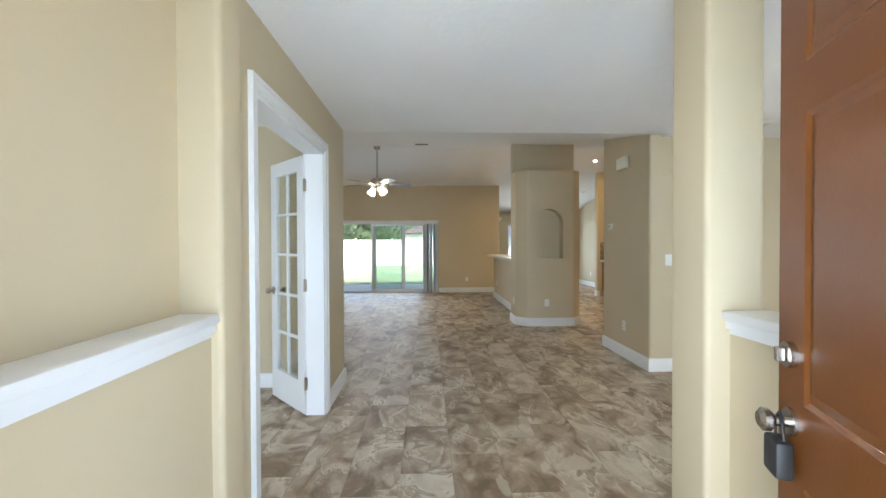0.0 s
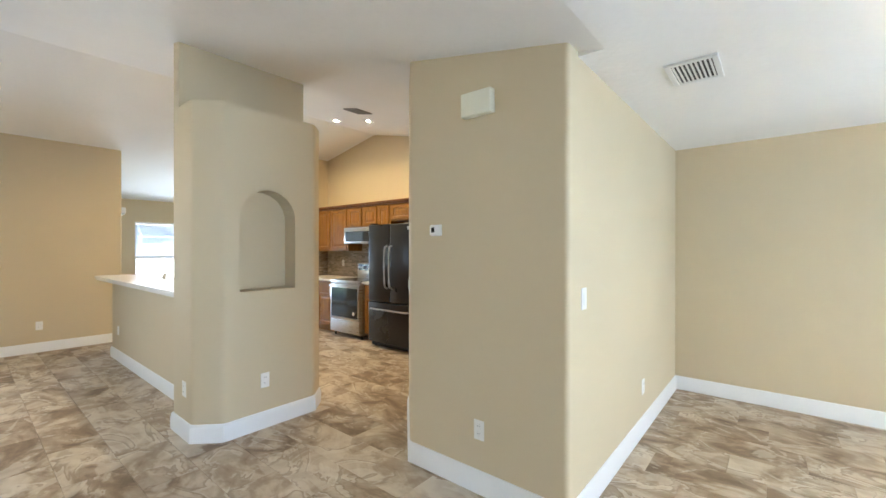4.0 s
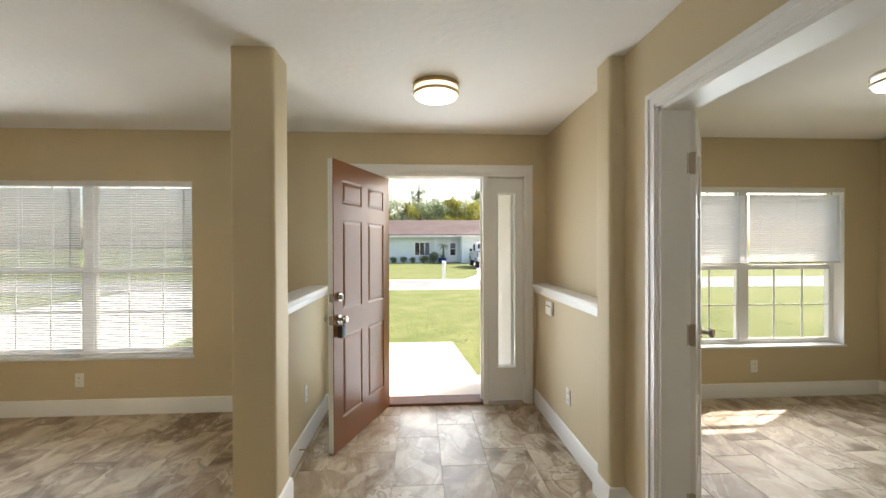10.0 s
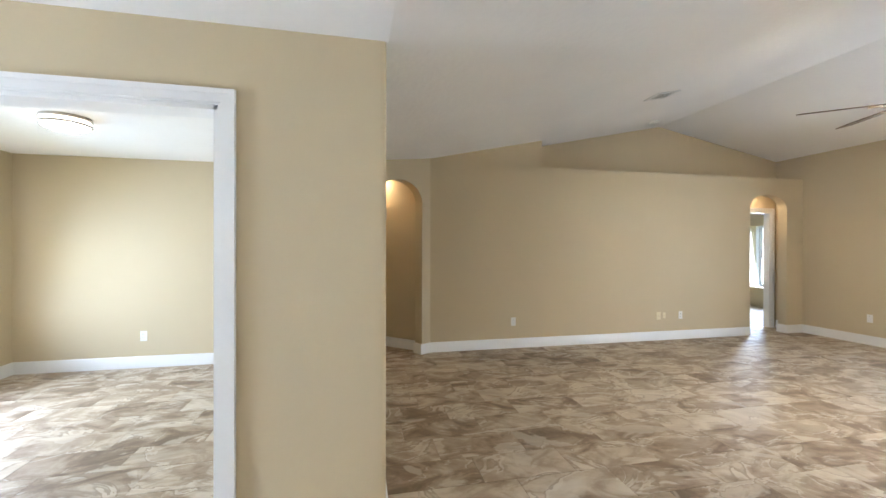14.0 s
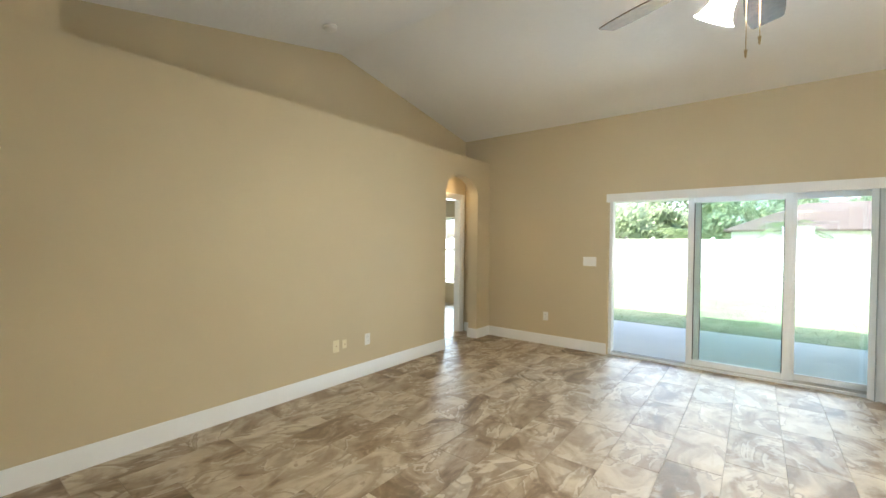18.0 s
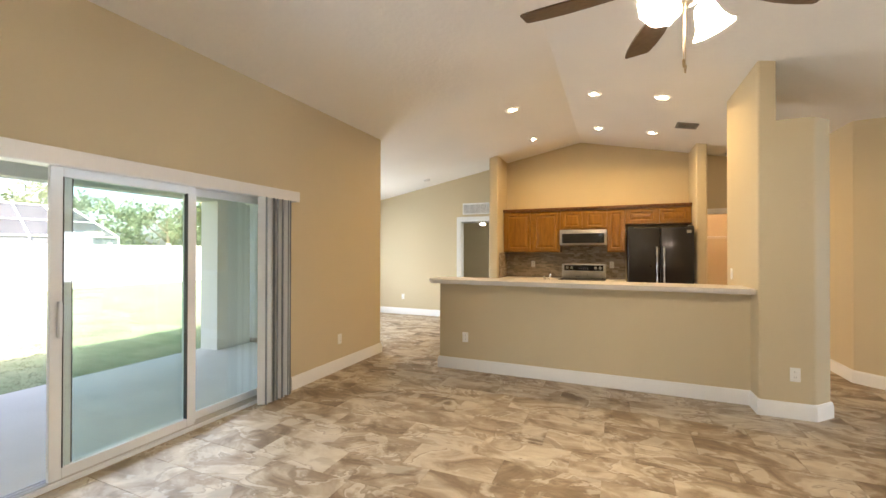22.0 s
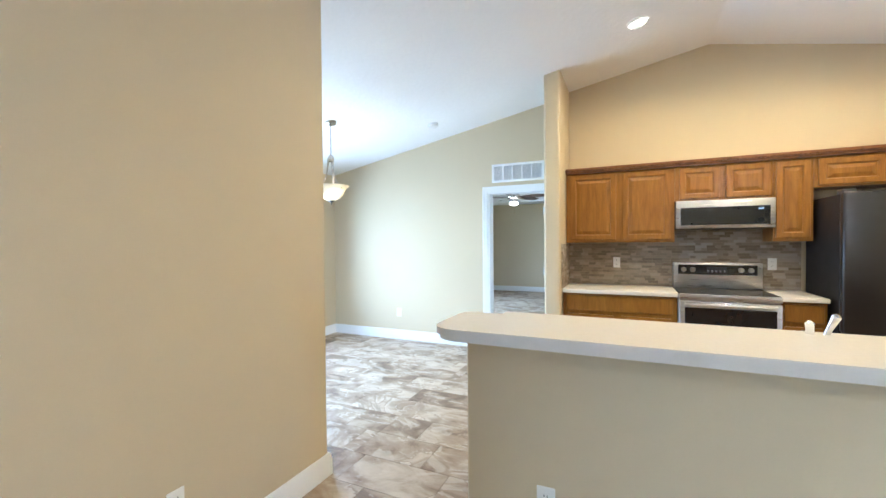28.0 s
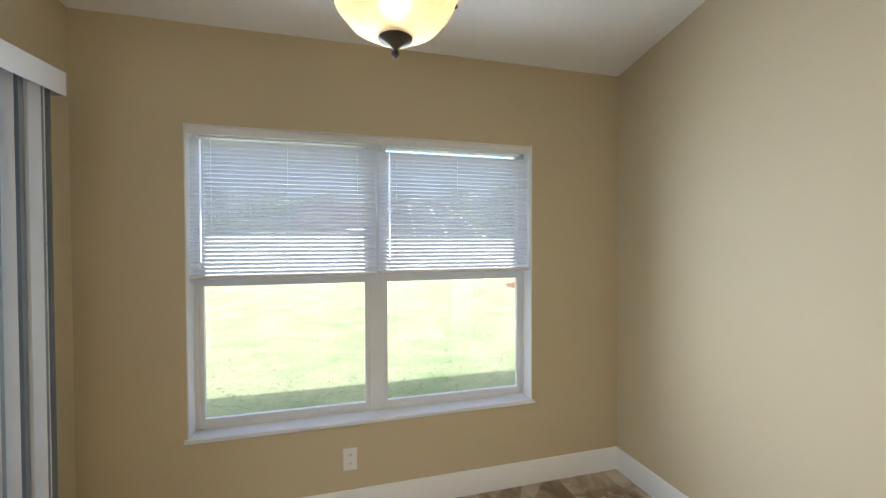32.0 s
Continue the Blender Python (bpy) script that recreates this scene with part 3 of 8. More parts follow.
def wall(name, p0, p1, thick, label, openings=(), top=None, base=0.0, material=None):
    """A straight wall from p0 to p1; its thickness lies to the right of that way. openings: (s0, s1, z0, z1)."""
    p0, p1 = Vector(p0), Vector(p1)
    d = (p1 - p0).normalized()
    nrm = Vector((d.y, -d.x))
    length = (p1 - p0).length
    cuts = {0.0, length}
    for a, b, _, _ in openings:
        cuts |= {a, b}
    if abs(d.y) > 1e-6:
        for yy in (CREASE, RIDGE_Y):
            s = (yy - p0.y) / d.y
            if 0.01 < s < length - 0.01:
                cuts.add(s)
    cuts = sorted(cuts)
    top_at = top if callable(top) else ((lambda y: top) if top else ceiling_height)
    bm = bmesh.new()
    for a, b in zip(cuts, cuts[1:]):
        pa, pb = p0 + d * a, p0 + d * b
        foot = [(pa.x, pa.y), (pb.x, pb.y), (pb.x + nrm.x * thick, pb.y + nrm.y * thick), (pa.x + nrm.x * thick, pa.y + nrm.y * thick)]
        lows = sorted((o for o in openings if o[0] < b - 1e-6 and o[1] > a + 1e-6), key=lambda o: o[2])
        z = base
        for o in lows:
            if o[2] > z + 1e-4:
                prism(bm, foot, z, o[2])
            z = o[3]
        prism(bm, foot, z, lambda x, y: top_at(y) + 0.02)
    return structure(name, bm, material or WALL, label, "wall", smooth=False)


def arch_wall(name, p0, p1, thick, s0, s1, spring, crown, top_of, label):
    """A wall with an opening that ends in a flat arch."""
    p0, p1 = Vector(p0), Vector(p1)
    d = (p1 - p0).normalized()
    nrm = Vector((d.y, -d.x))
    length = (p1 - p0).length
    line = [(0, 0), (s0, 0), (s0, spring)]
    mid, half = (s0 + s1) / 2, (s1 - s0) / 2
    for k in range(1, 16):
        a = math.pi * (1 - k / 16)
        line.append((mid + half * math.cos(a), spring + (crown - spring) * math.sin(a)))
    line += [(s1, spring), (s1, 0), (length, 0), (length, top_of(length)), (0, top_of(0))]
    bm = bmesh.new()
    sides = []
    for off in (0, thick):
        sides.append([bm.verts.new((p0.x + d.x * s + nrm.x * off, p0.y + d.y * s + nrm.y * off, z)) for s, z in line])
    bm.faces.new(sides[0]); bm.faces.new(sides[1][::-1])
    n = len(line)
    for i in range(n):
        j = (i + 1) % n
        bm.faces.new((sides[0][i], sides[0][j], sides[1][j], sides[1][i]))
    return structure(name, bm, WALL, label, "wall")


def sweep_floor(bm, pts, profile, closed=False):
    """A moulding along a floor line; the room lies to the left of the way. profile: (distance from the wall, height)."""
    pts = [Vector(p) for p in pts]
    n = len(pts)
    rings = []
    for i, p in enumerate(pts):
        prev = (p - pts[i - 1]).normalized() if i or closed else None
        nxt = (pts[(i + 1) % n] - p).normalized() if i < n - 1 or closed else None
        prev = prev or nxt
        nxt = nxt or prev
        n1, n2 = Vector((-prev.y, prev.x)), Vector((-nxt.y, nxt.x))
        mit = n1 + n2
        mit = mit / max(0.3, mit.dot(n1)) if mit.length > 1e-6 else n1
        rings.append([bm.verts.new((p.x + mit.x * u, p.y + mit.y * u, z)) for u, z in profile])
    pairs = list(zip(rings, rings[1:])) + ([(rings[-1], rings[0])] if closed else [])
    for a, b in pairs:
        for k in range(len(profile)):
            j = (k + 1) % len(profile)
            bm.faces.new((a[k], b[k], b[j], a[j]))
    if not closed:
        bm.faces.new(rings[0]); bm.faces.new(rings[-1][::-1])


SKIRT = [(-0.002, 0.0), (0.016, 0.0), (0.016, 0.100), (0.012, 0.108), (0.012, 0.122), (0.005, 0.133), (-0.002, 0.135)]


def baseboard(*pts):
    bm = bmesh.new()
    sweep_floor(bm, pts, SKIRT)
    return structure("baseboard", bm, TRIM, "white painted moulded baseboard along the foot of the wall", "baseboard")


def casing(name, origin, along, out, width, height, face=0.075, both=None, label="white painted moulded door casing"):
    """A door casing round an opening. origin: foot of the opening's first side on the wall face; along: way across; out: into the room."""
    o, u, w = Vector(origin), Vector(along), Vector(out)
    top = tagged(new(name), label, "door casing", "", "structure")
    top.matrix_world = Matrix.Translation(o)
    steps = ((0.0, face, 0.012), (0.010, face - 0.004, 0.018), (face - 0.026, face - 0.002, 0.024))
    for piece in ("left", "right", "head"):
        bm = bmesh.new()
        for a, b, t in steps:
            if piece == "left":
                q = [(-a, 0), (-b, 0), (-b, height + b), (-a, height + a)]
            elif piece == "right":
                q = [(width + a, 0), (width + b, 0), (width + b, height + b), (width + a, height + a)]
            else:
                q = [(-a, height + a), (-b, height + b), (width + b, height + b), (width + a, height + a)]
            lo = [bm.verts.new(u * s + w * -0.002 + Vector((0, 0, z))) for s, z in q]
            hi = [bm.verts.new(u * s + w * t + Vector((0, 0, z))) for s, z in q]
            bm.faces.new(lo[::-1]); bm.faces.new(hi)
            for i in range(4):
                j = (i + 1) % 4
                bm.faces.new((lo[i], lo[j], hi[j], hi[i]))
        part("casing_head" if piece == "head" else "casing_leg", bm, TRIM, top, "", False)
    return top


def jamb(parent_name, x0, x1, y0, y1, z1, axis, t=0.02):
    """The lining of a door opening in a wall. axis: the way the wall runs."""
    bm = bmesh.new()
    if axis == "y":
        box(bm, x0 - 0.004, x1 + 0.004, y0, y0 + t, 0, z1)
        box(bm, x0 - 0.004, x1 + 0.004, y1 - t, y1, 0, z1)
        box(bm, x0 - 0.004, x1 + 0.004, y0, y1, z1 - t, z1)
    else:
        box(bm, x0, x0 + t, y0 - 0.004, y1 + 0.004, 0, z1)
        box(bm, x1 - t, x1, y0 - 0.004, y1 + 0.004, 0, z1)
        box(bm, x0, x1, y0 - 0.004, y1 + 0.004, z1 - t, z1)
    return structure(parent_name, bm, TRIM, "white painted door jamb lining", "door jamb", False)


# ---- the plan: walls ----
# front of the house
wall("wall_front", (5.61, -0.66), (-3.86, -0.66), -0.20, "tan painted front wall with windows and entry",
     ((5.61 - 4.51, 5.61 - 2.64, 0.47, 2.0), (5.61 - 1.36, 5.61 + 0.30, 0.0, 2.10), (5.61 + 1.50, 5.61 + 3.37, 0.46, 1.975)), top=FLAT)
wall("wall_dining_east", (5.47, 3.475), (5.47, -0.66), -0.14, "tan painted dining room wall", top=FLAT)
wall("wall_dining_north", (2.855, 3.335), (5.61, 3.335), -0.14, "tan painted wall between dining room and pantry", top=FLAT)
bm = bmesh.new()
prism(bm, rounded([(2.715, 3.335), (2.855, 3.335), (2.855, 4.38), (3.353, 4.88), (3.295, 5.02), (2.715, 4.44)], [0.03, 0, 0, 0, 0.0, 0.03]), 0, lambda x, y: ceiling_height(y) + 0.02)
structure("wall_thermostat", bm, WALL, "tan painted corner wall with an angled face", "wall")
wall("wall_hall_south", (3.295, 5.02), (5.43, 5.02), 0.14, "tan painted hallway wall")
# foyer west side and study
wall("wall_foyer_west", (-0.48, -0.66), (-0.48, 0.70), -0.14, "tan painted foyer wall above the ledge", top=FLAT)
bm = bmesh.new()
box(bm, -0.482, -0.37, -0.66, 0.692, 0, 1.057)
structure("wall_foyer_ledge", bm, WALL, "tan painted thicker lower wall under a ledge", "wall", False)
bm = bmesh.new()
prism(bm, rounded([(-0.49, 0.69), (-0.33, 0.69), (-0.33, 0.86), (-0.49, 0.86)], [0, 0.025, 0.025, 0]), 0, FLAT + 0.02)
structure("pilaster", bm, WALL, "tan painted pilaster with rounded corners", "pilaster")
wall("wall_study_east", (-0.41, 0.70), (-0.41, 3.05), -0.14, "tan painted wall with the study's double door opening", ((0.47, 1.72, 0.0, 2.06),), top=FLAT)
bm = bmesh.new()
prism(bm, rounded([(-0.41, 3.05), (-0.41, 3.19), (-3.23, 3.19), (-3.33, 3.05)], [0, 0.03, 0, 0]), 0, FLAT + 0.02)
structure("wall_study_north", bm, WALL, "tan painted wall between study and great room", "wall")
wall("wall_study_west", (-3.72, -0.66), (-3.72, 3.05), -0.14, "tan painted study wall", top=FLAT)
# angled arch and its vestibule
arch_wall("wall_arch_south", (-3.71, 4.02), (-3.20, 3.19), 0.14, 0.145, 0.865, 2.0, 2.27, lambda s: FLAT + 0.02 + 0.17 * (1 - s / 0.974), "tan painted angled wall with an arched opening")
wall("wall_vestibule", (-4.62, 3.02), (-3.86, 3.84), -0.12, "tan painted vestibule wall", top=2.62)
wall("wall_vestibule_south", (-3.30, 3.05), (-4.66, 3.05), -0.002, "tan painted vestibule wall", top=2.62)
bm = bmesh.new(); box(bm, -4.75, -3.86, 2.95, 3.95, 2.46, 2.60)
structure("ceiling_vestibule", bm, CEIL, "white textured vestibule ceiling", "ceiling", False)
# great room west
wall("wall_west", (-3.71, 9.10), (-3.71, 4.02), 0.14, "tan painted wall under a plant shelf", (), top=lambda y: 2.545)
wall("wall_west_upper", (-3.71, 5.64), (-3.71, 4.02), 0.14, "tan painted wall above shelf height", base=2.56)
arch_wall("wall_arch_north", (-3.71, 10.377), (-3.71, 9.10), 0.14, 0.335, 1.085, 2.05, 2.29, lambda s: 2.565, "tan painted wall with an arched opening")
bm = bmesh.new(); box(bm, -4.16, -3.85, 5.64, 10.377, 2.44, 2.563)
structure("plant_shelf", bm, WALL, "tan painted plant shelf above the wall", "shelf", False)
wall("wall_shelf_end", (-4.16, 5.64), (-3.85, 5.64), 0.14, "tan painted end wall of the plant shelf", base=2.3)
wall("wall_shelf_back", (-4.16, 12.75), (-4.16, 3.70), 0.10, "tan painted wall behind the plant shelf", ((12.75 - 10.26, 12.75 - 9.48, 0.0, 2.05),))
# great room north, nook
wall("wall_north", (2.20, 10.377), (-4.16, 10.377), 0.20, "tan painted wall with the sliding glass door", ((2.20 - 0.69, 2.20 + 1.99, 0.0, 1.95),))
bm = bmesh.new()
prism(bm, rounded([(2.20, 10.377), (2.40, 10.377), (2.40, 10.58), (2.20, 10.58)], [0, 0.025, 0, 0]), 0, lambda x, y: ceiling_height(y) + 0.02)
structure("wall_corner", bm, WALL, "tan painted rounded wall corner", "wall")
wall("wall_nook_west", (2.735, 13.11), (2.40, 10.581), 0.20, "tan painted breakfast nook wall with a sliding door", ((13.11 - 12.68, 13.11 - 10.90, 0.0, 2.0),))
wall("wall_nook_north", (5.685, 12.91), (2.70, 12.91), 0.20, "tan painted breakfast nook wall with a double window", ((5.685 - 4.953, 5.685 - 3.15, 0.478, 1.992),), top=lambda y: 2.47)
wall("wall_nook_east", (5.545, 9.345), (5.545, 12.91), 0.14, "tan painted breakfast nook wall with a doorway", ((0.275, 1.035, 0.0, 2.05),))
# kitchen
bm = bmesh.new()
prism(bm, rounded([(4.73, 9.345), (5.55, 9.345), (5.55, 9.51), (4.73, 9.51)], [0.03, 0, 0, 0.03]), 0, lambda x, y: ceiling_height(y) + 0.02)
structure("wall_kitchen_fin", bm, WALL, "tan painted wall end between kitchen and nook", "wall")
wall("wall_kitchen_back", (5.43, 4.88), (5.43, 9.345), 0.115, "tan painted kitchen wall rising to the ridge", ((0.36, 1.14, 0.0, 2.05),))
bm = bmesh.new()
prism(bm, rounded([(4.75, 6.09), (5.43, 6.09), (5.43, 6.235), (4.75, 6.235)], [0.03, 0, 0, 0.03]), 0, lambda x, y: ceiling_height(y) + 0.02)
structure("wall_fridge_fin", bm, WALL, "tan painted wall end beside the refrigerator", "wall")
# pillar and bar wall
bm = bmesh.new()
prism(bm, rounded([(1.86, 5.85), (2.02, 5.69), (2.78, 5.69), (2.93, 5.84), (2.93, 6.11), (1.86, 6.11)], [0.02, 0.03, 0.03, 0.02, 0, 0]), 1.9, 2.53)
prism(bm, rounded([(1.86, 5.85), (2.02, 5.69), (2.14, 5.69), (2.14, 6.11), (1.86, 6.11)], [0.02, 0.03, 0, 0, 0]), 1.1, 1.9)
prism(bm, rounded([(2.60, 5.69), (2.78, 5.69), (2.93, 5.84), (2.93, 6.11), (2.60, 6.11)], [0, 0.03, 0.02, 0, 0]), 1.1, 1.9)
prism(bm, rounded([(1.86, 5.85), (2.02, 5.69), (2.78, 5.69), (2.93, 5.84), (2.93, 6.11), (1.86, 6.11)], [0.02, 0.03, 0.03, 0.02, 0, 0]), 0, 1.1)
box(bm, 2.14, 2.60, 5.86, 6.11, 1.1, 1.9)
prev = None
for k in range(17):
    a = math.pi * k / 16
    cur = (2.37 - 0.23 * math.cos(a), 1.67 + 0.23 * math.sin(a))
    if prev:
        front = [bm.verts.new((x, 5.69, z)) for x, z in (prev, cur, (cur[0], 1.902), (prev[0], 1.902))]
        back = [bm.verts.new((x, 5.87, z)) for x, z in (prev, cur, (cur[0], 1.902), (prev[0], 1.902))]
        bm.faces.new(front); bm.faces.new(back[::-1])
        for i in range(4):
            j = (i + 1) % 4
            bm.faces.new((front[i], back[i], back[j], front[j]))
    prev = cur
structure("pillar", bm, WALL, "tan painted freestanding pillar with an arched niche", "pillar")
bm = bmesh.new()
prism(bm, rounded([(1.86, 6.11), (2.93, 6.11), (2.93, 6.235), (1.86, 6.235)], [0.0, 0.0, 0.02, 0.02]), 0, lambda x, y: ceiling_height(y) + 0.02)
structure("wall_pillar_upper", bm, WALL, "tan painted wall slab rising above the pillar", "wall")
bm = bmesh.new()
prism(bm, rounded([(2.08, 6.235), (2.21, 6.235), (2.21, 9.345), (2.08, 9.345)], [0, 0, 0.02, 0.02]), 0, 1.025)
structure("wall_bar", bm, WALL, "tan painted half wall under the breakfast bar", "half wall")
# foyer half wall and column
bm = bmesh.new()
box(bm, 1.505, 1.62, -0.66, 0.66, 0, 1.057)
structure("wall_half_foyer", bm, WALL, "tan painted half wall between foyer and dining room", "half wall", False)
bm = bmesh.new()
prism(bm, rounded([(1.415, 0.645), (1.635, 0.645), (1.635, 0.86), (1.415, 0.86)], [0.022] * 4), 0, FLAT + 0.02)
structure("column", bm, WALL, "tan painted square column with rounded corners", "column")
# rooms behind
wall("wall_bedroom_north", (-4.16, 12.75), (-7.90, 12.75), -0.20, "tan painted bedroom wall with a window", ((1.46, 2.35, 0.46, 1.96),), top=FLAT)
wall("wall_bedroom_west", (-7.90, 12.75), (-7.90, 7.6), -0.14, "tan painted bedroom wall", top=FLAT)
wall("wall_bedroom_south", (-7.90, 7.6), (-4.255, 7.6), -0.14, "tan painted bedroom wall", top=FLAT)
wall("wall_master_east", (11.70, 13.0), (11.70, 8.79), -0.14, "tan painted bedroom wall", top=FLAT)
wall("wall_master_south", (11.70, 8.79), (5.66, 8.79), -0.14, "tan painted bedroom wall", top=FLAT)
wall("wall_master_north", (5.685, 13.0), (11.70, 13.0), -0.20, "tan painted bedroom wall with a window", ((1.6, 3.8, 0.5, 2.0),), top=FLAT)
wall("wall_laundry_east", (7.20, 6.9), (7.20, 4.7), -0.10, "tan painted laundry wall", top=FLAT)
wall("wall_laundry_north", (5.57, 6.9), (7.20, 6.9), -0.10, "tan painted laundry wall", top=FLAT)
wall("wall_laundry_south", (7.20, 4.7), (5.57, 4.7), -0.10, "tan painted laundry wall", top=FLAT)

# ceilings
bm = bmesh.new()
def slab(pts):
    lo = [bm.verts.new(p) for p in pts]
    hi = [bm.verts.new((p[0], p[1], p[2] + 0.12)) for p in pts]
    bm.faces.new(lo[::-1]); bm.faces.new(hi)
    n = len(pts)
    for i in range(n):
        j = (i + 1) % n
        bm.faces.new((lo[i], lo[j], hi[j], hi[i]))
slab([(-3.90, -0.90, FLAT), (5.65, -0.90, FLAT), (5.65, CREASE, FLAT), (-3.90, CREASE, FLAT)])
slab([(2.84, CREASE, FLAT), (5.65, CREASE, FLAT), (5.65, 3.40, FLAT), (2.84, 3.40, FLAT)])
structure("ceiling", bm, CEIL, "white knockdown textured flat ceiling", "ceiling", False)
bm = bmesh.new()
slab([(-4.32, CREASE, FLAT), (5.70, CREASE, FLAT), (5.70, RIDGE_Y, RIDGE_Z), (-4.32, RIDGE_Y, RIDGE_Z)])
slab([(-4.32, RIDGE_Y, RIDGE_Z), (5.70, RIDGE_Y, RIDGE_Z), (5.70, 13.12, ceiling_height(13.12)), (-4.32, 13.12, ceiling_height(13.12))])
structure("ceiling_vaulted", bm, CEIL, "white knockdown textured vaulted ceiling", "ceiling", False)
bm = bmesh.new()
box(bm, -8.05, -4.30, 7.45, 12.95, FLAT, FLAT + 0.1)
box(bm, 5.57, 7.30, 4.6, 7.0, FLAT, FLAT + 0.1)
box(bm, 5.685, 11.84, 8.65, 9.35, FLAT, FLAT + 0.1)
box(bm, 5.685, 11.84, 12.3, 13.2, FLAT, FLAT + 0.1)
box(bm, 5.685, 6.4, 9.35, 12.3, FLAT, FLAT + 0.1)
box(bm, 11.0, 11.84, 9.35, 12.3, FLAT, FLAT + 0.1)
for k in range(2):
    box(bm, 6.4 - 0.02, 6.4, 9.35, 12.3, FLAT + 0.1, 2.75) if k == 0 else box(bm, 11.0, 11.02, 9.35, 12.3, FLAT + 0.1, 2.75)
box(bm, 6.38, 11.02, 9.33, 9.35, FLAT + 0.1, 2.75)
box(bm, 6.38, 11.02, 12.3, 12.32, FLAT + 0.1, 2.75)
box(bm, 6.36, 11.04, 9.31, 12.34, 2.75, 2.85)
structure("ceiling_bedrooms", bm, CEIL, "white textured bedroom ceilings, one with a tray", "ceiling", False)

# floor slab under the tiles
bm = bmesh.new()
box(bm, -8.0, 11.84, -0.86, 10.55, -0.25, -0.004); box(bm, 2.22, 11.84, 10.55, 13.15, -0.25, -0.004); box(bm, -8.0, -4.17, 10.55, 12.9, -0.25, -0.004)
structure("floor", bm, GROUT, "tiled floor with tan grout joints", "floor", False)
# roof above all
bm = bmesh.new()
slab([(-8.6, -1.45, 2.62), (12.3, -1.45, 2.62), (12.3, 6.6, 4.0), (-8.6, 6.6, 4.0)])
# unseen deeper eave, added to keep the sun off the dining window
slab([(-0.62, -2.3, 2.48), (12.3, -2.3, 2.48), (12.3, -1.45, 2.619), (-0.62, -1.45, 2.619)])
slab([(-8.6, 6.6, 4.0), (12.3, 6.6, 4.0), (12.3, 13.6, 2.62), (-8.6, 13.6, 2.62)])
structure("roof", bm, SHINGLE, "brown shingle roof of the house with an added deep front eave", "roof", False)

# ---- trim ----
baseboard((5.47, -0.66), (5.47, 3.335), (2.715, 3.335), (2.715, 4.44), (3.295, 5.02), (5.43, 5.02), (5.43, 5.165))
baseboard((1.62, -0.66), (5.47, -0.66))
baseboard((1.415, 0.665), (1.415, 0.86), (1.635, 0.86), (1.635, 0.645), (1.62, 0.645), (1.62, -0.66))
baseboard((1.41, -0.66), (1.505, -0.66), (1.505, 0.645), (1.415, 0.645), (1.415, 0.665))
baseboard((-0.41, 1.095), (-0.41, 0.86), (-0.33, 0.86), (-0.33, 0.69), (-0.37, 0.69), (-0.37, -0.66))
baseboard((-3.27, 3.27), (-3.22, 3.19), (-0.41, 3.19), (-0.41, 2.495))
baseboard((-3.71, 9.29), (-3.71, 4.02), (-3.63, 3.885), (-3.75, 3.81))
baseboard((-3.86, 3.84), (-4.58, 3.06))
baseboard((-2.0, 10.377), (-3.71, 10.377), (-3.71, 10.045), (-3.85, 10.045), (-3.85, 10.377))
baseboard((-3.85, 10.365), (-4.14, 10.365))
baseboard((2.40, 10.581), (2.40, 10.377), (0.71, 10.377))
baseboard((2.436, 10.85), (2.40, 10.581))
baseboard((5.545, 10.465), (5.545, 12.91), (2.709, 12.91), (2.684, 12.72))
baseboard((2.08, 6.235), (2.08, 9.345), (2.21, 9.345), (2.21, 9.2))
bm = bmesh.new()
sweep_floor(bm, [(2.08, 6.235), (1.86, 6.235), (1.86, 5.85), (2.02, 5.69), (2.78, 5.69), (2.93, 5.84), (2.93, 6.235)], [(-u, z) for u, z in SKIRT])
structure("baseboard", bm, TRIM, "white painted moulded baseboard round the pillar", "baseboard")
bm = bmesh.new()
sweep_floor(bm, [(5.40, 9.51), (4.73, 9.51), (4.73, 9.345), (4.80, 9.345)], SKIRT)
structure("baseboard", bm, TRIM, "white painted moulded baseboard round the wall end", "baseboard")
baseboard((4.95, 6.09), (5.43, 6.09))
bm = bmesh.new()
sweep_floor(bm, [(5.43, 6.09), (4.75, 6.09), (4.75, 6.235)], [(-u, z) for u, z in SKIRT])
structure("baseboard", bm, TRIM, "white painted moulded baseboard round the wall end", "baseboard")
baseboard((-0.55, 2.50), (-0.55, 3.05), (-3.72, 3.05), (-3.72, -0.66), (-0.62, -0.66))
baseboard((-4.26, 12.75), (-7.90, 12.75), (-7.90, 7.60))
baseboard((5.69, 8.79), (11.70, 8.79), (11.70, 13.0), (5.685, 13.0))
baseboard((7.20, 4.7), (7.20, 6.9))


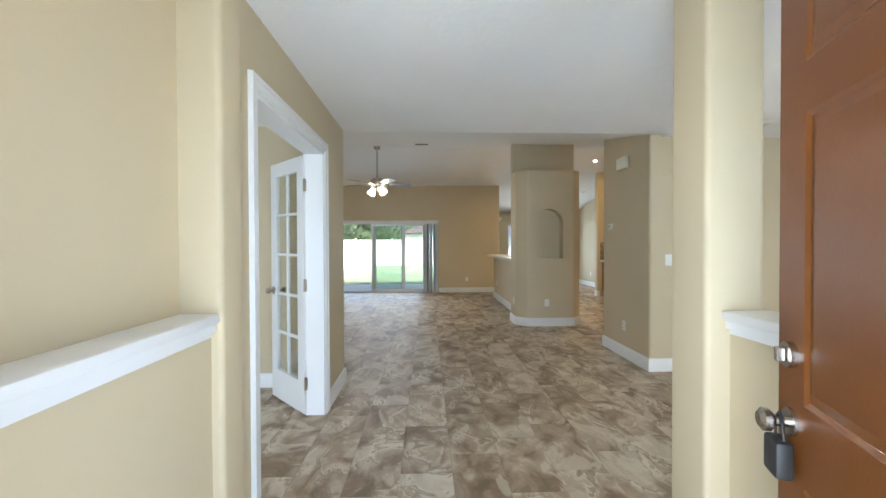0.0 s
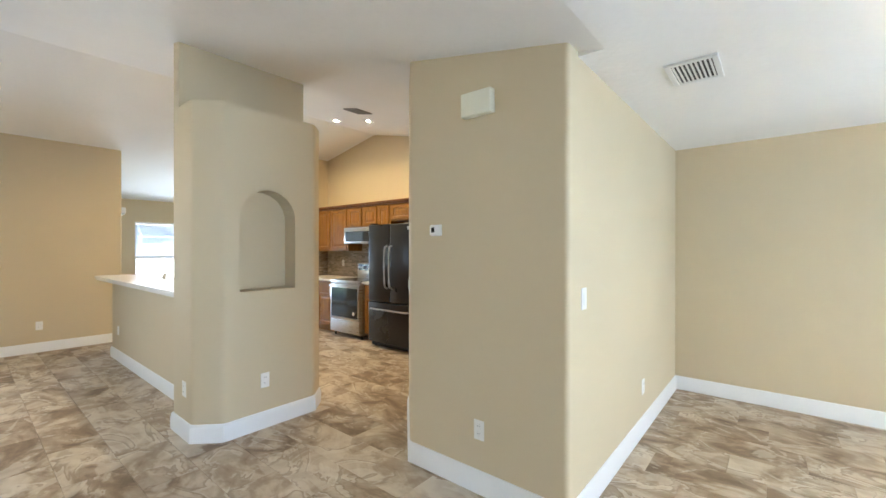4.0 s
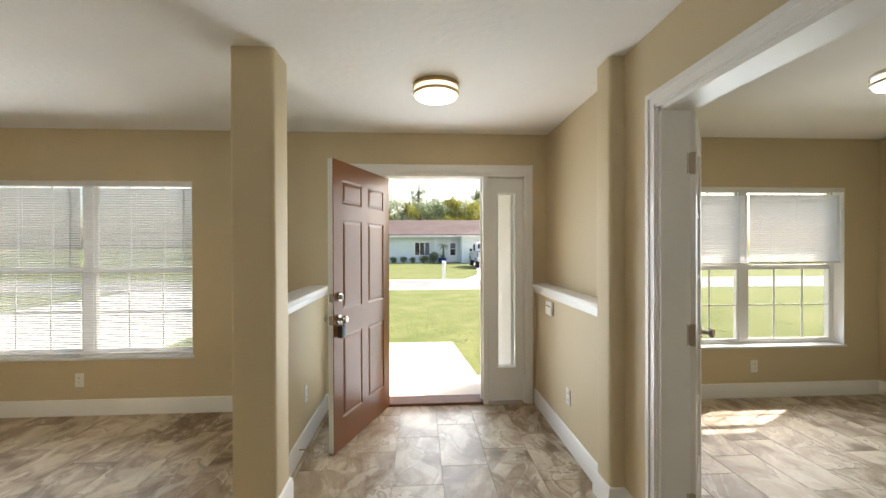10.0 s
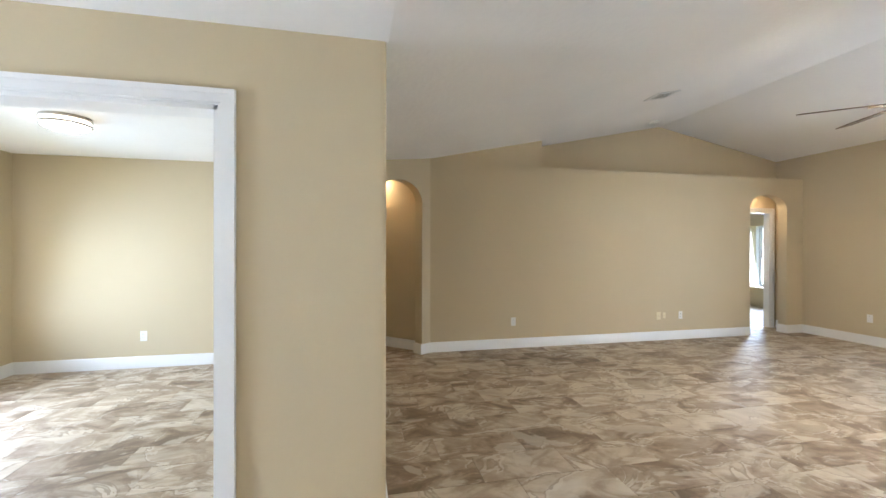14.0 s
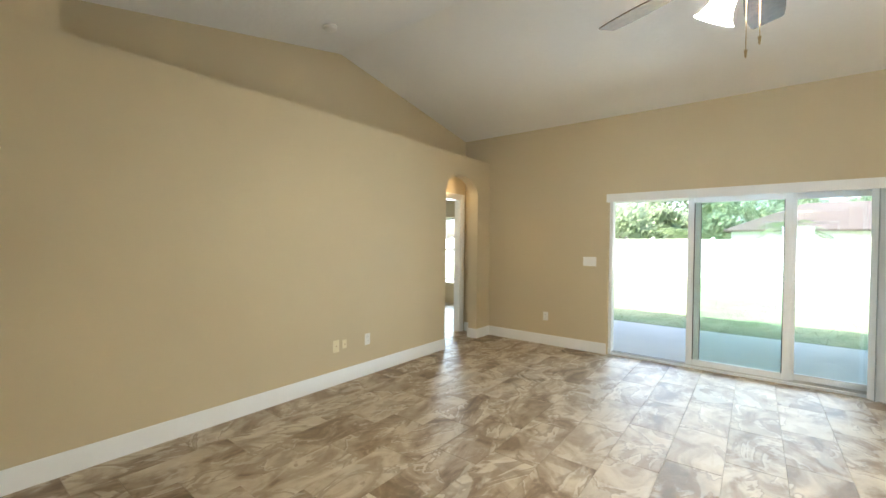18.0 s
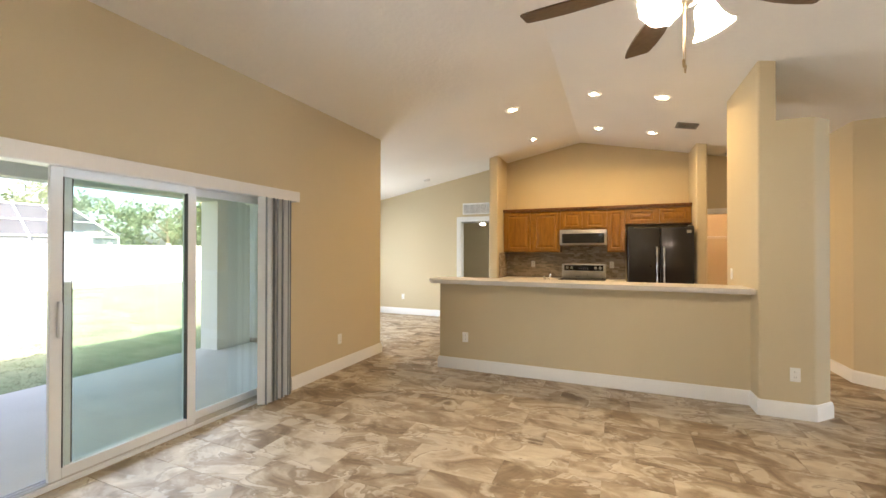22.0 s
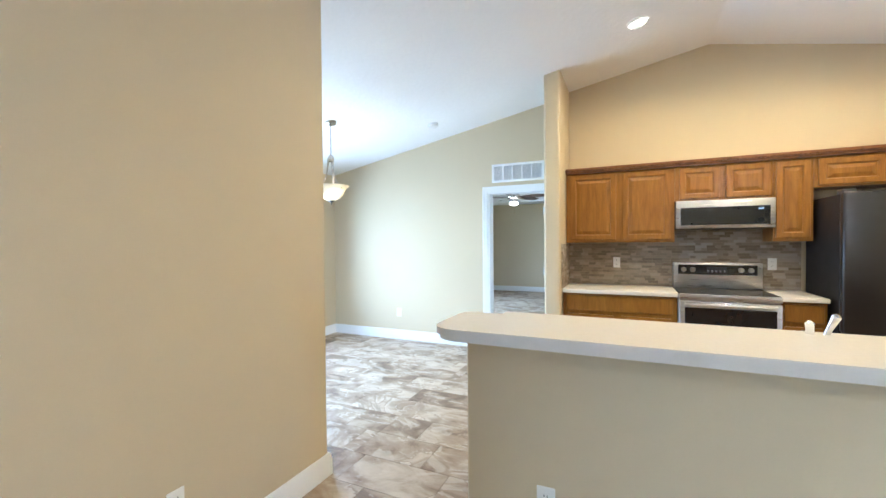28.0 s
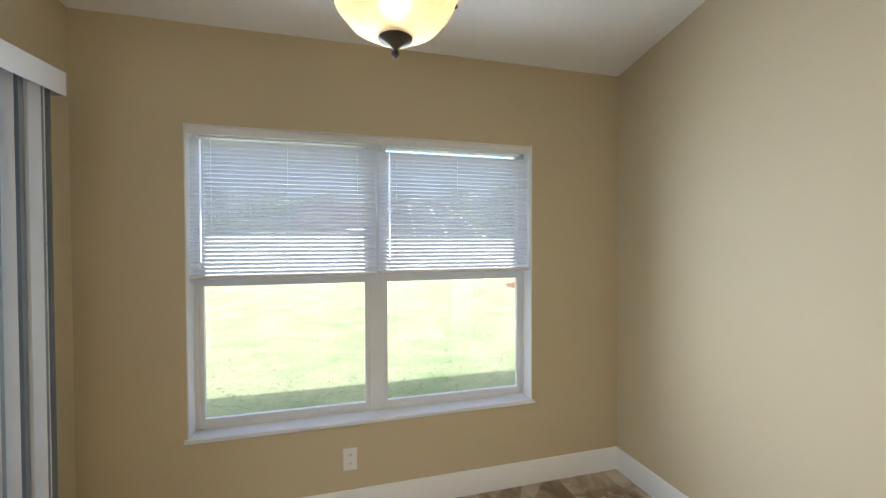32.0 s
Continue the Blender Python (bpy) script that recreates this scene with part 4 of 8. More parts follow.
def ledge(name, x0, x1, y0, y1, z, wall_side, label):
    """A painted cap with a small moulding under its lip."""
    top = tagged(new(name), label, "ledge", "", "structure")
    top.matrix_world = Matrix.Translation(((x0 + x1) / 2, (y0 + y1) / 2, z))
    cx, cy = (x0 + x1) / 2, (y0 + y1) / 2
    boxpart("cap", TRIM, top, x0 - cx, x1 - cx, y0 - cy, y1 - cy, -0.035, 0.0, 0.008, seg=2)
    bm = bmesh.new()
    for side in wall_side:
        if side > 0:
            box(bm, x1 - 0.030 - cx, x1 - 0.010 - cx, y0 - cy, y1 - 0.01 - cy, -0.062, -0.034)
            box(bm, x1 - 0.034 - cx, x1 - 0.022 - cx, y0 - cy, y1 - 0.015 - cy, -0.082, -0.060)
        else:
            box(bm, x0 + 0.010 - cx, x0 + 0.030 - cx, y0 - cy, y1 - 0.01 - cy, -0.062, -0.034)
            box(bm, x0 + 0.022 - cx, x0 + 0.034 - cx, y0 - cy, y1 - 0.015 - cy, -0.082, -0.060)
    part("moulding", bm, TRIM, top, "", False)


ledge("ledge_foyer_west", -0.479, -0.335, -0.658, 0.688, 1.093, (1,), "white painted wooden ledge on the thick lower wall")
ledge("ledge_half_wall", 1.468, 1.655, -0.658, 0.643, 1.093, (1, -1), "white painted wooden cap on the half wall")

# door openings
jamb("door_jamb_study", -0.55, -0.41, 1.17, 2.42, 2.06, "y")
casing("door_casing_study", (-0.41, 1.17, 0), (0, 1, 0), (1, 0, 0), 1.25, 2.06)
casing("door_casing_study_inside", (-0.55, 1.17, 0), (0, 1, 0), (-1, 0, 0), 1.25, 2.06)
jamb("door_jamb_nook", 5.545, 5.685, 9.62, 10.38, 2.05, "y")
casing("door_casing_nook", (5.545, 9.62, 0), (0, 1, 0), (-1, 0, 0), 0.76, 2.05)
jamb("door_jamb_laundry", 5.43, 5.545, 5.24, 6.02, 2.05, "y")
casing("door_casing_laundry", (5.43, 5.24, 0), (0, 1, 0), (-1, 0, 0), 0.78, 2.05, 0.065)
jamb("door_jamb_bedroom", -4.26, -4.16, 9.48, 10.26, 2.05, "y")
casing("door_casing_bedroom", (-4.16, 9.48, 0), (0, 1, 0), (1, 0, 0), 0.78, 2.05, 0.07)


def hinge_into(parent, x, y, z, axis):
    bm = bmesh.new()
    if axis == "y":
        box(bm, x - 0.002, x + 0.002, y - 0.034, y + 0.034, z - 0.045, z + 0.045)
    else:
        box(bm, x - 0.034, x + 0.034, y - 0.002, y + 0.002, z - 0.045, z + 0.045)
    cyl(bm, (x, y, z - 0.048), (x, y, z + 0.048), 0.007, seg=8)
    return part("hinge", bm, HINGE_METAL, parent, "brushed nickel hinge")


def knob_into(parent, x, y, z, way, material=NICKEL, name="door_knob"):
    bm = bmesh.new()
    w = Vector(way)
    c = Vector((x, y, z))
    cyl(bm, c, c + w * 0.008, 0.032, seg=20)
    cyl(bm, c + w * 0.008, c + w * 0.035, 0.012, seg=12)
    for a, b, r0, r1 in ((0.035, 0.045, 0.015, 0.026), (0.045, 0.058, 0.026, 0.026), (0.058, 0.066, 0.026, 0.016)):
        cyl(bm, c + w * a, c + w * b, r0, r1, seg=20)
    return part(name, bm, material, parent, "round satin nickel knob")


def french_leaf(hinge, angle, label, hand):
    """A ten-light glazed leaf; it reaches along local +x from its hinge."""
    top = thing("french_door", Matrix.Translation(hinge) @ Matrix.Rotation(radians(angle), 4, "Z"), label, "door", "double study doors")
    W, H, T = 0.605, 2.03, 0.035
    for a, b in ((0.0, 0.105), (W - 0.105, W)):
        boxpart("stile", TRIM, top, a, b, -T / 2, T / 2, 0.012, H, 0.003)
    boxpart("rail", TRIM, top, 0.105, W - 0.105, -T / 2 + 0.001, T / 2 - 0.001, 0.012, 0.26, 0.0)
    boxpart("rail", TRIM, top, 0.105, W - 0.105, -T / 2 + 0.001, T / 2 - 0.001, H - 0.115, H, 0.0)
    g0, g1 = 0.26, H - 0.115
    boxpart("muntin", TRIM, top, W / 2 - 0.011, W / 2 + 0.011, -0.012, 0.012, g0, g1, 0.004)
    for k in range(1, 5):
        z = g0 + (g1 - g0) * k / 5
        boxpart("muntin", TRIM, top, 0.105, W - 0.105, -0.0115, 0.0115, z - 0.011, z + 0.011, 0.004)
    for i in range(2):
        for k in range(5):
            a = 0.105 + i * (W / 2 - 0.105)
            pn = boxpart("pane", GLASS, top, a, a + W / 2 - 0.105, -0.002, 0.002, g0 + (g1 - g0) * k / 5, g0 + (g1 - g0) * (k + 1) / 5)
            pn.visible_shadow = False
    for s in (1, -1):
        knob_into(top, W - 0.055, s * T / 2, 0.94, (0, s, 0))
    for z in (0.25, 1.02, 1.80):
        hinge_into(top, -0.004, hand * T / 2, z, "y")
        bm = bmesh.new(); box(bm, 0.0, 0.062, -hand * 0.0195 - 0.0018, -hand * 0.0195 + 0.0018, z - 0.050, z + 0.050)
        bmesh.ops.rotate(bm, verts=bm.verts, matrix=Matrix.Rotation(radians(-angle), 3, "Z"))
        boxpart("edge_hinge_plate", HINGE_METAL, top, -0.0025, 0.0, -T / 2 + 0.001, T / 2 - 0.001, z - 0.050, z + 0.050, 0.0, "aged bronze hinge plate")
        part("jamb_hinge_plate", bm, HINGE_METAL, top, "brushed nickel hinge plate")
    return top


french_leaf((-0.548, 2.398, 0), 133, "white ten-light french door standing open into the study", -1)
french_leaf((-0.548, 1.192, 0), 232, "white ten-light french door folded back inside the study", 1)


for y in (1.70, 1.88):
    bm = bmesh.new(); box(bm, -0.535, -0.495, y - 0.032, y + 0.032, 2.0565, 2.0595); cyl(bm, (-0.515, y, 2.0565), (-0.515, y, 2.052), 0.009, seg=12)
    tagged(part("strike_plate", bm, BRONZE), "small brass ball-catch plate under the door head", "strike plate", "study door catches")


def panel_door(name, hinge, angle, W, material, label, edge=None, back=None):
    """A moulded six-panel leaf along local +x from its hinge."""
    top = thing(name, Matrix.Translation(hinge) @ Matrix.Rotation(radians(angle), 4, "Z"), label, "door")
    H, T = 2.03, 0.044
    boxpart("leaf", edge or material, top, 0.0, W, -T / 2 + 0.006, T / 2 - 0.006, 0.012, H)
    xs = (0.115, W / 2 - 0.05, W / 2 + 0.05, W - 0.115)
    zs = ((0.22, 0.80), (0.98, 1.62), (1.73, 1.90))
    for side in (-1, 1):
        y0, y1 = (side * (T / 2 - 0.006), side * T / 2)
        bm = bmesh.new()
        lo, hi = min(y0, y1), max(y0, y1)
        box(bm, 0, xs[0], lo, hi, 0.012, H); box(bm, xs[1], xs[2], lo, hi, 0.012, H); box(bm, xs[3], W, lo, hi, 0.012, H)
        cuts = [0.012, zs[0][0], zs[0][1], zs[1][0], zs[1][1], zs[2][0], zs[2][1], H]
        for a, b in ((xs[0], xs[1]), (xs[2], xs[3])):
            for k in range(0, 8, 2):
                box(bm, a, b, lo, hi, cuts[k], cuts[k + 1])
        part("face_frame", bm, (back or material) if side < 0 else material, top, "", False)
        for a, b in ((xs[0], xs[1]), (xs[2], xs[3])):
            for c, d in zs:
                bm = bmesh.new()
                m1, m2 = 0.012, 0.034
                yb, yt = side * (T / 2 - 0.0058), side * (T / 2 - 0.001)
                ring0 = [(a, c), (b, c), (b, d), (a, d)]
                ring1 = [(a + m1, c + m1), (b - m1, c + m1), (b - m1, d - m1), (a + m1, d - m1)]
                ring2 = [(a + m2, c + m2), (b - m2, c + m2), (b - m2, d - m2), (a + m2, d - m2)]
                vs = [[bm.verts.new((x, yy, z)) for x, z in ring] for ring, yy in ((ring0, side * T / 2), (ring1, yb), (ring2, yt))]
                for p, q in zip(vs, vs[1:]):
                    for i in range(4):
                        j = (i + 1) % 4
                        bm.faces.new((p[i], p[j], q[j], q[i]))
                bm.faces.new(vs[2])
                part("raised_panel", bm, (back or material) if side < 0 else material, top, "", False)
    return top


# entry: frame, sidelight, open front door
fr = tagged(new("door_frame_entry"), "white painted entry door frame with two sidelights", "door frame", "", "structure")
fr.matrix_world = Matrix.Translation((0.38, -0.72, 0))
def frp(name, mat_, x0, x1, y0, y1, z0, z1, bev=0.003, label=""):
    return boxpart(name, mat_, fr, x0 - 0.38, x1 - 0.38, y0 + 0.72, y1 + 0.72, z0, z1, bev, label)
frp("head", TRIM, -0.30, 1.36, -0.80, -0.652, 2.055, 2.10)
frp("hinge_jamb", TRIM, 0.975, 1.02, -0.80, -0.652, 0, 2.055)
frp("mullion", TRIM, 0.062, 0.108, -0.80, -0.652, 0, 2.055)
frp("door_stop_strip", TRIM, 0.106, 0.120, -0.765, -0.725, 0, 2.055)
# one narrow glazed panel on each side of the door: outer edge, glass edges, inner edge
for e0, g0, g1, e1 in ((-0.268, -0.192, -0.030, 0.062), (1.020, 1.096, 1.258, 1.328)):
    frp("sidelight_stile", TRIM, e0, g0, -0.745, -0.690, 0.02, 2.055, 0)
    frp("sidelight_stile", TRIM, g1, e1, -0.745, -0.690, 0.02, 2.055, 0)
    frp("sidelight_rail", TRIM, g0, g1, -0.745, -0.690, 0.02, 0.33, 0)
    frp("sidelight_rail", TRIM, g0, g1, -0.745, -0.690, 1.905, 2.055, 0)
    for bx0, bx1, bz0, bz1 in ((g0 - 0.012, g0 + 0.004, 0.314, 1.921), (g1 - 0.004, g1 + 0.012, 0.314, 1.921), (g0 + 0.004, g1 - 0.004, 0.314, 0.330), (g0 + 0.004, g1 - 0.004, 1.905, 1.921)):
        frp("glazing_bead", TRIM, bx0, bx1, -0.692, -0.678, bz0, bz1)
    frp("pane", GLASS, g0, g1, -0.732, -0.728, 0.33, 1.905, 0, "clear sidelight glass").visible_shadow = False
frp("outer_jamb", TRIM, -0.30, -0.268, -0.80, -0.652, 0, 2.055)
frp("outer_jamb", TRIM, 1.328, 1.36, -0.80, -0.652, 0, 2.055)
frp("interior_casing", TRIM, -0.345, -0.285, -0.662, -0.645, 0, 2.09)
frp("interior_casing", TRIM, 1.345, 1.410, -0.662, -0.645, 0, 2.09)
frp("interior_casing", TRIM, -0.345, 1.410, -0.662, -0.644, 2.085, 2.160)
frp("strike_plate", NICKEL, 0.104, 0.1095, -0.74, -0.71, 0.97, 1.05, 0, "brushed nickel strike plate")
bm = bmesh.new(); box(bm, 0.10, 0.985, -0.86, -0.66, -0.004, 0.022, 0.006)
structure("threshold", bm, ORANGE, "dark wooden door threshold", "threshold")

front = panel_door("front_door", (0.972, -0.672, 0), math.degrees(math.atan2(0.83, 0.31)), 0.895, DOOR_RED, "brick-red six-panel front door standing open into the foyer", TRIM, TRIM)
bm = bmesh.new(); cyl(bm, (0.83, 0.022, 1.08), (0.83, 0.036, 1.08), 0.030, seg=20); box(bm, 0.824, 0.836, 0.036, 0.056, 1.063, 1.097, 0.003)
part("deadbolt", bm, NICKEL, front, "satin nickel deadbolt")
bm = bmesh.new(); cyl(bm, (0.83, -0.022, 1.08), (0.83, -0.040, 1.08), 0.030, 0.024, seg=20)
part("deadbolt", bm, NICKEL, front, "satin nickel deadbolt")
for s in (1, -1):
    knob_into(front, 0.83, s * 0.022, 0.925, (0, s, 0))
bm = bmesh.new(); box(bm, 0.795, 0.865, 0.030, 0.066, 0.800, 0.885, 0.008, 2); tube(bm, [(0.812, 0.046, 0.88), (0.812, 0.046, 0.925), (0.830, 0.046, 0.945), (0.848, 0.046, 0.925), (0.848, 0.046, 0.88)], 0.004)
part("lock_box", bm, BLACK, front, "black key lock box hanging from the knob")
bm = bmesh.new(); box(bm, 0.8955, 0.8985, -0.014, 0.014, 0.895, 0.955); box(bm, 0.8955, 0.8985, -0.014, 0.014, 1.05, 1.11)
part("latch_plate", bm, NICKEL, front, "satin nickel latch plates")
for z in (0.25, 1.02, 1.80):
    hinge_into(front, -0.004, -0.02, z, "y")
bm = bmesh.new(); box(bm, 0.02, 0.88, -0.024, -0.018, 0.002, 0.020)
part("door_sweep", bm, BLACK, front, "black rubber door sweep")
bm = bmesh.new(); cyl(bm, (1.49, 0.205, 0.07), (1.408, 0.205, 0.07), 0.004, seg=8); cyl(bm, (1.408, 0.205, 0.07), (1.395, 0.205, 0.07), 0.009, seg=10); cyl(bm, (1.493, 0.205, 0.07), (1.489, 0.205, 0.07), 0.012, seg=10)
tagged(part("door_stop", bm, BRONZE), "bronze spring door stop on the baseboard", "door stop")
# inside leaves in the doorways
d = panel_door("interior_door", (5.70, 9.652, 0), -14, 0.74, TRIM, "white six-panel bedroom door standing wide open")
for z in (0.25, 1.02, 1.80):
    hinge_into(d, -0.006, 0.018, z, "y")
for s in (1, -1):
    knob_into(d, 0.68, s * 0.022, 0.94, (0, s, 0))
d = panel_door("interior_door", (-4.295, 9.485, 0), -97, 0.74, TRIM, "white six-panel door open into the far bedroom")
for z in (0.25, 1.02, 1.80):
    hinge_into(d, -0.006, -0.018, z, "y")


# ---- windows ----
def window(name, x0, x1, z0, z1, inner, way, grid, label):
    """A pair of single-hung sashes in an opening. inner: y of the room face; way: +1 if the outside lies towards +y."""
    top = tagged(new(name), label, "window", "", "structure")
    top.matrix_world = Matrix.Translation(((x0 + x1) / 2, inner, z0))
    cx = (x0 + x1) / 2
    h = z1 - z0
    half = (x1 - x0) / 2
    def wp(nm, m_, a, b, d0, d1, c, d, bev=0.002, lab=""):
        ya, yb = sorted((way * d0, way * d1))
        return boxpart(nm, m_, top, a, b, ya, yb, c, d, bev, lab)
    wp("sill", SILL, -half - 0.012, half + 0.012, -0.018, 0.12, -0.001, 0.022, 0.005, "white cultured marble sill")
    for a, b in ((-half - 0.001, -half + 0.006), (half - 0.006, half + 0.001)):
        wp("reveal", TRIM, a, b, -0.001, 0.12, 0.02, h)
    wp("reveal", TRIM, -half, half, -0.001, 0.12, h - 0.006, h)
    for a, b in ((-half, -half + 0.027), (half - 0.027, half), (-0.040, 0.040)):
        wp("frame", VINYL, a, b, 0.10, 0.17, 0.02, h)
    for c, d in ((0.02, 0.042), (h - 0.035, h)):
        wp("frame", VINYL, -half + 0.026, half - 0.026, 0.101, 0.169, c, d)
    for a, b in ((-half + 0.027, -0.040), (0.040, half - 0.027)):
        mid = h * 0.5
        wp("meeting_rail", VINYL, a, b, 0.105, 0.15, mid - 0.022, mid + 0.022)
        for c, d, dep in ((0.042, mid - 0.02, 0.115), (mid + 0.02, h - 0.035, 0.14)):
            for e, f in ((a, a + 0.021), (b - 0.021, b)):
                wp("sash_stile", VINYL, e, f, dep - 0.012, dep + 0.014, c, d)
            if dep < 0.12:
                wp("sash_rail", VINYL, a, b, dep - 0.013, dep + 0.013, c, c + 0.026)
            pn = wp("pane", GLASS, a, b, dep, dep + 0.004, c, d, 0, "clear window glass")
            pn.visible_shadow = False
            if grid:
                for k in (1, 2):
                    x = a + (b - a) * k / 3
                    wp("muntin", VINYL, x - 0.006, x + 0.006, dep - 0.003, dep + 0.007, c, d, 0)
                z = (c + d) / 2
                wp("muntin", VINYL, a, b, dep - 0.0025, dep + 0.0065, z - 0.006, z + 0.006, 0)
    return top


window("window_1", 2.64, 4.51, 0.47, 2.0, -0.66, -1, True, "white double single-hung window of the dining room")
window("window_2", -3.37, -1.50, 0.46, 1.975, -0.66, -1, True, "white double single-hung window of the study")
window("window_3", 3.15, 4.953, 0.478, 1.992, 12.91, 1, False, "white double single-hung window of the breakfast nook")
window("window_4", -6.51, -5.62, 0.46, 1.96, 12.75, 1, False, "white bedroom window")
window("window_5", 7.285, 9.485, 0.5, 2.0, 13.0, 1, False, "white bedroom window")


def slat_mesh(w, tilt, key={}):
    k = (round(w, 3), tilt)
    if k not in key:
        bm = bmesh.new()
        ca, sa = math.cos(radians(tilt)), math.sin(radians(tilt))
        rows = []
        for u in (-0.0125, -0.004, 0.004, 0.0125):
            bulge = 0.0022 * (1 - (u / 0.0125) ** 2)
            y, z = u * ca - bulge * sa, u * sa + bulge * ca
            rows.append([bm.verts.new((x, y, z)) for x in (-w / 2, w / 2)])
        for a, b in zip(rows, rows[1:]):
            bm.faces.new((a[0], a[1], b[1], b[0]))
        key[k] = finish(bm, "slat", SLAT)
    return key[k]


def blinds(x0, x1, top_z, bottom_z, y, tilt, label, wand=True, pitch=0.0205, front=1):
    """Horizontal mini blinds that hang in a window."""
    w = x1 - x0
    t = thing("window_blinds", ((x0 + x1) / 2, y, bottom_z), label, "blinds", "horizontal mini blinds")
    h = top_z - bottom_z
    boxpart("headrail", RAIL, t, -w / 2, w / 2, -0.020, 0.020, h - 0.030, h, 0.003)
    boxpart("valance", RAIL, t, -w / 2 - 0.002, w / 2 + 0.002, front * 0.022 - 0.003, front * 0.022 + 0.003, h - 0.036, h + 0.002, 0.001)
    boxpart("bottom_rail", RAIL, t, -w / 2, w / 2, -0.014, 0.014, 0.0, 0.018, 0.004)
    me = slat_mesh(w - 0.006, tilt)
    n = int((h - 0.07) / pitch)
    for k in range(n):
        ob = new("slat", me)
        ob.parent = t
        ob.location = (0, 0, 0.03 + k * pitch)
    for x in (-w / 2 + 0.10, 0, w / 2 - 0.10):
        bm = bmesh.new()
        for dy in (-0.013, 0.013):
            cyl(bm, (x, dy, 0.01), (x, dy, h - 0.03), 0.0008, seg=4)
        part("ladder_cord", bm, SLAT, t, "", False)
    if wand:
        bm = bmesh.new(); cyl(bm, (-w / 2 + 0.06, front * 0.034, h - 0.06), (-w / 2 + 0.06, front * 0.036, max(0.04, h - 0.72)), 0.004, seg=6)
        part("tilt_wand", bm, SLAT, t, "clear white tilt wand")


blinds(2.648, 3.572, 1.992, 0.505, -0.690, 40, "white horizontal mini blinds fully lowered over the dining window")
blinds(3.578, 4.502, 1.992, 0.505, -0.690, 40, "white horizontal mini blinds fully lowered over the dining window")
blinds(-3.362, -2.438, 1.968, 1.255, -0.690, 50, "white horizontal mini blinds half raised in the study window")
blinds(-2.432, -1.508, 1.968, 1.245, -0.690, 53, "white horizontal mini blinds half raised in the study window")
blinds(3.158, 4.048, 1.985, 1.255, 12.943, -40, "white horizontal mini blinds half raised in the nook window", front=-1)
blinds(4.054, 4.945, 1.985, 1.262, 12.943, -40, "white horizontal mini blinds half raised in the nook window", front=-1)


# ---- sliding glass doors ----
def slider(name, m, width, height, panels, label):
    """A multi-panel sliding door. Local x runs along the wall, +y to the outside. panels: (x0, x1, depth, material)."""
    top = tagged(new(name), label, "sliding door", "", "structure")
    top.matrix_world = m
    for a, b in ((0, 0.035), (width - 0.035, width)):
        boxpart("jamb", VINYL, top, a, b, 0.02, 0.14, 0.0, height, 0.003)
    boxpart("head", VINYL, top, 0.035, width - 0.035, 0.021, 0.139, height - 0.04, height, 0.003)
    boxpart("track", VINYL, top, 0.035, width - 0.035, 0.021, 0.139, -0.004, 0.022, 0.002)
    for k in range(3):
        boxpart("track_rail", STEEL, top, 0.035, width - 0.035, 0.045 + 0.035 * k, 0.051 + 0.035 * k, 0.022, 0.034)
    for a, b, dep, glass in panels:
        leaf = boxpart("panel_stile", VINYL, top, a, a + 0.062, dep - 0.016, dep + 0.016, 0.03, height - 0.035, 0.003)
        boxpart("panel_stile", VINYL, top, b - 0.062, b, dep - 0.016, dep + 0.016, 0.03, height - 0.035, 0.003)
        boxpart("panel_rail", VINYL, top, a + 0.062, b - 0.062, dep - 0.015, dep + 0.015, 0.03, 0.095, 0.003)
        boxpart("panel_rail", VINYL, top, a + 0.062, b - 0.062, dep - 0.015, dep + 0.015, height - 0.10, height - 0.035, 0.003)
        pn = boxpart("pane", glass, top, a + 0.062, b - 0.062, dep - 0.003, dep + 0.003, 0.095, height - 0.10, 0, "pale green tinted glass")
        pn.visible_shadow = False
        bm = bmesh.new()
        for e, f in ((a + 0.060, a + 0.066), (b - 0.066, b - 0.060)):
            box(bm, e, f, dep - 0.018, dep + 0.018, 0.095, height - 0.10)
        part("gasket", bm, BLACK, top, "black rubber glazing gasket", False)
    return top


sd = slider("sliding_door_1", Matrix.Translation((-1.99, 10.40, 0)), 2.68, 1.95, ((0.90, 1.77, 0.095, TINTED), (0.84, 1.735, 0.060, TINTED), (1.70, 2.645, 0.130, TINTED)), "white framed three-panel sliding glass door with its first bay open")
boxpart("pull_handle", VINYL, sd, 0.872, 0.892, 0.015, 0.044, 0.88, 1.10, 0.006)
slider("sliding_door_2", Matrix.Translation((2.412, 10.90, 0)) @ Matrix.Rotation(radians(82.45), 4, "Z"), 1.78, 2.0, ((0.03, 0.93, 0.060, TINTED), (0.86, 1.75, 0.095, TINTED)), "white framed sliding glass door of the breakfast nook")


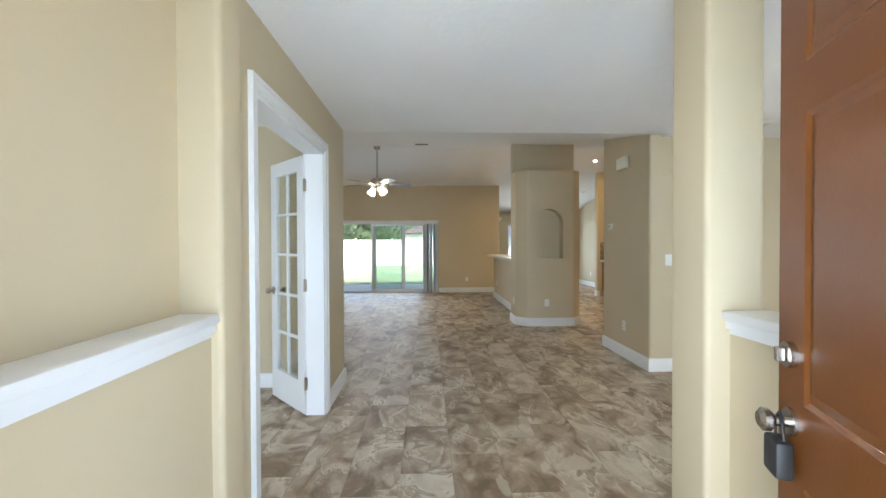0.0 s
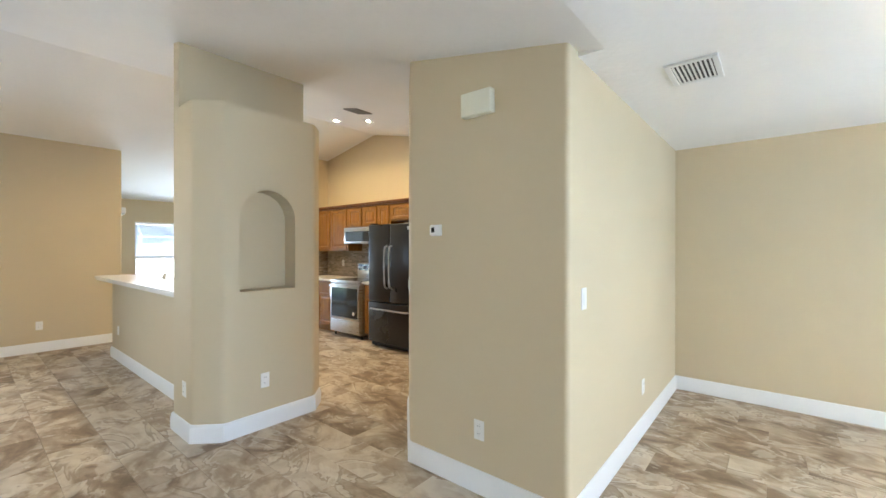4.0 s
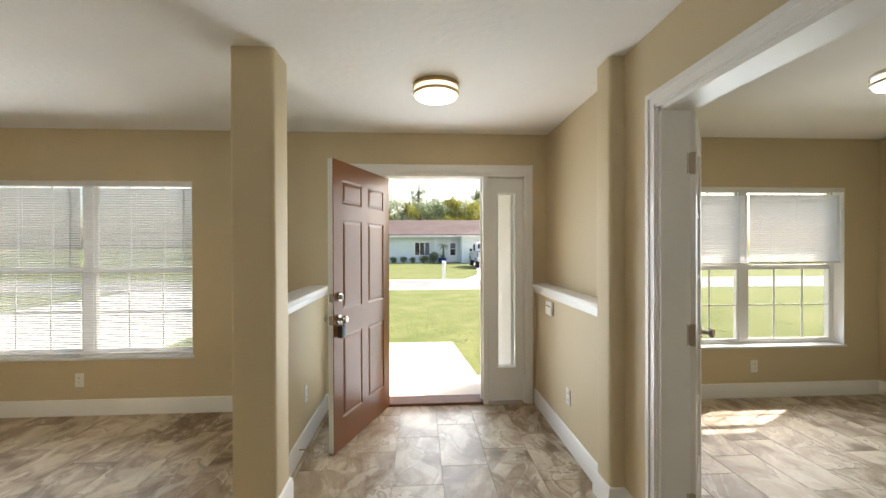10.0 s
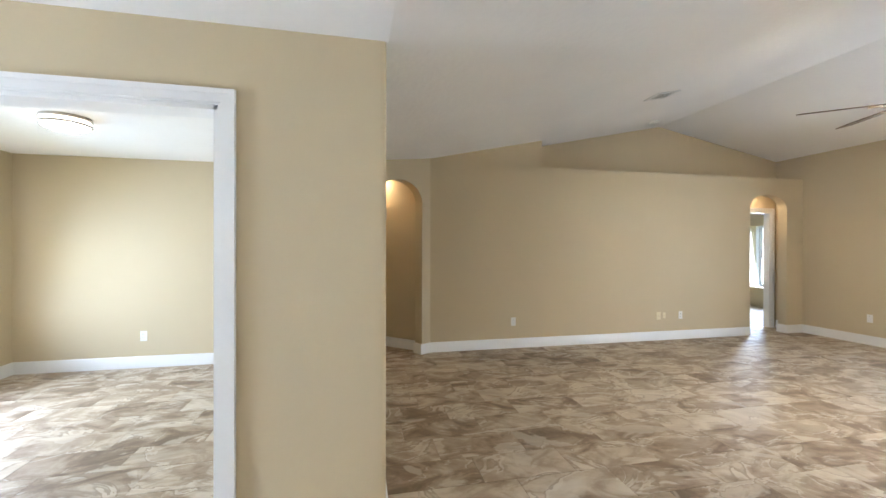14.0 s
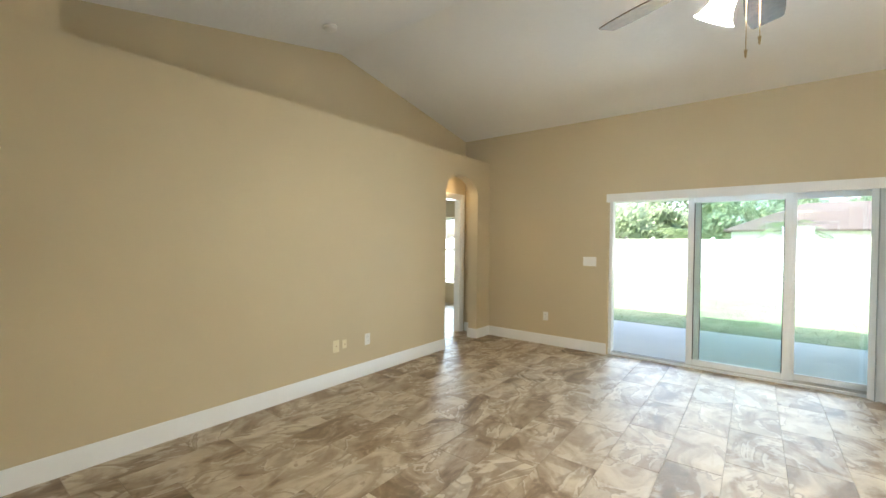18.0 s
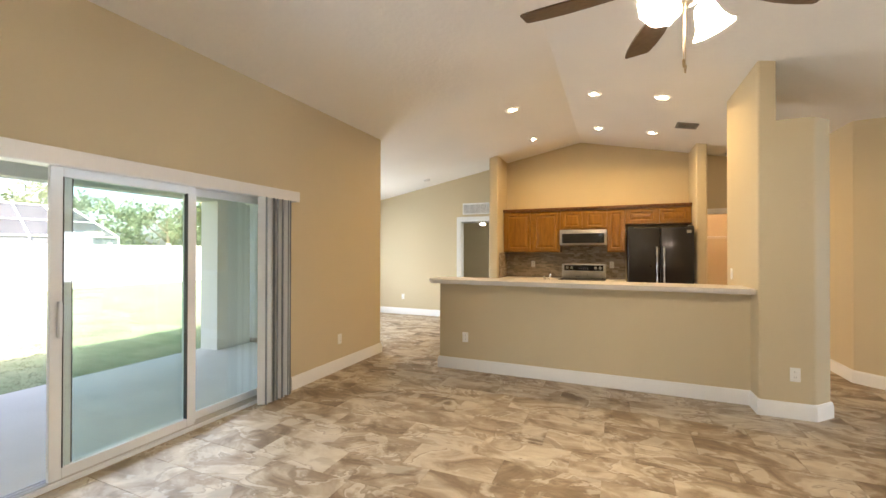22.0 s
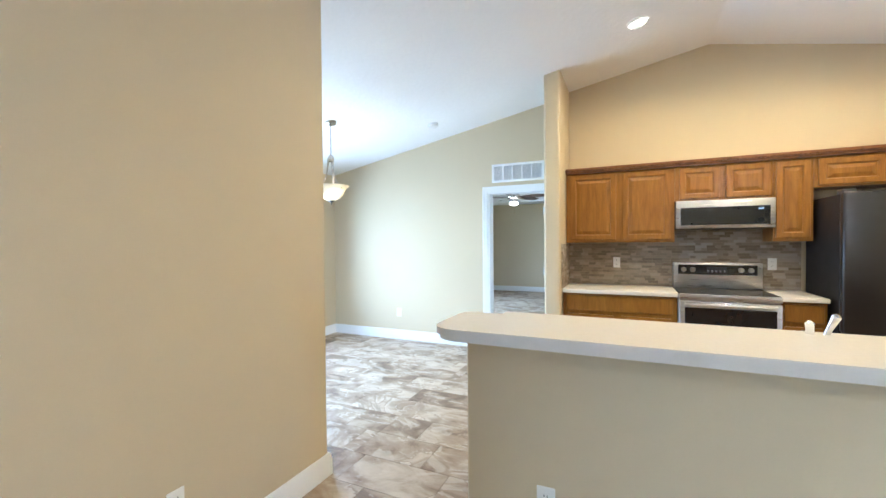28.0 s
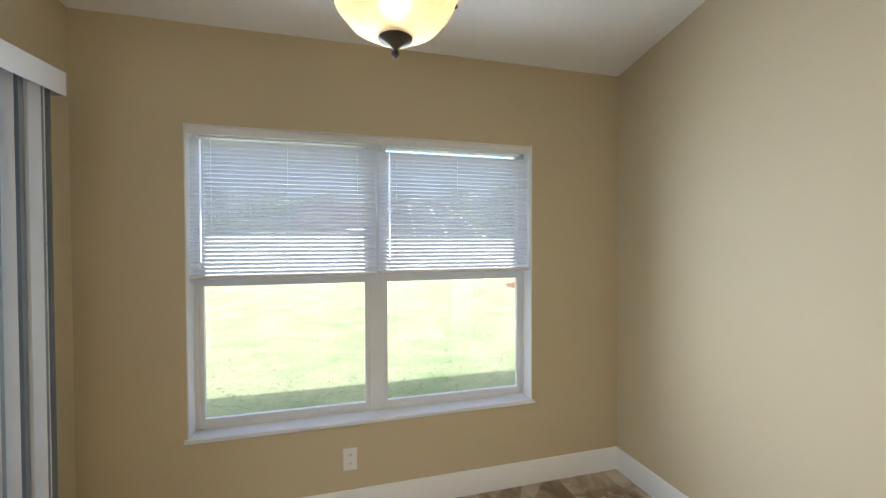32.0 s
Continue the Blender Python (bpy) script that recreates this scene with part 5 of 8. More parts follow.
def vertical_blinds(m, track, height, count, start, pitch, label):
    t = thing("vertical_blinds", m, label, "blinds")
    boxpart("valance", RAIL, t, 0, track, -0.112, -0.106, height - 0.095, height, 0.002)
    for a, b in ((0, 0.006), (track - 0.006, track)):
        boxpart("valance_return", RAIL, t, a, b, -0.107, -0.004, height - 0.095, height, 0.001)
    boxpart("valance_top", RAIL, t, 0, track, -0.11, -0.004, height - 0.005, height + 0.001, 0.001)
    boxpart("headrail", RAIL, t, 0.02, track - 0.02, -0.068, -0.038, height - 0.05, height - 0.02, 0.003)
    bm = bmesh.new()
    rows = []
    for k in range(7):
        u = -0.044 + 0.088 * k / 6
        rows.append([bm.verts.new((u, 0.006 * math.cos(k * math.pi / 6 - math.pi / 2), z)) for z in (0.0, height - 0.06)])
    for a, b in zip(rows, rows[1:]):
        bm.faces.new((a[0], b[0], b[1], a[1]))
    me = finish(bm, "vane", VANE)
    # some vanes take the dark colour in place of real shade between them
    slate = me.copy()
    slate.materials[0] = VANE_SHADED
    r = random.Random(3)
    at = start
    for k in range(count):
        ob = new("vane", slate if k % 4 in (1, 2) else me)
        ob.parent = t
        ob.location = (at, -0.053 + r.uniform(-0.002, 0.002), 0.012)
        ob.rotation_euler = (0, 0, radians((128 if k % 3 == 0 else 78) + r.uniform(-16, 16)))
        at += pitch * (2.4 if k % 4 == 3 else 1.0)
    return t


vertical_blinds(Matrix.Translation((-1.99, 10.372, 0)), 2.69, 1.985, 15, 2.29, 0.0165, "white vertical blinds stacked beside the sliding door, some vanes darkened for shade")
vertical_blinds(Matrix.Translation((2.442, 10.86, 0)) @ Matrix.Rotation(radians(82.45), 4, "Z"), 1.89, 2.11, 15, 1.45, 0.021, "white vertical blinds stacked beside the nook door, some vanes darkened for shade")

# ---- kitchen ----
def raised_door(name, parent, y0, y1, z0, z1, x, material=OAK):
    """A cabinet front that faces -x, with a raised centre panel. x: its front face."""
    g = 0.055
    bm = bmesh.new()
    rings = []
    for m_, xx in ((g, x + 0.02), (0.0, x + 0.02), (0.0, x + 0.004), (0.004, x), (g - 0.010, x), (g - 0.003, x + 0.004), (g, x + 0.011)):
        rings.append([bm.verts.new((xx, yy, zz)) for yy, zz in ((y0 + m_, z0 + m_), (y1 - m_, z0 + m_), (y1 - m_, z1 - m_), (y0 + m_, z1 - m_))])
    for p, q in zip(rings, rings[1:] + rings[:1]):
        for i in range(4):
            j = (i + 1) % 4
            bm.faces.new((p[i], p[j], q[j], q[i]))
    bmesh.ops.recalc_face_normals(bm, faces=bm.faces)
    door = part(name, bm, material, parent, "", False)
    bm = bmesh.new()
    a, b, c, d = y0 + g, y1 - g, z0 + g, z1 - g
    rings = []
    for m_, xx in ((0.0, x + 0.012), (0.006, x + 0.012), (0.034, x + 0.002), (0.037, x + 0.0005)):
        rings.append([bm.verts.new((xx, yy, zz)) for yy, zz in ((a + m_, c + m_), (b - m_, c + m_), (b - m_, d - m_), (a + m_, d - m_))])
    for p, q in zip(rings, rings[1:]):
        for i in range(4):
            j = (i + 1) % 4
            bm.faces.new((p[i], p[j], q[j], q[i]))
    bm.faces.new(rings[-1])
    part("raised_panel", bm, material, door, "", False)
    return door


def cabinet(name, y0, y1, z0, z1, front, back, doors, label, drawers=(), toe=False):
    """Fronts face -x. doors, drawers: (y0, y1, z0, z1)."""
    c = thing(name, ((front + back) / 2, (y0 + y1) / 2, z0), label, "cabinet", "oak kitchen cabinets")
    ox, oy = (front + back) / 2, (y0 + y1) / 2
    bm = bmesh.new()
    if toe:
        box(bm, front + 0.022 - ox, back - ox, y0 - oy + 0.001, y1 - oy - 0.001, 0.10, z1 - z0)
        box(bm, front + 0.09 - ox, back - ox, y0 - oy + 0.002, y1 - oy - 0.002, 0.0, 0.10)
    else:
        box(bm, front + 0.022 - ox, back - ox, y0 - oy + 0.001, y1 - oy - 0.001, 0, z1 - z0)
    part("body", bm, OAK, c, "", False)
    for a, b, p, q in doors:
        raised_door("door", c, a - oy, b - oy, p - z0, q - z0, front - ox)
    for a, b, p, q in drawers:
        boxpart("drawer_front", OAK, c, front - ox, front + 0.02 - ox, a - oy, b - oy, p - z0, q - z0, 0.004)
    return c


UF, WB = 5.097, 5.43
cabinet("wall_cabinet", 8.29, 9.335, 1.39, 2.135, UF, WB, ((8.83, 9.285, 1.42, 2.115), (8.33, 8.765, 1.42, 2.115)), "honey oak wall cabinet with two raised-panel doors")
cabinet("wall_cabinet", 7.505, 8.29, 1.79, 2.135, UF, WB, ((7.915, 8.25, 1.81, 2.115), (7.53, 7.865, 1.81, 2.115)), "short honey oak wall cabinet above the microwave")
cabinet("wall_cabinet", 7.215, 7.505, 1.39, 2.135, UF, WB, ((7.24, 7.485, 1.42, 2.115),), "narrow honey oak wall cabinet with one door")
cabinet("wall_cabinet", 6.24, 7.215, 1.865, 2.135, UF, WB, ((6.75, 7.185, 1.885, 2.115), (6.27, 6.70, 1.885, 2.115)), "short honey oak wall cabinet above the refrigerator")
bm = bmesh.new()
box(bm, UF - 0.015, WB, 6.24, 9.335, 2.136, 2.16); box(bm, UF - 0.03, WB, 6.238, 9.337, 2.16, 2.192, 0.004)
tagged(part("cabinet_crown", bm, OAK_DARK, None, "", False), "dark oak crown moulding on the wall cabinets", "moulding")
cabinet("base_cabinet", 8.29, 9.335, 0, 0.875, 4.83, WB, ((8.85, 9.29, 0.13, 0.66), (8.34, 8.77, 0.13, 0.66)), "honey oak base cabinet with a drawer above two doors", ((8.33, 9.30, 0.70, 0.855),), True)
cabinet("base_cabinet", 7.205, 7.52, 0, 0.875, 4.83, WB, ((7.235, 7.49, 0.13, 0.66),), "narrow honey oak base cabinet beside the range", ((7.23, 7.495, 0.70, 0.855),), True)
for a, b in ((8.29, 9.338), (7.205, 7.52)):
    bm = bmesh.new(); box(bm, 4.795, WB - 0.001, a, b, 0.876, 0.914, 0.006, 2)
    tagged(part("worktop", bm, WHITE_TOP), "white speckled laminate kitchen worktop", "worktop")

# mosaic backsplash of narrow stone and glass strips
bs = boxpart("backsplash", GROUT, None, 5.4265, 5.4295, 7.205, 9.343, 0.914, 1.80)
tagged(bs, "grey-brown mosaic backsplash of narrow stone strips", "backsplash")
rng2 = random.Random(8)
strip = bmesh.new()
made = 0
lengths = (0.05, 0.075, 0.1, 0.1)
STRIP_H, STRIP_PITCH = 0.0255, 0.0272
meshes = {}
z = 0.917
while z < 1.785:
    # above the wall cabinets' lower edge only the bay behind the range is tiled
    y_from, y_to = (7.207, 9.34) if z < 1.37 else (7.512, 8.283)
    y = y_from - rng2.uniform(0, 0.1)
    while y < y_to:
        w = rng2.choice(lengths)
        a, b = max(y, y_from), min(y + w - 0.0018, y_to)
        if b - a > 0.01:
            proud = rng2.choice((0.0, 0.0008, 0.0016))
            if 8.28 < a and made < 300 and abs((b - a) - (w - 0.0018)) < 1e-5:
                key = (w, proud)
                if key not in meshes:
                    t2 = bmesh.new(); box(t2, -0.004 - proud, 0.004, -(w - 0.0018) / 2, (w - 0.0018) / 2, 0, STRIP_H)
                    meshes[key] = finish(t2, "mosaic_strip", STONE_A, False)
                ob = new("mosaic_strip", meshes[key]); ob.parent = bs; ob.location = (5.4225, (a + b) / 2, z)
                made += 1
            else:
                box(strip, 5.4185 - proud, 5.4265, a, b, z, z + STRIP_H)
        y += w
    z += STRIP_PITCH
m_is = bpy.data.materials.new("mosaic_joined"); m_is.use_nodes = True
_n, _l = m_is.node_tree.nodes, m_is.node_tree.links
_g = _n.new("ShaderNodeNewGeometry"); _r = _n.new("ShaderNodeValToRGB")
for pos, col in ((0.0, (0.19, 0.145, 0.10)), (0.35, (0.26, 0.21, 0.155)), (0.7, (0.34, 0.285, 0.22)), (1.0, (0.42, 0.365, 0.295))):
    if pos in (0.0, 1.0):
        _r.color_ramp.elements[0 if pos == 0.0 else -1].color = (*col, 1)
    else:
        _r.color_ramp.elements.new(pos).color = (*col, 1)
_l.new(_g.outputs["Random Per Island"], _r.inputs[0]); _l.new(_r.outputs[0], _n["Principled BSDF"].inputs["Base Color"])
_n["Principled BSDF"].inputs["Roughness"].default_value = 0.6
_n["Principled BSDF"].inputs["Specular IOR Level"].default_value = 0.3
tagged(part("mosaic_rest", strip, m_is, bs, "grey-brown stone strips", False), "", "", "", "stuff")
bm = bmesh.new()
z = 0.917
while z < 1.37:
    x = 4.80
    while x < 5.41:
        w = rng2.choice(lengths)
        box(bm, x, min(x + w - 0.002, 5.415), 9.336, 9.3445, z, z + STRIP_H)
        x += w
    z += STRIP_PITCH
tagged(part("side_splash", bm, m_is, None, "", False), "grey-brown mosaic side splash on the wall end", "backsplash", "", "stuff")

# range
rg = thing("range", (5.09, 7.905, 0), "stainless steel electric range with a black glass oven door", "range")
boxpart("body", STEEL, rg, -0.30, 0.325, -0.378, 0.378, 0.06, 0.905, 0.004)
boxpart("cooktop", BLACK_GLASS, rg, -0.315, 0.25, -0.379, 0.379, 0.905, 0.918, 0.004)
boxpart("front_trim", STEEL, rg, -0.335, -0.30, -0.379, 0.379, 0.862, 0.917, 0.006, seg=2)
bg = boxpart("backguard", STEEL, rg, 0.225, 0.325, -0.378, 0.378, 0.918, 1.175, 0.008, seg=2)
boxpart("control_panel", BLACK_GLASS, bg, 0.220, 0.226, -0.335, 0.335, 1.055, 1.155, 0.002)
for y in (-0.285, -0.205, 0.205, 0.285):
    bm = bmesh.new(); cyl(bm, (0.222, y, 1.105), (0.198, y, 1.105), 0.026, 0.022, 16); box(bm, 0.190, 0.200, y - 0.004, y + 0.004, 1.085, 1.125)
    part("control_knob", bm, STEEL, bg, "stainless steel control knob")
boxpart("clock_window", BLACK, bg, 0.2185, 0.2202, -0.085, 0.085, 1.075, 1.135, 0.001)
for k in range(2):
    for j in range(5):
        boxpart("touch_key", STEEL, bg, 0.2178, 0.2186, -0.075 + 0.035 * j, -0.062 + 0.035 * j, 1.082 + 0.012 * k, 1.087 + 0.012 * k)
od = boxpart("oven_door", STEEL, rg, -0.345, -0.30, -0.374, 0.374, 0.285, 0.850, 0.006, seg=2)
boxpart("oven_window", BLACK_GLASS, od, -0.349, -0.344, -0.338, 0.338, 0.325, 0.798, 0.003)
bm = bmesh.new(); tube(bm, [(-0.345, -0.33, 0.826), (-0.39, -0.33, 0.826), (-0.395, -0.30, 0.826), (-0.395, 0.30, 0.826), (-0.39, 0.33, 0.826), (-0.345, 0.33, 0.826)], 0.012, 10)
part("handle", bm, STEEL, od, "round steel bar handle")
bm = bmesh.new(); cyl(bm, (-0.3495, -0.245, 0.40), (-0.3515, -0.245, 0.40), 0.028, seg=20)
part("sticker", bm, PLATE, od, "round white sticker")
boxpart("storage_drawer", STEEL, rg, -0.343, -0.30, -0.374, 0.374, 0.075, 0.275, 0.006, seg=2)
for s in (-0.34, 0.34):
    for x in (-0.26, 0.28):
        bm = bmesh.new(); cyl(bm, (x, s, 0), (x, s, 0.062), 0.018, seg=10)
        part("foot", bm, BLACK, rg)
# microwave
mw = thing("microwave", (5.22, 7.897, 1.515), "stainless steel microwave hood under the wall cabinet", "microwave")
boxpart("body", BLACK, mw, -0.165, 0.205, -0.388, 0.388, 0, 0.272, 0.003)
boxpart("front_frame", STEEL, mw, -0.195, -0.164, -0.390, 0.390, 0.004, 0.272, 0.006, seg=2)
boxpart("door_glass", BLACK_GLASS, mw, -0.199, -0.194, -0.352, 0.352, 0.035, 0.205, 0.002)
boxpart("inner_window", BLACK_GLASS, mw, -0.2005, -0.1985, -0.22, 0.24, 0.05, 0.19)
bm = bmesh.new()
for y in (-0.268, -0.278, -0.288, -0.298):
    box(bm, -0.2005, -0.1985, y - 0.003, y + 0.003, 0.172, 0.184)
part("clock_display", bm, emitter("clock_digits", (0.55, 0.75, 0.9), 0.12, (0.1, 0.1, 0.1)), mw, "small lit clock digits")
# refrigerator
fg = thing("refrigerator", (5.03, 6.73, 0), "black stainless french-door refrigerator with a bottom freezer", "refrigerator")
boxpart("body", FRIDGE_SIDE, fg, -0.31, 0.36, -0.452, 0.452, 0.03, 1.765, 0.004)
for a, b in ((-0.455, -0.004), (0.004, 0.455)):
    dr = boxpart("door", BLACK_STEEL, fg, -0.385, -0.312, a, b, 0.665, 1.78, 0.018, seg=3)
    y = -0.048 if a < -0.1 else 0.048
    bm = bmesh.new(); tube(bm, [(-0.385, y, 0.87), (-0.425, y, 0.885), (-0.440, y, 0.96), (-0.446, y, 1.17), (-0.440, y, 1.38), (-0.425, y, 1.455), (-0.385, y, 1.47)], 0.013, 10)
    part("handle", bm, STEEL, dr, "curved stainless steel handle")
fz = boxpart("freezer_drawer", BLACK_STEEL, fg, -0.385, -0.312, -0.455, 0.455, 0.075, 0.655, 0.018, seg=3)
bm = bmesh.new(); tube(bm, [(-0.385, -0.37, 0.56), (-0.425, -0.36, 0.562), (-0.438, -0.30, 0.565), (-0.445, 0.0, 0.567), (-0.438, 0.30, 0.565), (-0.425, 0.36, 0.562), (-0.385, 0.37, 0.56)], 0.012, 10)
part("handle", bm, STEEL, fz, "curved stainless steel handle")
bm = bmesh.new(); box(bm, -0.388, -0.384, -0.415, -0.355, 1.69, 1.735)
part("badge", bm, STEEL, fg, "small steel badge")
boxpart("kick_grille", BLACK, fg, -0.33, -0.30, -0.43, 0.43, 0.02, 0.072)
for s in (-0.40, 0.40):
    bm = bmesh.new(); cyl(bm, (-0.27, s, 0), (-0.27, s, 0.04), 0.022, seg=10)
    part("foot", bm, BLACK, fg)
for s in (-0.41, 0.41):
    boxpart("hinge_cover", BLACK, fg, -0.36, -0.24, s - 0.04, s + 0.04, 1.765, 1.80, 0.006)
# breakfast bar top and the sink run behind it
bm = bmesh.new()
pts = rounded([(1.90, 6.24), (2.37, 6.24), (2.37, 9.25), (2.30, 9.25), (2.30, 9.44), (1.90, 9.44)], [0.0, 0.0, 0.0, 0.0, 0.07, 0.13], 8)
prism(bm, pts, 1.046, 1.070)
prism(bm, rounded([(1.912, 6.24), (2.36, 6.24), (2.36, 9.24), (2.29, 9.24), (2.29, 9.428), (1.912, 9.428)], [0.0, 0.0, 0.0, 0.0, 0.06, 0.12], 8), 1.026, 1.046)
bt = thing("bar_top", (2.1, 7.84, 1.026), "cream laminate breakfast bar top with a rounded end", "bar top")
ob = part("slab", bm, LAM_EDGE, bt); ob.location = (-2.1, -7.84, -1.026)
bm = bmesh.new(); prism(bm, pts, 1.070, 1.075)
ob = part("laminate_sheet", bm, LAMINATE, bt, "cream laminate surface"); ob.location = (-2.1, -7.84, -1.026)
bm = bmesh.new(); box(bm, 2.215, 2.80, 6.24, 9.20, 0.10, 0.66); box(bm, 2.215, 2.74, 6.24, 9.20, 0.0, 0.10)
for a in ((2.215, 2.80, 6.24, 7.63), (2.215, 2.80, 8.49, 9.20), (2.215, 2.36, 7.63, 8.49), (2.785, 2.80, 7.63, 8.49)):
    box(bm, *a, 0.66, 0.875)
sc = thing("sink_cabinet", (2.5, 7.72, 0), "honey oak sink cabinet behind the bar", "cabinet", "oak kitchen cabinets")
ob = part("body", bm, OAK, sc, "", False); ob.location = (-2.5, -7.72, 0)
for k in range(5):
    a = -1.45 + k * 0.58
    bm = bmesh.new(); box(bm, 0.302, 0.322, a, a + 0.54, 0.13, 0.66, 0.004); part("door", bm, OAK, sc, "", False)
    bm = bmesh.new(); box(bm, 0.302, 0.322, a, a + 0.54, 0.70, 0.855, 0.004); part("drawer_front", bm, OAK, sc, "", False)
bm = bmesh.new()
for a in ((2.211, 2.84, 6.24, 7.63), (2.211, 2.84, 8.49, 9.22), (2.211, 2.36, 7.63, 8.49), (2.785, 2.84, 7.63, 8.49)):
    box(bm, *a, 0.876, 0.914)
tagged(part("worktop", bm, WHITE_TOP), "white speckled laminate worktop behind the bar", "worktop")
sk = thing("kitchen_sink", (2.58, 8.06, 0.914), "stainless steel double bowl sink set in the worktop", "sink")
bm = bmesh.new()
for a in ((-0.24, 0.24, -0.45, -0.40), (-0.24, 0.24, 0.40, 0.45), (-0.24, -0.19, -0.40, 0.40), (0.19, 0.24, -0.40, 0.40), (-0.19, 0.19, -0.02, 0.02)):
    box(bm, *a, 0.0005, 0.004)
part("rim", bm, STEEL, sk)
for a, b in ((-0.40, -0.02), (0.02, 0.40)):
    bm = bmesh.new()
    for w in ((-0.19, -0.187, a, b), (0.187, 0.19, a, b), (-0.187, 0.187, a, a + 0.003), (-0.187, 0.187, b - 0.003, b)):
        box(bm, *w, -0.19, 0.003)
    box(bm, -0.187, 0.187, a + 0.003, b - 0.003, -0.19, -0.187)
    bowl = part("bowl", bm, STEEL, sk, "brushed steel bowl")
    bm = bmesh.new(); lathe(bm, [(0.0, -0.183), (0.030, -0.183), (0.045, -0.186)], 20, (0, (a + b) / 2, 0))
    part("drain", bm, CHROME, bowl, "chrome drain")
fa = thing("faucet", (2.33, 8.085, 0.914), "chrome kitchen faucet with two upright lever handles", "faucet")
bm = bmesh.new(); box(bm, -0.026, 0.026, -0.105, 0.105, 0.0, 0.012, 0.008, 2)
part("deck_plate", bm, CHROME, fa)
bm = bmesh.new(); lathe(bm, [(0.024, 0.010), (0.022, 0.03), (0.018, 0.05), (0.018, 0.118), (0.013, 0.130), (0.0, 0.132)], 18)
part("body", bm, CHROME, fa)
bm = bmesh.new(); tube(bm, [(0.0, 0, 0.105), (0.05, 0.0, 0.132), (0.12, 0.0, 0.142), (0.19, 0.0, 0.128), (0.205, 0.0, 0.108)], [0.013, 0.012, 0.011, 0.011, 0.013], 10)
part("spout", bm, CHROME, fa)
for side, tall in ((1, 0.200), (-1, 0.228)):
    bm = bmesh.new(); lathe(bm, [(0.022, 0.010), (0.020, 0.04), (0.015, 0.055), (0.0, 0.06)], 16, (0, 0.036, 0)) if side > 0 else lathe(bm, [(0.016, 0.120), (0.018, 0.135), (0.012, 0.15), (0.0, 0.152)], 16)
    part("handle_base", bm, CHROME, fa)
    y0, y1 = (0.034, 0.044) if side > 0 else (0.0, -0.030)
    z0 = 0.05 if side > 0 else 0.14
    bm = bmesh.new(); tube(bm, [(0, y0, z0), (-0.004, (y0 * 0.6 + y1 * 0.4), z0 + (tall - z0) * 0.45), (-0.010, y1, tall), (-0.012, y1 + (y1 - y0) * 0.1, tall + 0.008)], [0.009, 0.010, 0.015, 0.006], 10)
    part("lever", bm, CHROME, fa)



# ---- lights and fans ----
def can_light(x, y):
    z = ceiling_height(y)
    slope = math.atan2(RIDGE_Z - FLAT, RIDGE_Y - CREASE) if y < RIDGE_Y else -math.atan(0.194)
    t = thing("recessed_light", Matrix.Translation((x, y, z)) @ Matrix.Rotation(slope, 4, "X"), "white trimmed recessed ceiling light, lit", "recessed light", "kitchen ceiling lights")
    bm = bmesh.new(); lathe(bm, [(0.090, 0.002), (0.090, -0.005), (0.074, -0.008), (0.068, 0.004)], 28)
    part("trim_ring", bm, TRIM, t)
    bm = bmesh.new(); lathe(bm, [(0.069, 0.003), (0.050, 0.0005), (0.022, 0.0005)], 24)
    part("baffle", bm, BAFFLE, t, "grey shaded ribbed baffle")
    bm = bmesh.new(); lathe(bm, [(0.026, 0.0003), (0.023, -0.009), (0.012, -0.015), (0.0, -0.017)], 24)
    part("lens", bm, CAN_HOT, t, "lit frosted lens")
    lamp("kitchen_spot", "SPOT", (x, y, z - 0.03), KITCHEN_W, KITCHEN_WARM, 0.06, (x, y, 0), 164)

KITCHEN_W = 4.8
for x in (2.86, 4.38):
    for y in (8.64, 7.61, 6.87):
        can_light(x, y)


def flush_light(x, y, z, r, material, label, glow, tilt=0.0):
    t = thing("ceiling_light", Matrix.Translation((x, y, z)) @ Matrix.Rotation(tilt, 4, "X"), label, "ceiling light", "flush ceiling lights")
    bm = bmesh.new(); lathe(bm, [(r * 0.98, 0.002), (r * 1.0, -0.020), (r * 0.97, -0.024), (r * 0.90, -0.022), (r * 0.90, 0.0)], 40)
    part("pan", bm, material, t, "metal rim")
    bm = bmesh.new(); lathe(bm, [(r * 0.93, -0.015), (r * 0.95, -0.060), (r * 0.93, -0.070)], 40)
    part("diffuser_side", bm, DISC_SIDE, t, "lit white glass side")
    bm = bmesh.new(); lathe(bm, [(r * 0.93, -0.070), (r * 0.86, -0.082), (r * 0.55, -0.098), (0.0, -0.104)], 40)
    part("diffuser", bm, glow, t, "lit white glass diffuser")
    bm = bmesh.new(); lathe(bm, [(r * 0.955, -0.050), (r * 1.0, -0.052), (r * 1.0, -0.066), (r * 0.95, -0.070)], 40)
    part("lower_band", bm, material, t, "metal band")


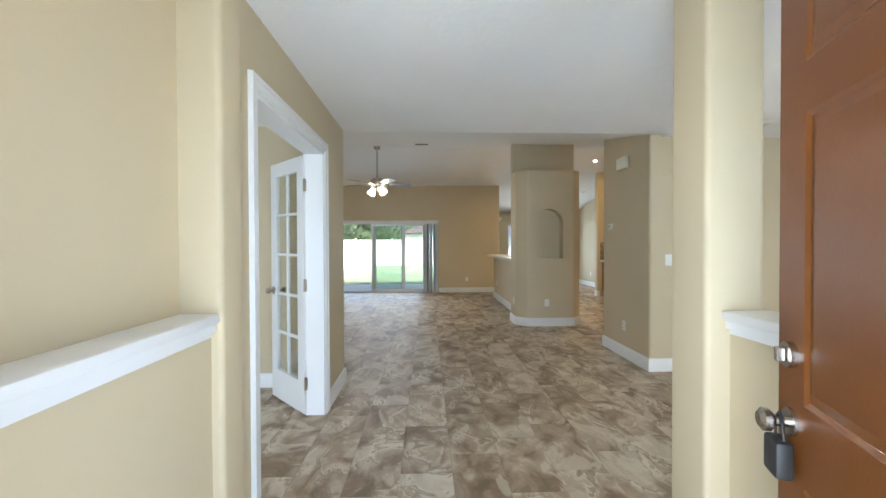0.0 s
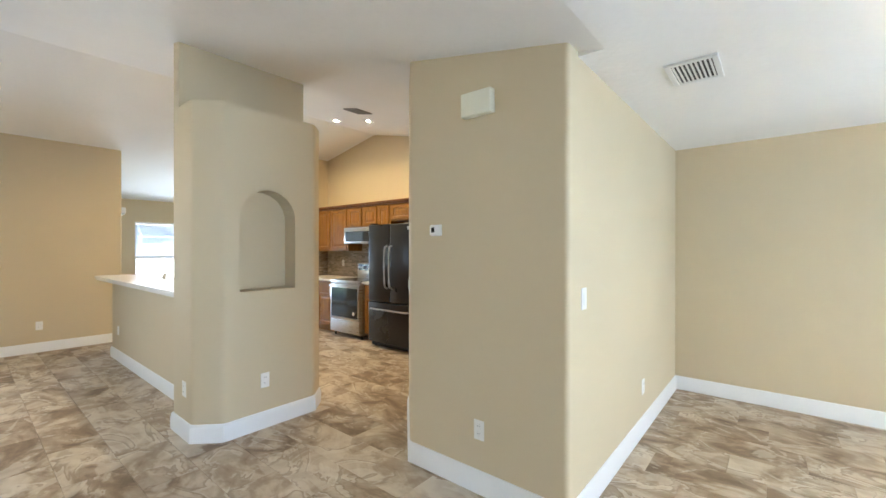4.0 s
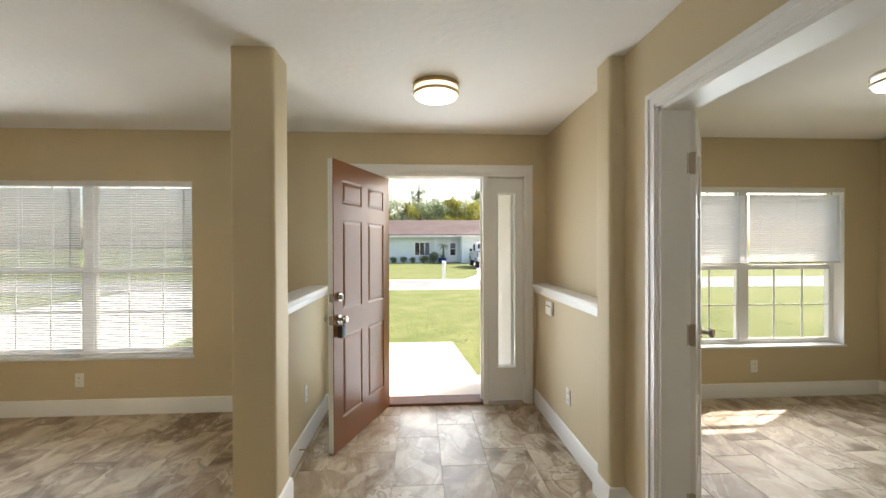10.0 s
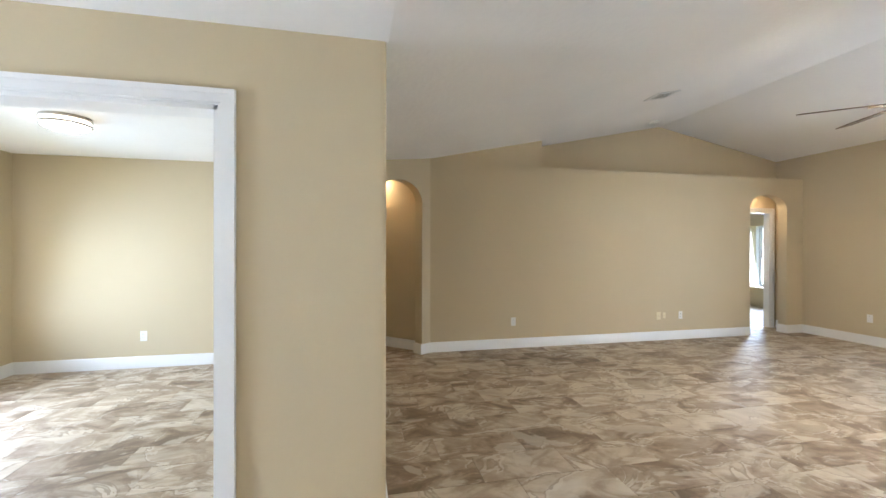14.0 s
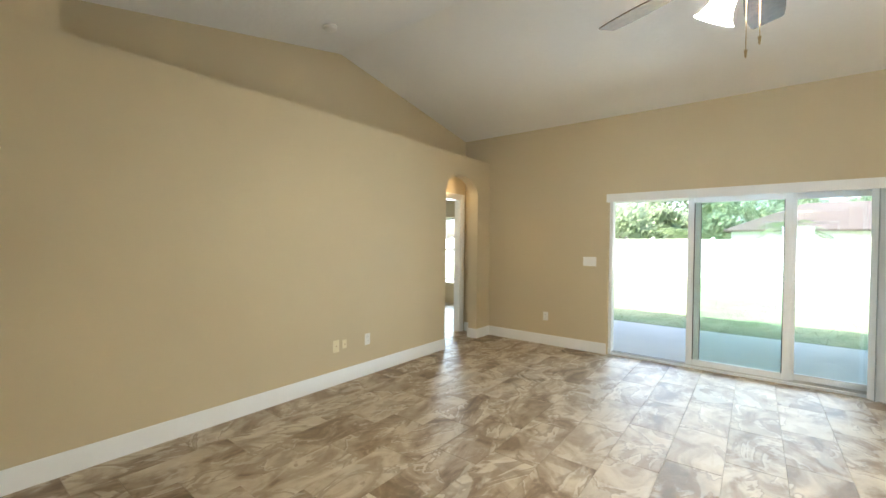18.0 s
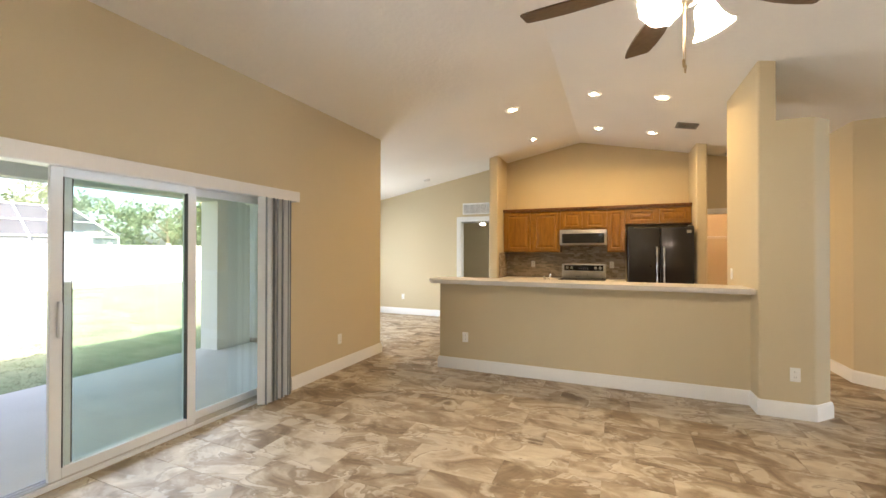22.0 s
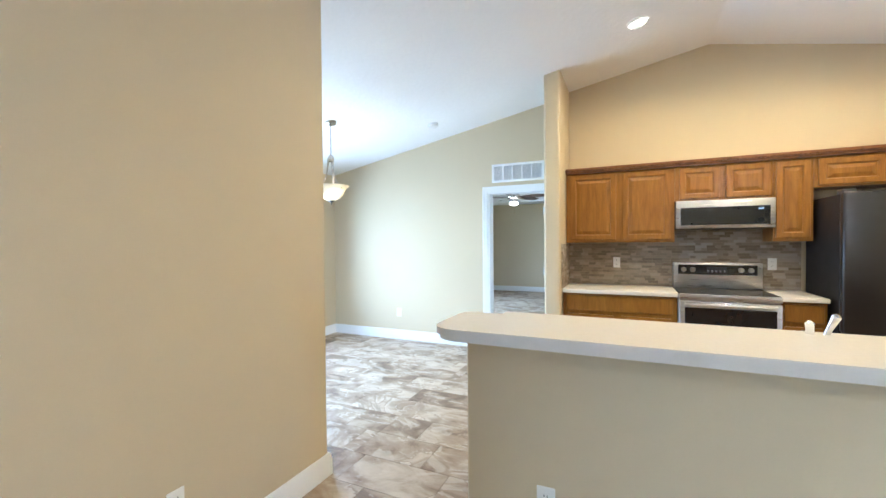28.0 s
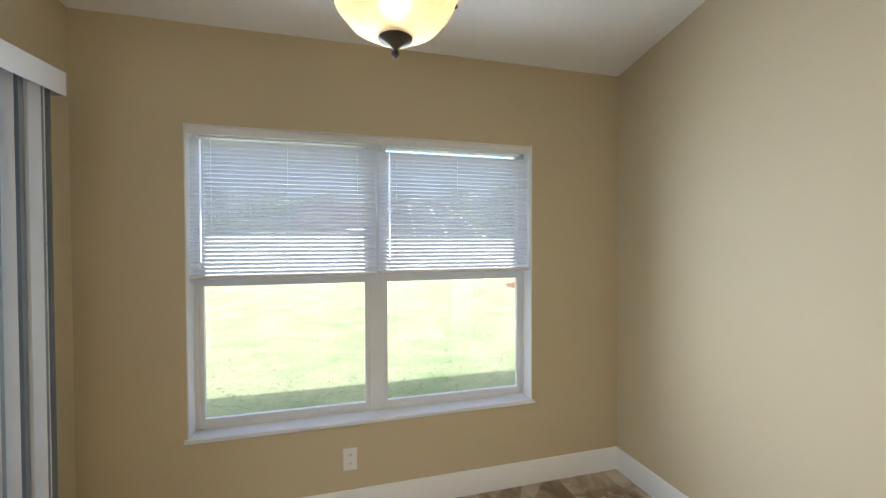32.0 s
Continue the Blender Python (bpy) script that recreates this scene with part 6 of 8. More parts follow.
flush_light(0.575, 0.42, FLAT, 0.145, BRONZE, "round flush ceiling light with brass bands, lit", DISC_WARM)
flush_light(-2.15, 0.78, FLAT, 0.165, NICKEL, "round flush ceiling light with nickel bands, lit", DISC_COOL)
flush_light(4.23, 5.60, ceiling_height(5.60) - 0.002, 0.15, NICKEL, "round flush ceiling light near the laundry door, lit", DISC_WARM, math.atan2(0.98, 4.76))
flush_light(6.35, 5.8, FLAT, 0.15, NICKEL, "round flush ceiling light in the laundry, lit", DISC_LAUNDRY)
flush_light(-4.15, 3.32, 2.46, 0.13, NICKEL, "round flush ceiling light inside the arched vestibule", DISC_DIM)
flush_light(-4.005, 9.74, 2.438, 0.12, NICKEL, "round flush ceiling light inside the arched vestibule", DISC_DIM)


def bell_shade(bm, at, direction, size):
    """A flared glass bell that opens along direction."""
    q = Vector(direction).to_track_quat("Z", "Y")
    prof = [(0.020, 0.0), (0.034, 0.012), (0.040, 0.035), (0.046, 0.065), (0.060, 0.095), (0.075, 0.110)]
    seg = 20
    rings = [[bm.verts.new(Vector(at) + q @ Vector((r * size * (1 + (0.05 * math.cos(8 * a) if r > 0.055 else 0)) * math.cos(a), r * size * (1 + (0.05 * math.cos(8 * a) if r > 0.055 else 0)) * math.sin(a), h * size))) for a in (2 * math.pi * k / seg for k in range(seg))] for r, h in prof]
    for a, b in zip(rings, rings[1:]):
        for k in range(seg):
            j = (k + 1) % seg
            bm.faces.new((a[k], a[j], b[j], b[k]))
    bm.faces.new(rings[0][::-1])


def bulb_into(parent, at, direction, material=None):
    q = Vector(direction).to_track_quat("Z", "Y").to_matrix().to_4x4()
    bm = bmesh.new(); lathe(bm, [(0.0, 0.024), (0.014, 0.028), (0.016, 0.05), (0.027, 0.070), (0.026, 0.088), (0.014, 0.100), (0.0, 0.103)], 14)
    bm.transform(Matrix.Translation(at) @ q)
    part("bulb", bm, material or BULB, parent, "lit bulb")


def ceiling_fan(x, y, ceil_z, hub_z, base_angle, radius, label, lights=4):
    t = thing("ceiling_fan", (x, y, hub_z), label, "ceiling fan")
    up = ceil_z - hub_z
    bm = bmesh.new(); lathe(bm, [(0.018, up - 0.075), (0.045, up - 0.07), (0.062, up - 0.04), (0.068, up + 0.012), (0.0, up + 0.014)], 24)
    part("canopy", bm, NICKEL, t)
    bm = bmesh.new(); cyl(bm, (0, 0, 0.10), (0, 0, up - 0.06), 0.0135, seg=14)
    part("downrod", bm, NICKEL, t)
    bm = bmesh.new(); lathe(bm, [(0.02, 0.155), (0.028, 0.13), (0.10, 0.115), (0.125, 0.085), (0.128, 0.03), (0.118, 0.0), (0.085, -0.02), (0.05, -0.03)], 32)
    part("motor_housing", bm, NICKEL, t)
    bm = bmesh.new(); lathe(bm, [(0.05, -0.028), (0.052, -0.07), (0.044, -0.095), (0.02, -0.115), (0.0, -0.118)], 24)
    part("light_fitter", bm, NICKEL, t)
    outline = [(0.15, -0.040), (0.24, -0.054), (0.36, -0.070), (0.48, -0.079), (0.58, -0.076), (radius - 0.012, -0.066), (radius, -0.056), (radius, 0.056), (radius - 0.012, 0.066), (0.58, 0.076), (0.48, 0.079), (0.36, 0.070), (0.24, 0.054), (0.15, 0.040)]
    bm = bmesh.new(); prism(bm, outline, -0.003, 0.004)
    blade_me = finish(bm, "blade", BLADE)
    for k in range(5):
        a = radians(base_angle + 72 * k)
        ob = new("blade", blade_me); ob.parent = t
        ob.matrix_local = Matrix.Translation((0, 0, 0.008)) @ Matrix.Rotation(a, 4, "Z") @ Matrix.Rotation(radians(-13), 4, "X")
        bm = bmesh.new(); tube(bm, [(0.07, 0, -0.008), (0.12, 0.0, -0.012), (0.17, 0.0, 0.0), (0.25, 0.0, 0.002)], [0.014, 0.012, 0.016, 0.012], 8)
        iron = part("blade_iron", bm, NICKEL, t); iron.rotation_euler = (0, 0, a)
    if lights:
        for k in range(lights):
            a = radians(base_angle - 53.5 + 360 / lights * k)
            d = Vector((math.cos(a), math.sin(a), 0))
            bm = bmesh.new(); tube(bm, [d * 0.03 + Vector((0, 0, -0.065)), d * 0.07 + Vector((0, 0, -0.066)), d * 0.095 + Vector((0, 0, -0.085))], 0.009, 8)
            arm = part("lamp_arm", bm, NICKEL, t)
            bm = bmesh.new(); bell_shade(bm, d * 0.098 + Vector((0, 0, -0.078)), d * 0.66 + Vector((0, 0, -0.75)), 1.08)
            part("glass_shade", bm, SHADE_HOT, t, "lit frosted glass bell shade")
            bulb_into(t, d * 0.098 + Vector((0, 0, -0.078)), d * 0.66 + Vector((0, 0, -0.75)), BULB_FAN)
    else:
        bm = bmesh.new(); lathe(bm, [(0.075, -0.09), (0.088, -0.115), (0.07, -0.145), (0.0, -0.158)], 24)
        part("glass_shade", bm, BOWL_LIT, t, "lit frosted glass bowl")
    for dx, ln in (((0.022, 0.21), (-0.02, 0.25)) if lights else ((0.098, 0.17), (-0.098, 0.20))):
        bm = bmesh.new(); cyl(bm, (dx, 0.012, -0.11 if lights else -0.005), (dx, 0.012, -0.11 - ln), 0.0016, seg=6); cyl(bm, (dx, 0.012, -0.11 - ln), (dx, 0.012, -0.14 - ln), 0.006, 0.003, seg=8)
        part("pull_chain", bm, BRONZE, t, "thin brass pull chain")


ceiling_fan(-0.57, 7.11, ceiling_height(7.11), 2.50, 13.5, 0.67, "nickel ceiling fan with five walnut blades and lit glass shades", 2)
ceiling_fan(8.45, 10.80, 2.75, 2.28, 40, 0.66, "nickel bedroom ceiling fan with dark blades, lit", 0)

# dining chandelier
ch = thing("chandelier", (3.561, 1.36, 1.90), "aged brass three-arm chandelier with lit white glass shades", "chandelier")
bm = bmesh.new(); lathe(bm, [(0.008, 0.500), (0.03, 0.505), (0.058, 0.520), (0.066, 0.541), (0.0, 0.543)], 28)
part("canopy", bm, AGED_BRASS, ch)
bm = bmesh.new()
for k in range(17):
    zc = 0.196 + k * 0.0185
    pts = [(0.0065 * math.cos(a) if k % 2 else 0.0, 0.0 if k % 2 else 0.0065 * math.cos(a), zc + 0.0125 * math.sin(a)) for a in (2 * math.pi * i / 10 for i in range(11))]
    tube(bm, pts, 0.0014, 5)
part("chain", bm, AGED_BRASS, ch, "thin brass link chain")
bm = bmesh.new(); lathe(bm, [(0.0, -0.055), (0.012, -0.05), (0.02, -0.03), (0.012, -0.015), (0.026, 0.0), (0.020, 0.012), (0.020, 0.135), (0.016, 0.150), (0.048, 0.172), (0.052, 0.180), (0.012, 0.186), (0.0, 0.19)], 24)
part("stem", bm, AGED_BRASS, ch)


def square_shade(bm, at, size):
    """A tapered glass shade, square with rounded corners, open below."""
    rings = []
    for half, z in ((0.030, 0.0), (0.034, -0.012), (0.038, -0.040), (0.046, -0.075), (0.062, -0.112)):
        foot = rounded([(-half, -half), (half, -half), (half, half), (-half, half)], [half * 0.45] * 4, 3)
        rings.append([bm.verts.new((at.x + x * size, at.y + y * size, at.z + z * size)) for x, y in foot])
    for a, b in zip(rings, rings[1:]):
        for k in range(len(a)):
            j = (k + 1) % len(a)
            bm.faces.new((a[k], a[j], b[j], b[k]))
    bm.faces.new(rings[0])


for k in range(3):
    a = radians(-1 + 120 * k)
    d = Vector((math.cos(a), math.sin(a), 0))
    bm = bmesh.new()
    tube(bm, [d * 0.018 + Vector((0, 0, -0.012)), d * 0.045 + Vector((0, 0, -0.030)), d * 0.070 + Vector((0, 0, -0.012)), d * 0.078 + Vector((0, 0, 0.030)), d * 0.098 + Vector((0, 0, 0.070)), d * 0.130 + Vector((0, 0, 0.085)), d * 0.160 + Vector((0, 0, 0.068)), d * 0.174 + Vector((0, 0, 0.035)), d * 0.175 + Vector((0, 0, 0.012))], 0.0062, 10)
    arm = part("arm", bm, AGED_BRASS, ch)
    bm = bmesh.new(); tube(bm, [d * 0.070 + Vector((0, 0, -0.012)), d * 0.088 + Vector((0, 0, -0.030)), d * 0.112 + Vector((0, 0, -0.030)), d * 0.124 + Vector((0, 0, -0.016))], [0.005, 0.005, 0.0045, 0.003], 8)
    part("scroll", bm, AGED_BRASS, arm)
    bm = bmesh.new(); c = d * 0.175; lathe(bm, [(0.0, 0.022), (0.016, 0.020), (0.030, -0.002), (0.032, -0.012)], 16, c)
    part("socket_cup", bm, AGED_BRASS, arm)
    bm = bmesh.new(); square_shade(bm, c + Vector((0, 0, -0.008)), 0.95)
    part("glass_shade", bm, SHADE_HOT, arm, "lit white glass shade")
    bulb_into(arm, c + Vector((0, 0, -0.008)), (0, 0, -1))

# nook pendant
pz = 1.83
pd = thing("pendant_light", (3.95, 11.63, pz), "nickel pendant light with a lit alabaster glass bowl", "pendant light")
top_z = ceiling_height(11.63) - pz
bm = bmesh.new(); lathe(bm, [(0.010, top_z - 0.032), (0.030, top_z - 0.030), (0.060, top_z - 0.018), (0.066, top_z + 0.012), (0.0, top_z + 0.014)], 28)
part("canopy", bm, NICKEL, pd)
links = int((top_z - 0.03 - 0.545) / 0.030)
for k in range(links):
    z = 0.547 + (k + 0.5) * (top_z - 0.030 - 0.547) / links
    bm = bmesh.new()
    ring = [(0.0085 * math.cos(u), 0.0, z + 0.019 * math.sin(u)) for u in (i * math.pi / 5 for i in range(11))]
    tube(bm, ring if k % 2 else [(y, x, w) for x, y, w in ring], 0.0022, 5)
    part("chain_link", bm, NICKEL, pd)
bm = bmesh.new(); tube(bm, [(0, 0, top_z - 0.03), (0.012, 0.004, top_z - 0.14), (-0.010, 0.0, top_z - 0.26), (0.008, 0.004, 0.62), (0, 0, 0.545)], 0.0026, 6)
part("cable", bm, NICKEL, pd)
bm = bmesh.new(); lathe(bm, [(0.014, 0.44), (0.030, 0.445), (0.034, 0.49), (0.026, 0.52), (0.010, 0.53), (0.0, 0.55)], 16)
part("hub", bm, NICKEL, pd)
for k in range(3):
    a = radians(20 + 120 * k); d = Vector((math.cos(a), math.sin(a), 0))
    bm = bmesh.new(); tube(bm, [d * 0.030 + Vector((0, 0, 0.49)), d * 0.034 + Vector((0, 0, 0.40)), d * 0.045 + Vector((0, 0, 0.33)), d * 0.07 + Vector((0, 0, 0.25)), d * 0.135 + Vector((0, 0, 0.180))], [0.009, 0.008, 0.006, 0.006, 0.007], 8)
    part("rod", bm, NICKEL, pd)
bm = bmesh.new(); lathe(bm, [(0.020, 0.035), (0.050, 0.041), (0.097, 0.067), (0.126, 0.103), (0.139, 0.139), (0.160, 0.171), (0.189, 0.189), (0.195, 0.196), (0.186, 0.199), (0.156, 0.178), (0.134, 0.145), (0.122, 0.107), (0.092, 0.073), (0.049, 0.047), (0.000, 0.043)], 40)
part("glass_bowl", bm, SHADE_WARM, pd, "lit cream alabaster glass bowl")
bm = bmesh.new(); lathe(bm, [(0.0, -0.005), (0.007, 0.0), (0.009, 0.008), (0.005, 0.014), (0.012, 0.022), (0.036, 0.036), (0.040, 0.046), (0.0, 0.05)], 20)
part("finial", bm, BRONZE_DARK, pd, "dark bronze finial")
for k in range(3):
    a = radians(20 + 120 * k); d = Vector((math.cos(a), math.sin(a), 0))
    bm = bmesh.new(); cyl(bm, d * 0.152 + Vector((0, 0, 0.172)), d * 0.166 + Vector((0, 0, 0.158)), 0.0065, 0.004, 8)
    part("bowl_screw", bm, BRONZE_DARK, pd, "small dark bronze screw")
bm = bmesh.new(); lathe(bm, [(0.0, 0.085), (0.03, 0.098), (0.036, 0.125), (0.024, 0.150), (0.0, 0.16)], 16)
part("bulb", bm, BULB_DIM, pd, "lit frosted bulb")


# ---- plates, vents and small wall fittings ----
def plate(name, place, out, label, category, w=0.072, h=0.117, kind="outlet", material=PLATE, group="wall plates"):
    o = Vector(out)
    rot = Matrix.Rotation(math.atan2(o.y, o.x), 4, "Z")
    t = thing(name, Matrix.Translation(place) @ rot, label, category, group)
    boxpart("cover", material, t, 0.0, 0.006, -w / 2, w / 2, -h / 2, h / 2, 0.003)
    if kind == "outlet":
        for z in (0.022, -0.022):
            boxpart("socket", material, t, 0.006, 0.0085, -0.016, 0.016, z - 0.014, z + 0.014, 0.002)
            bm = bmesh.new()
            for y in (-0.006, 0.006):
                box(bm, 0.0082, 0.0090, y - 0.0012, y + 0.0012, z - 0.003, z + 0.007)
            part("slots", bm, BLACK, t, "", False)
    elif kind == "switch":
        n = max(1, round(w / 0.06))
        for k in range(n):
            y = (k - (n - 1) / 2) * 0.046
            boxpart("rocker", material, t, 0.006, 0.010, y - 0.016, y + 0.016, -0.033, 0.033, 0.002)
    elif kind == "jack":
        bm = bmesh.new(); cyl(bm, (0.005, 0, 0), (0.014, 0, 0), 0.006, seg=10); part("jack", bm, BRONZE, t)
    return t


OUT = "white duplex outlet on the wall"
for place, out in (((5.47, 1.375, 0.37), (-1, 0, 0)), ((3.575, -0.66, 0.30), (0, 1, 0)), ((-3.72, 0.616, 0.37), (1, 0, 0)), ((-2.46, -0.66, 0.29), (0, 1, 0)),
                   ((-0.37, 0.157, 0.36), (1, 0, 0)), ((1.505, 0.0, 0.37), (-1, 0, 0)), ((2.715, 3.875, 0.37), (-1, 0, 0)), ((4.17, 3.335, 0.36), (0, -1, 0)),
                   ((-3.71, 5.21, 0.37), (1, 0, 0)), ((-3.71, 7.97, 0.37), (1, 0, 0)), ((-2.80, 10.377, 0.385), (0, -1, 0)), ((1.487, 10.377, 0.365), (0, -1, 0)),
                   ((2.08, 9.01, 0.385), (-1, 0, 0)), ((1.86, 5.985, 0.37), (-1, 0, 0)), ((2.335, 5.69, 0.38), (0, -1, 0)), ((5.545, 11.75, 0.39), (-1, 0, 0)), ((3.90, 12.91, 0.297), (0, -1, 0)),
                   ((11.70, 10.55, 0.37), (-1, 0, 0)), ((5.417, 8.83, 1.165), (-1, 0, 0)), ((5.417, 7.43, 1.165), (-1, 0, 0))):
    plate("wall_outlet", place, out, OUT, "outlet")
plate("cable_plate", (-3.71, 7.575, 0.37), (1, 0, 0), "ivory cable plate beside the outlet", "wall plate", kind="jack", material=PLATE_IVORY)
plate("cable_plate", (-3.71, 7.675, 0.375), (1, 0, 0), "narrow ivory telephone plate", "wall plate", w=0.05, h=0.085, kind="jack", material=PLATE_IVORY)
plate("light_switch", (-2.216, 10.377, 1.155), (0, -1, 0), "white triple light switch beside the sliding door", "light switch", 0.165, 0.117, "switch")
plate("light_switch", (2.916, 3.335, 1.164), (0, -1, 0), "white light switch on the dining room wall", "light switch", 0.072, 0.117, "switch")
plate("light_switch", (2.925, 4.65, 1.165), (-0.7071, 0.7071, 0), "white double light switch on the angled wall", "light switch", 0.118, 0.117, "switch")
plate("light_switch", (5.13, 5.02, 1.17), (0, 1, 0), "white light switch in the hallway", "light switch", 0.072, 0.117, "switch")
plate("light_switch", (2.72, 6.235, 1.17), (0, 1, 0), "white light switch on the pillar", "light switch", 0.072, 0.117, "switch")
# alarm keypad below the ledge
kp = thing("alarm_keypad", (-0.37, -0.225, 0.93), "white alarm keypad below the foyer ledge", "keypad")
boxpart("case", PLATE, kp, 0, 0.022, -0.07, 0.07, -0.055, 0.055, 0.005, seg=2)
boxpart("flap", PLATE, kp, 0.022, 0.026, -0.062, 0.062, -0.048, 0.012, 0.002)
boxpart("seam", BLACK, kp, 0.0218, 0.0235, -0.055, 0.055, 0.014, 0.019)
# thermostat
th = thing("thermostat", (2.715, 4.204, 1.55), "small white thermostat on the wall", "thermostat")
boxpart("base", PLATE, th, -0.010, 0, -0.045, 0.045, -0.036, 0.036, 0.003)
boxpart("case", PLATE, th, -0.026, -0.010, -0.040, 0.040, -0.032, 0.032, 0.005, seg=2)
boxpart("display", BLACK_GLASS, th, -0.0275, -0.0255, -0.002, 0.024, -0.014, 0.018, 0.001)
# door chime
dc = thing("door_chime", (2.715, 3.87, 2.275), "ivory door chime box high on the wall", "door chime")
bm = bmesh.new(); box(bm, -0.055, 0.0, -0.105, 0.105, -0.070, 0.070, 0.010, 2)
part("cover", bm, SENSOR, dc)
boxpart("speaker_slot", SENSOR, dc, -0.0565, -0.0545, -0.03, 0.03, -0.060, -0.046)


def ceiling_vent(x, y, z, wx, wy, slope, label, slats, material=TRIM, name="ceiling_vent", along="x"):
    t = thing(name, Matrix.Translation((x, y, z)) @ Matrix.Rotation(slope, 4, "X"), label, "vent", "ceiling air vents")
    b = 0.028
    # black sheet paints the duct's shade behind the slats
    boxpart("backing", BLACK, t, -wx / 2 + 0.01, wx / 2 - 0.01, -wy / 2 + 0.01, wy / 2 - 0.01, -0.004, -0.001)
    for a in ((-wx / 2, wx / 2, -wy / 2, -wy / 2 + b), (-wx / 2, wx / 2, wy / 2 - b, wy / 2), (-wx / 2, -wx / 2 + b, -wy / 2 + b, wy / 2 - b), (wx / 2 - b, wx / 2, -wy / 2 + b, wy / 2 - b)):
        boxpart("frame", material, t, a[0], a[1], a[2], a[3], -0.012, 0.001, 0.002)
    for k in range(slats):
        u = (k + 0.5) / slats
        bm = bmesh.new()
        if along == "x":
            yy = -wy / 2 + b + (wy - 2 * b) * u
            box(bm, -wx / 2 + b, wx / 2 - b, yy - 0.0055, yy + 0.0055, -0.0105, -0.0085)
        else:
            xx = -wx / 2 + b + (wx - 2 * b) * u
            box(bm, xx - 0.0055, xx + 0.0055, -wy / 2 + b, wy / 2 - b, -0.0105, -0.0085)
        part("slat", bm, material, t, "", False)
    return t


S1 = math.atan2(RIDGE_Z - FLAT, RIDGE_Y - CREASE)
ceiling_vent(3.415, 2.89, FLAT, 0.34, 0.25, 0, "white metal ceiling air vent in the dining room", 9, along="x")
ceiling_vent(0.31, 6.11, ceiling_height(6.11), 0.22, 0.24, S1, "grey shaded ceiling air vent in the great room", 8, VENT_GREY, along="y")
ceiling_vent(-2.18, 6.31, ceiling_height(6.31), 0.24, 0.28, S1, "white metal ceiling air vent in the great room", 8, along="x")
ceiling_vent(3.89, 6.48, ceiling_height(6.48), 0.24, 0.26, S1, "grey ceiling air vent in the kitchen", 8, VENT_GREY, along="y")
ceiling_vent(5.06, 5.52, ceiling_height(5.52), 0.52, 0.56, S1, "large white return air grille by the laundry", 22, along="x", name="return_grille")
ceiling_vent(9.7, 9.05, FLAT, 0.30, 0.15, 0, "white metal ceiling air vent in the bedroom", 6, along="x")
# transfer grille above the nook doorway
tg = thing("transfer_grille", (5.545, 9.99, 2.29), "white louvred transfer grille above the doorway", "vent")
for a in ((-0.335, 0.335, -0.118, -0.090), (-0.335, 0.335, 0.090, 0.118), (-0.335, -0.305, -0.09, 0.09), (0.305, 0.335, -0.09, 0.09)):
    boxpart("frame", TRIM, tg, -0.014, 0.0, a[0], a[1], a[2], a[3], 0.002)
for k in range(1, 5):
    y = -0.305 + 0.61 * k / 5
    boxpart("bar", TRIM, tg, -0.0125, 0.0, y - 0.007, y + 0.007, -0.09, 0.09)
# grey sheet paints the softer shade between the louvres
boxpart("backing", VENT_PALE, tg, -0.002, 0.0005, -0.305, 0.305, -0.09, 0.09)
for k in range(15):
    z = -0.084 + k * 0.012
    bm = bmesh.new()
    vs = [bm.verts.new(p) for p in ((-0.011, -0.305, z - 0.004), (-0.011, 0.305, z - 0.004), (-0.0025, 0.305, z + 0.005), (-0.0025, -0.305, z + 0.005), (-0.011, -0.305, z - 0.0025), (-0.011, 0.305, z - 0.0025), (-0.0025, 0.305, z + 0.0065), (-0.0025, -0.305, z + 0.0065))]
    for f in ((0, 1, 2, 3), (7, 6, 5, 4), (0, 4, 5, 1), (1, 5, 6, 2), (2, 6, 7, 3), (3, 7, 4, 0)):
        bm.faces.new([vs[i] for i in f])
    part("louvre", bm, TRIM, tg, "", False)


def smoke_detector(x, y, z, slope):
    t = thing("smoke_detector", Matrix.Translation((x, y, z)) @ Matrix.Rotation(slope, 4, "X"), "round white smoke detector on the ceiling", "smoke detector", "smoke detectors")
    bm = bmesh.new(); lathe(bm, [(0.066, 0.002), (0.068, -0.012), (0.060, -0.014)], 28); part("base", bm, TRIM, t)
    bm = bmesh.new(); lathe(bm, [(0.060, -0.012), (0.056, -0.030), (0.040, -0.040), (0.0, -0.042)], 28); part("cap", bm, PLATE, t)

smoke_detector(4.96, 10.89, ceiling_height(10.89), -math.atan(0.194))
smoke_detector(-3.60, 7.40, ceiling_height(7.40), S1)
# laundry room shelf and fittings
ws = thing("wire_shelf", (7.03, 5.7, 1.70), "white wire shelf on the laundry wall", "shelf")
for k in range(8):
    bm = bmesh.new(); cyl(bm, (-0.14 + k * 0.042, -0.98, 0), (-0.14 + k * 0.042, 1.18, 0), 0.004, seg=6); part("wire", bm, WIRE, ws)
bm = bmesh.new(); cyl(bm, (-0.145, -0.98, -0.03), (-0.145, 1.18, -0.03), 0.006, seg=6); part("front_lip", bm, WIRE, ws)
for y in (-0.8, 0.1, 1.0):
    bm = bmesh.new(); cyl(bm, (0.165, y, -0.26), (-0.13, y, -0.005), 0.006, seg=6); part("bracket", bm, WIRE, ws)
dp = thing("dryer_outlet", (7.2, 4.88, 0.985), "black dryer outlet on the laundry wall", "outlet")
boxpart("cover", STEEL, dp, -0.006, 0, -0.055, 0.055, -0.055, 0.055, 0.002)
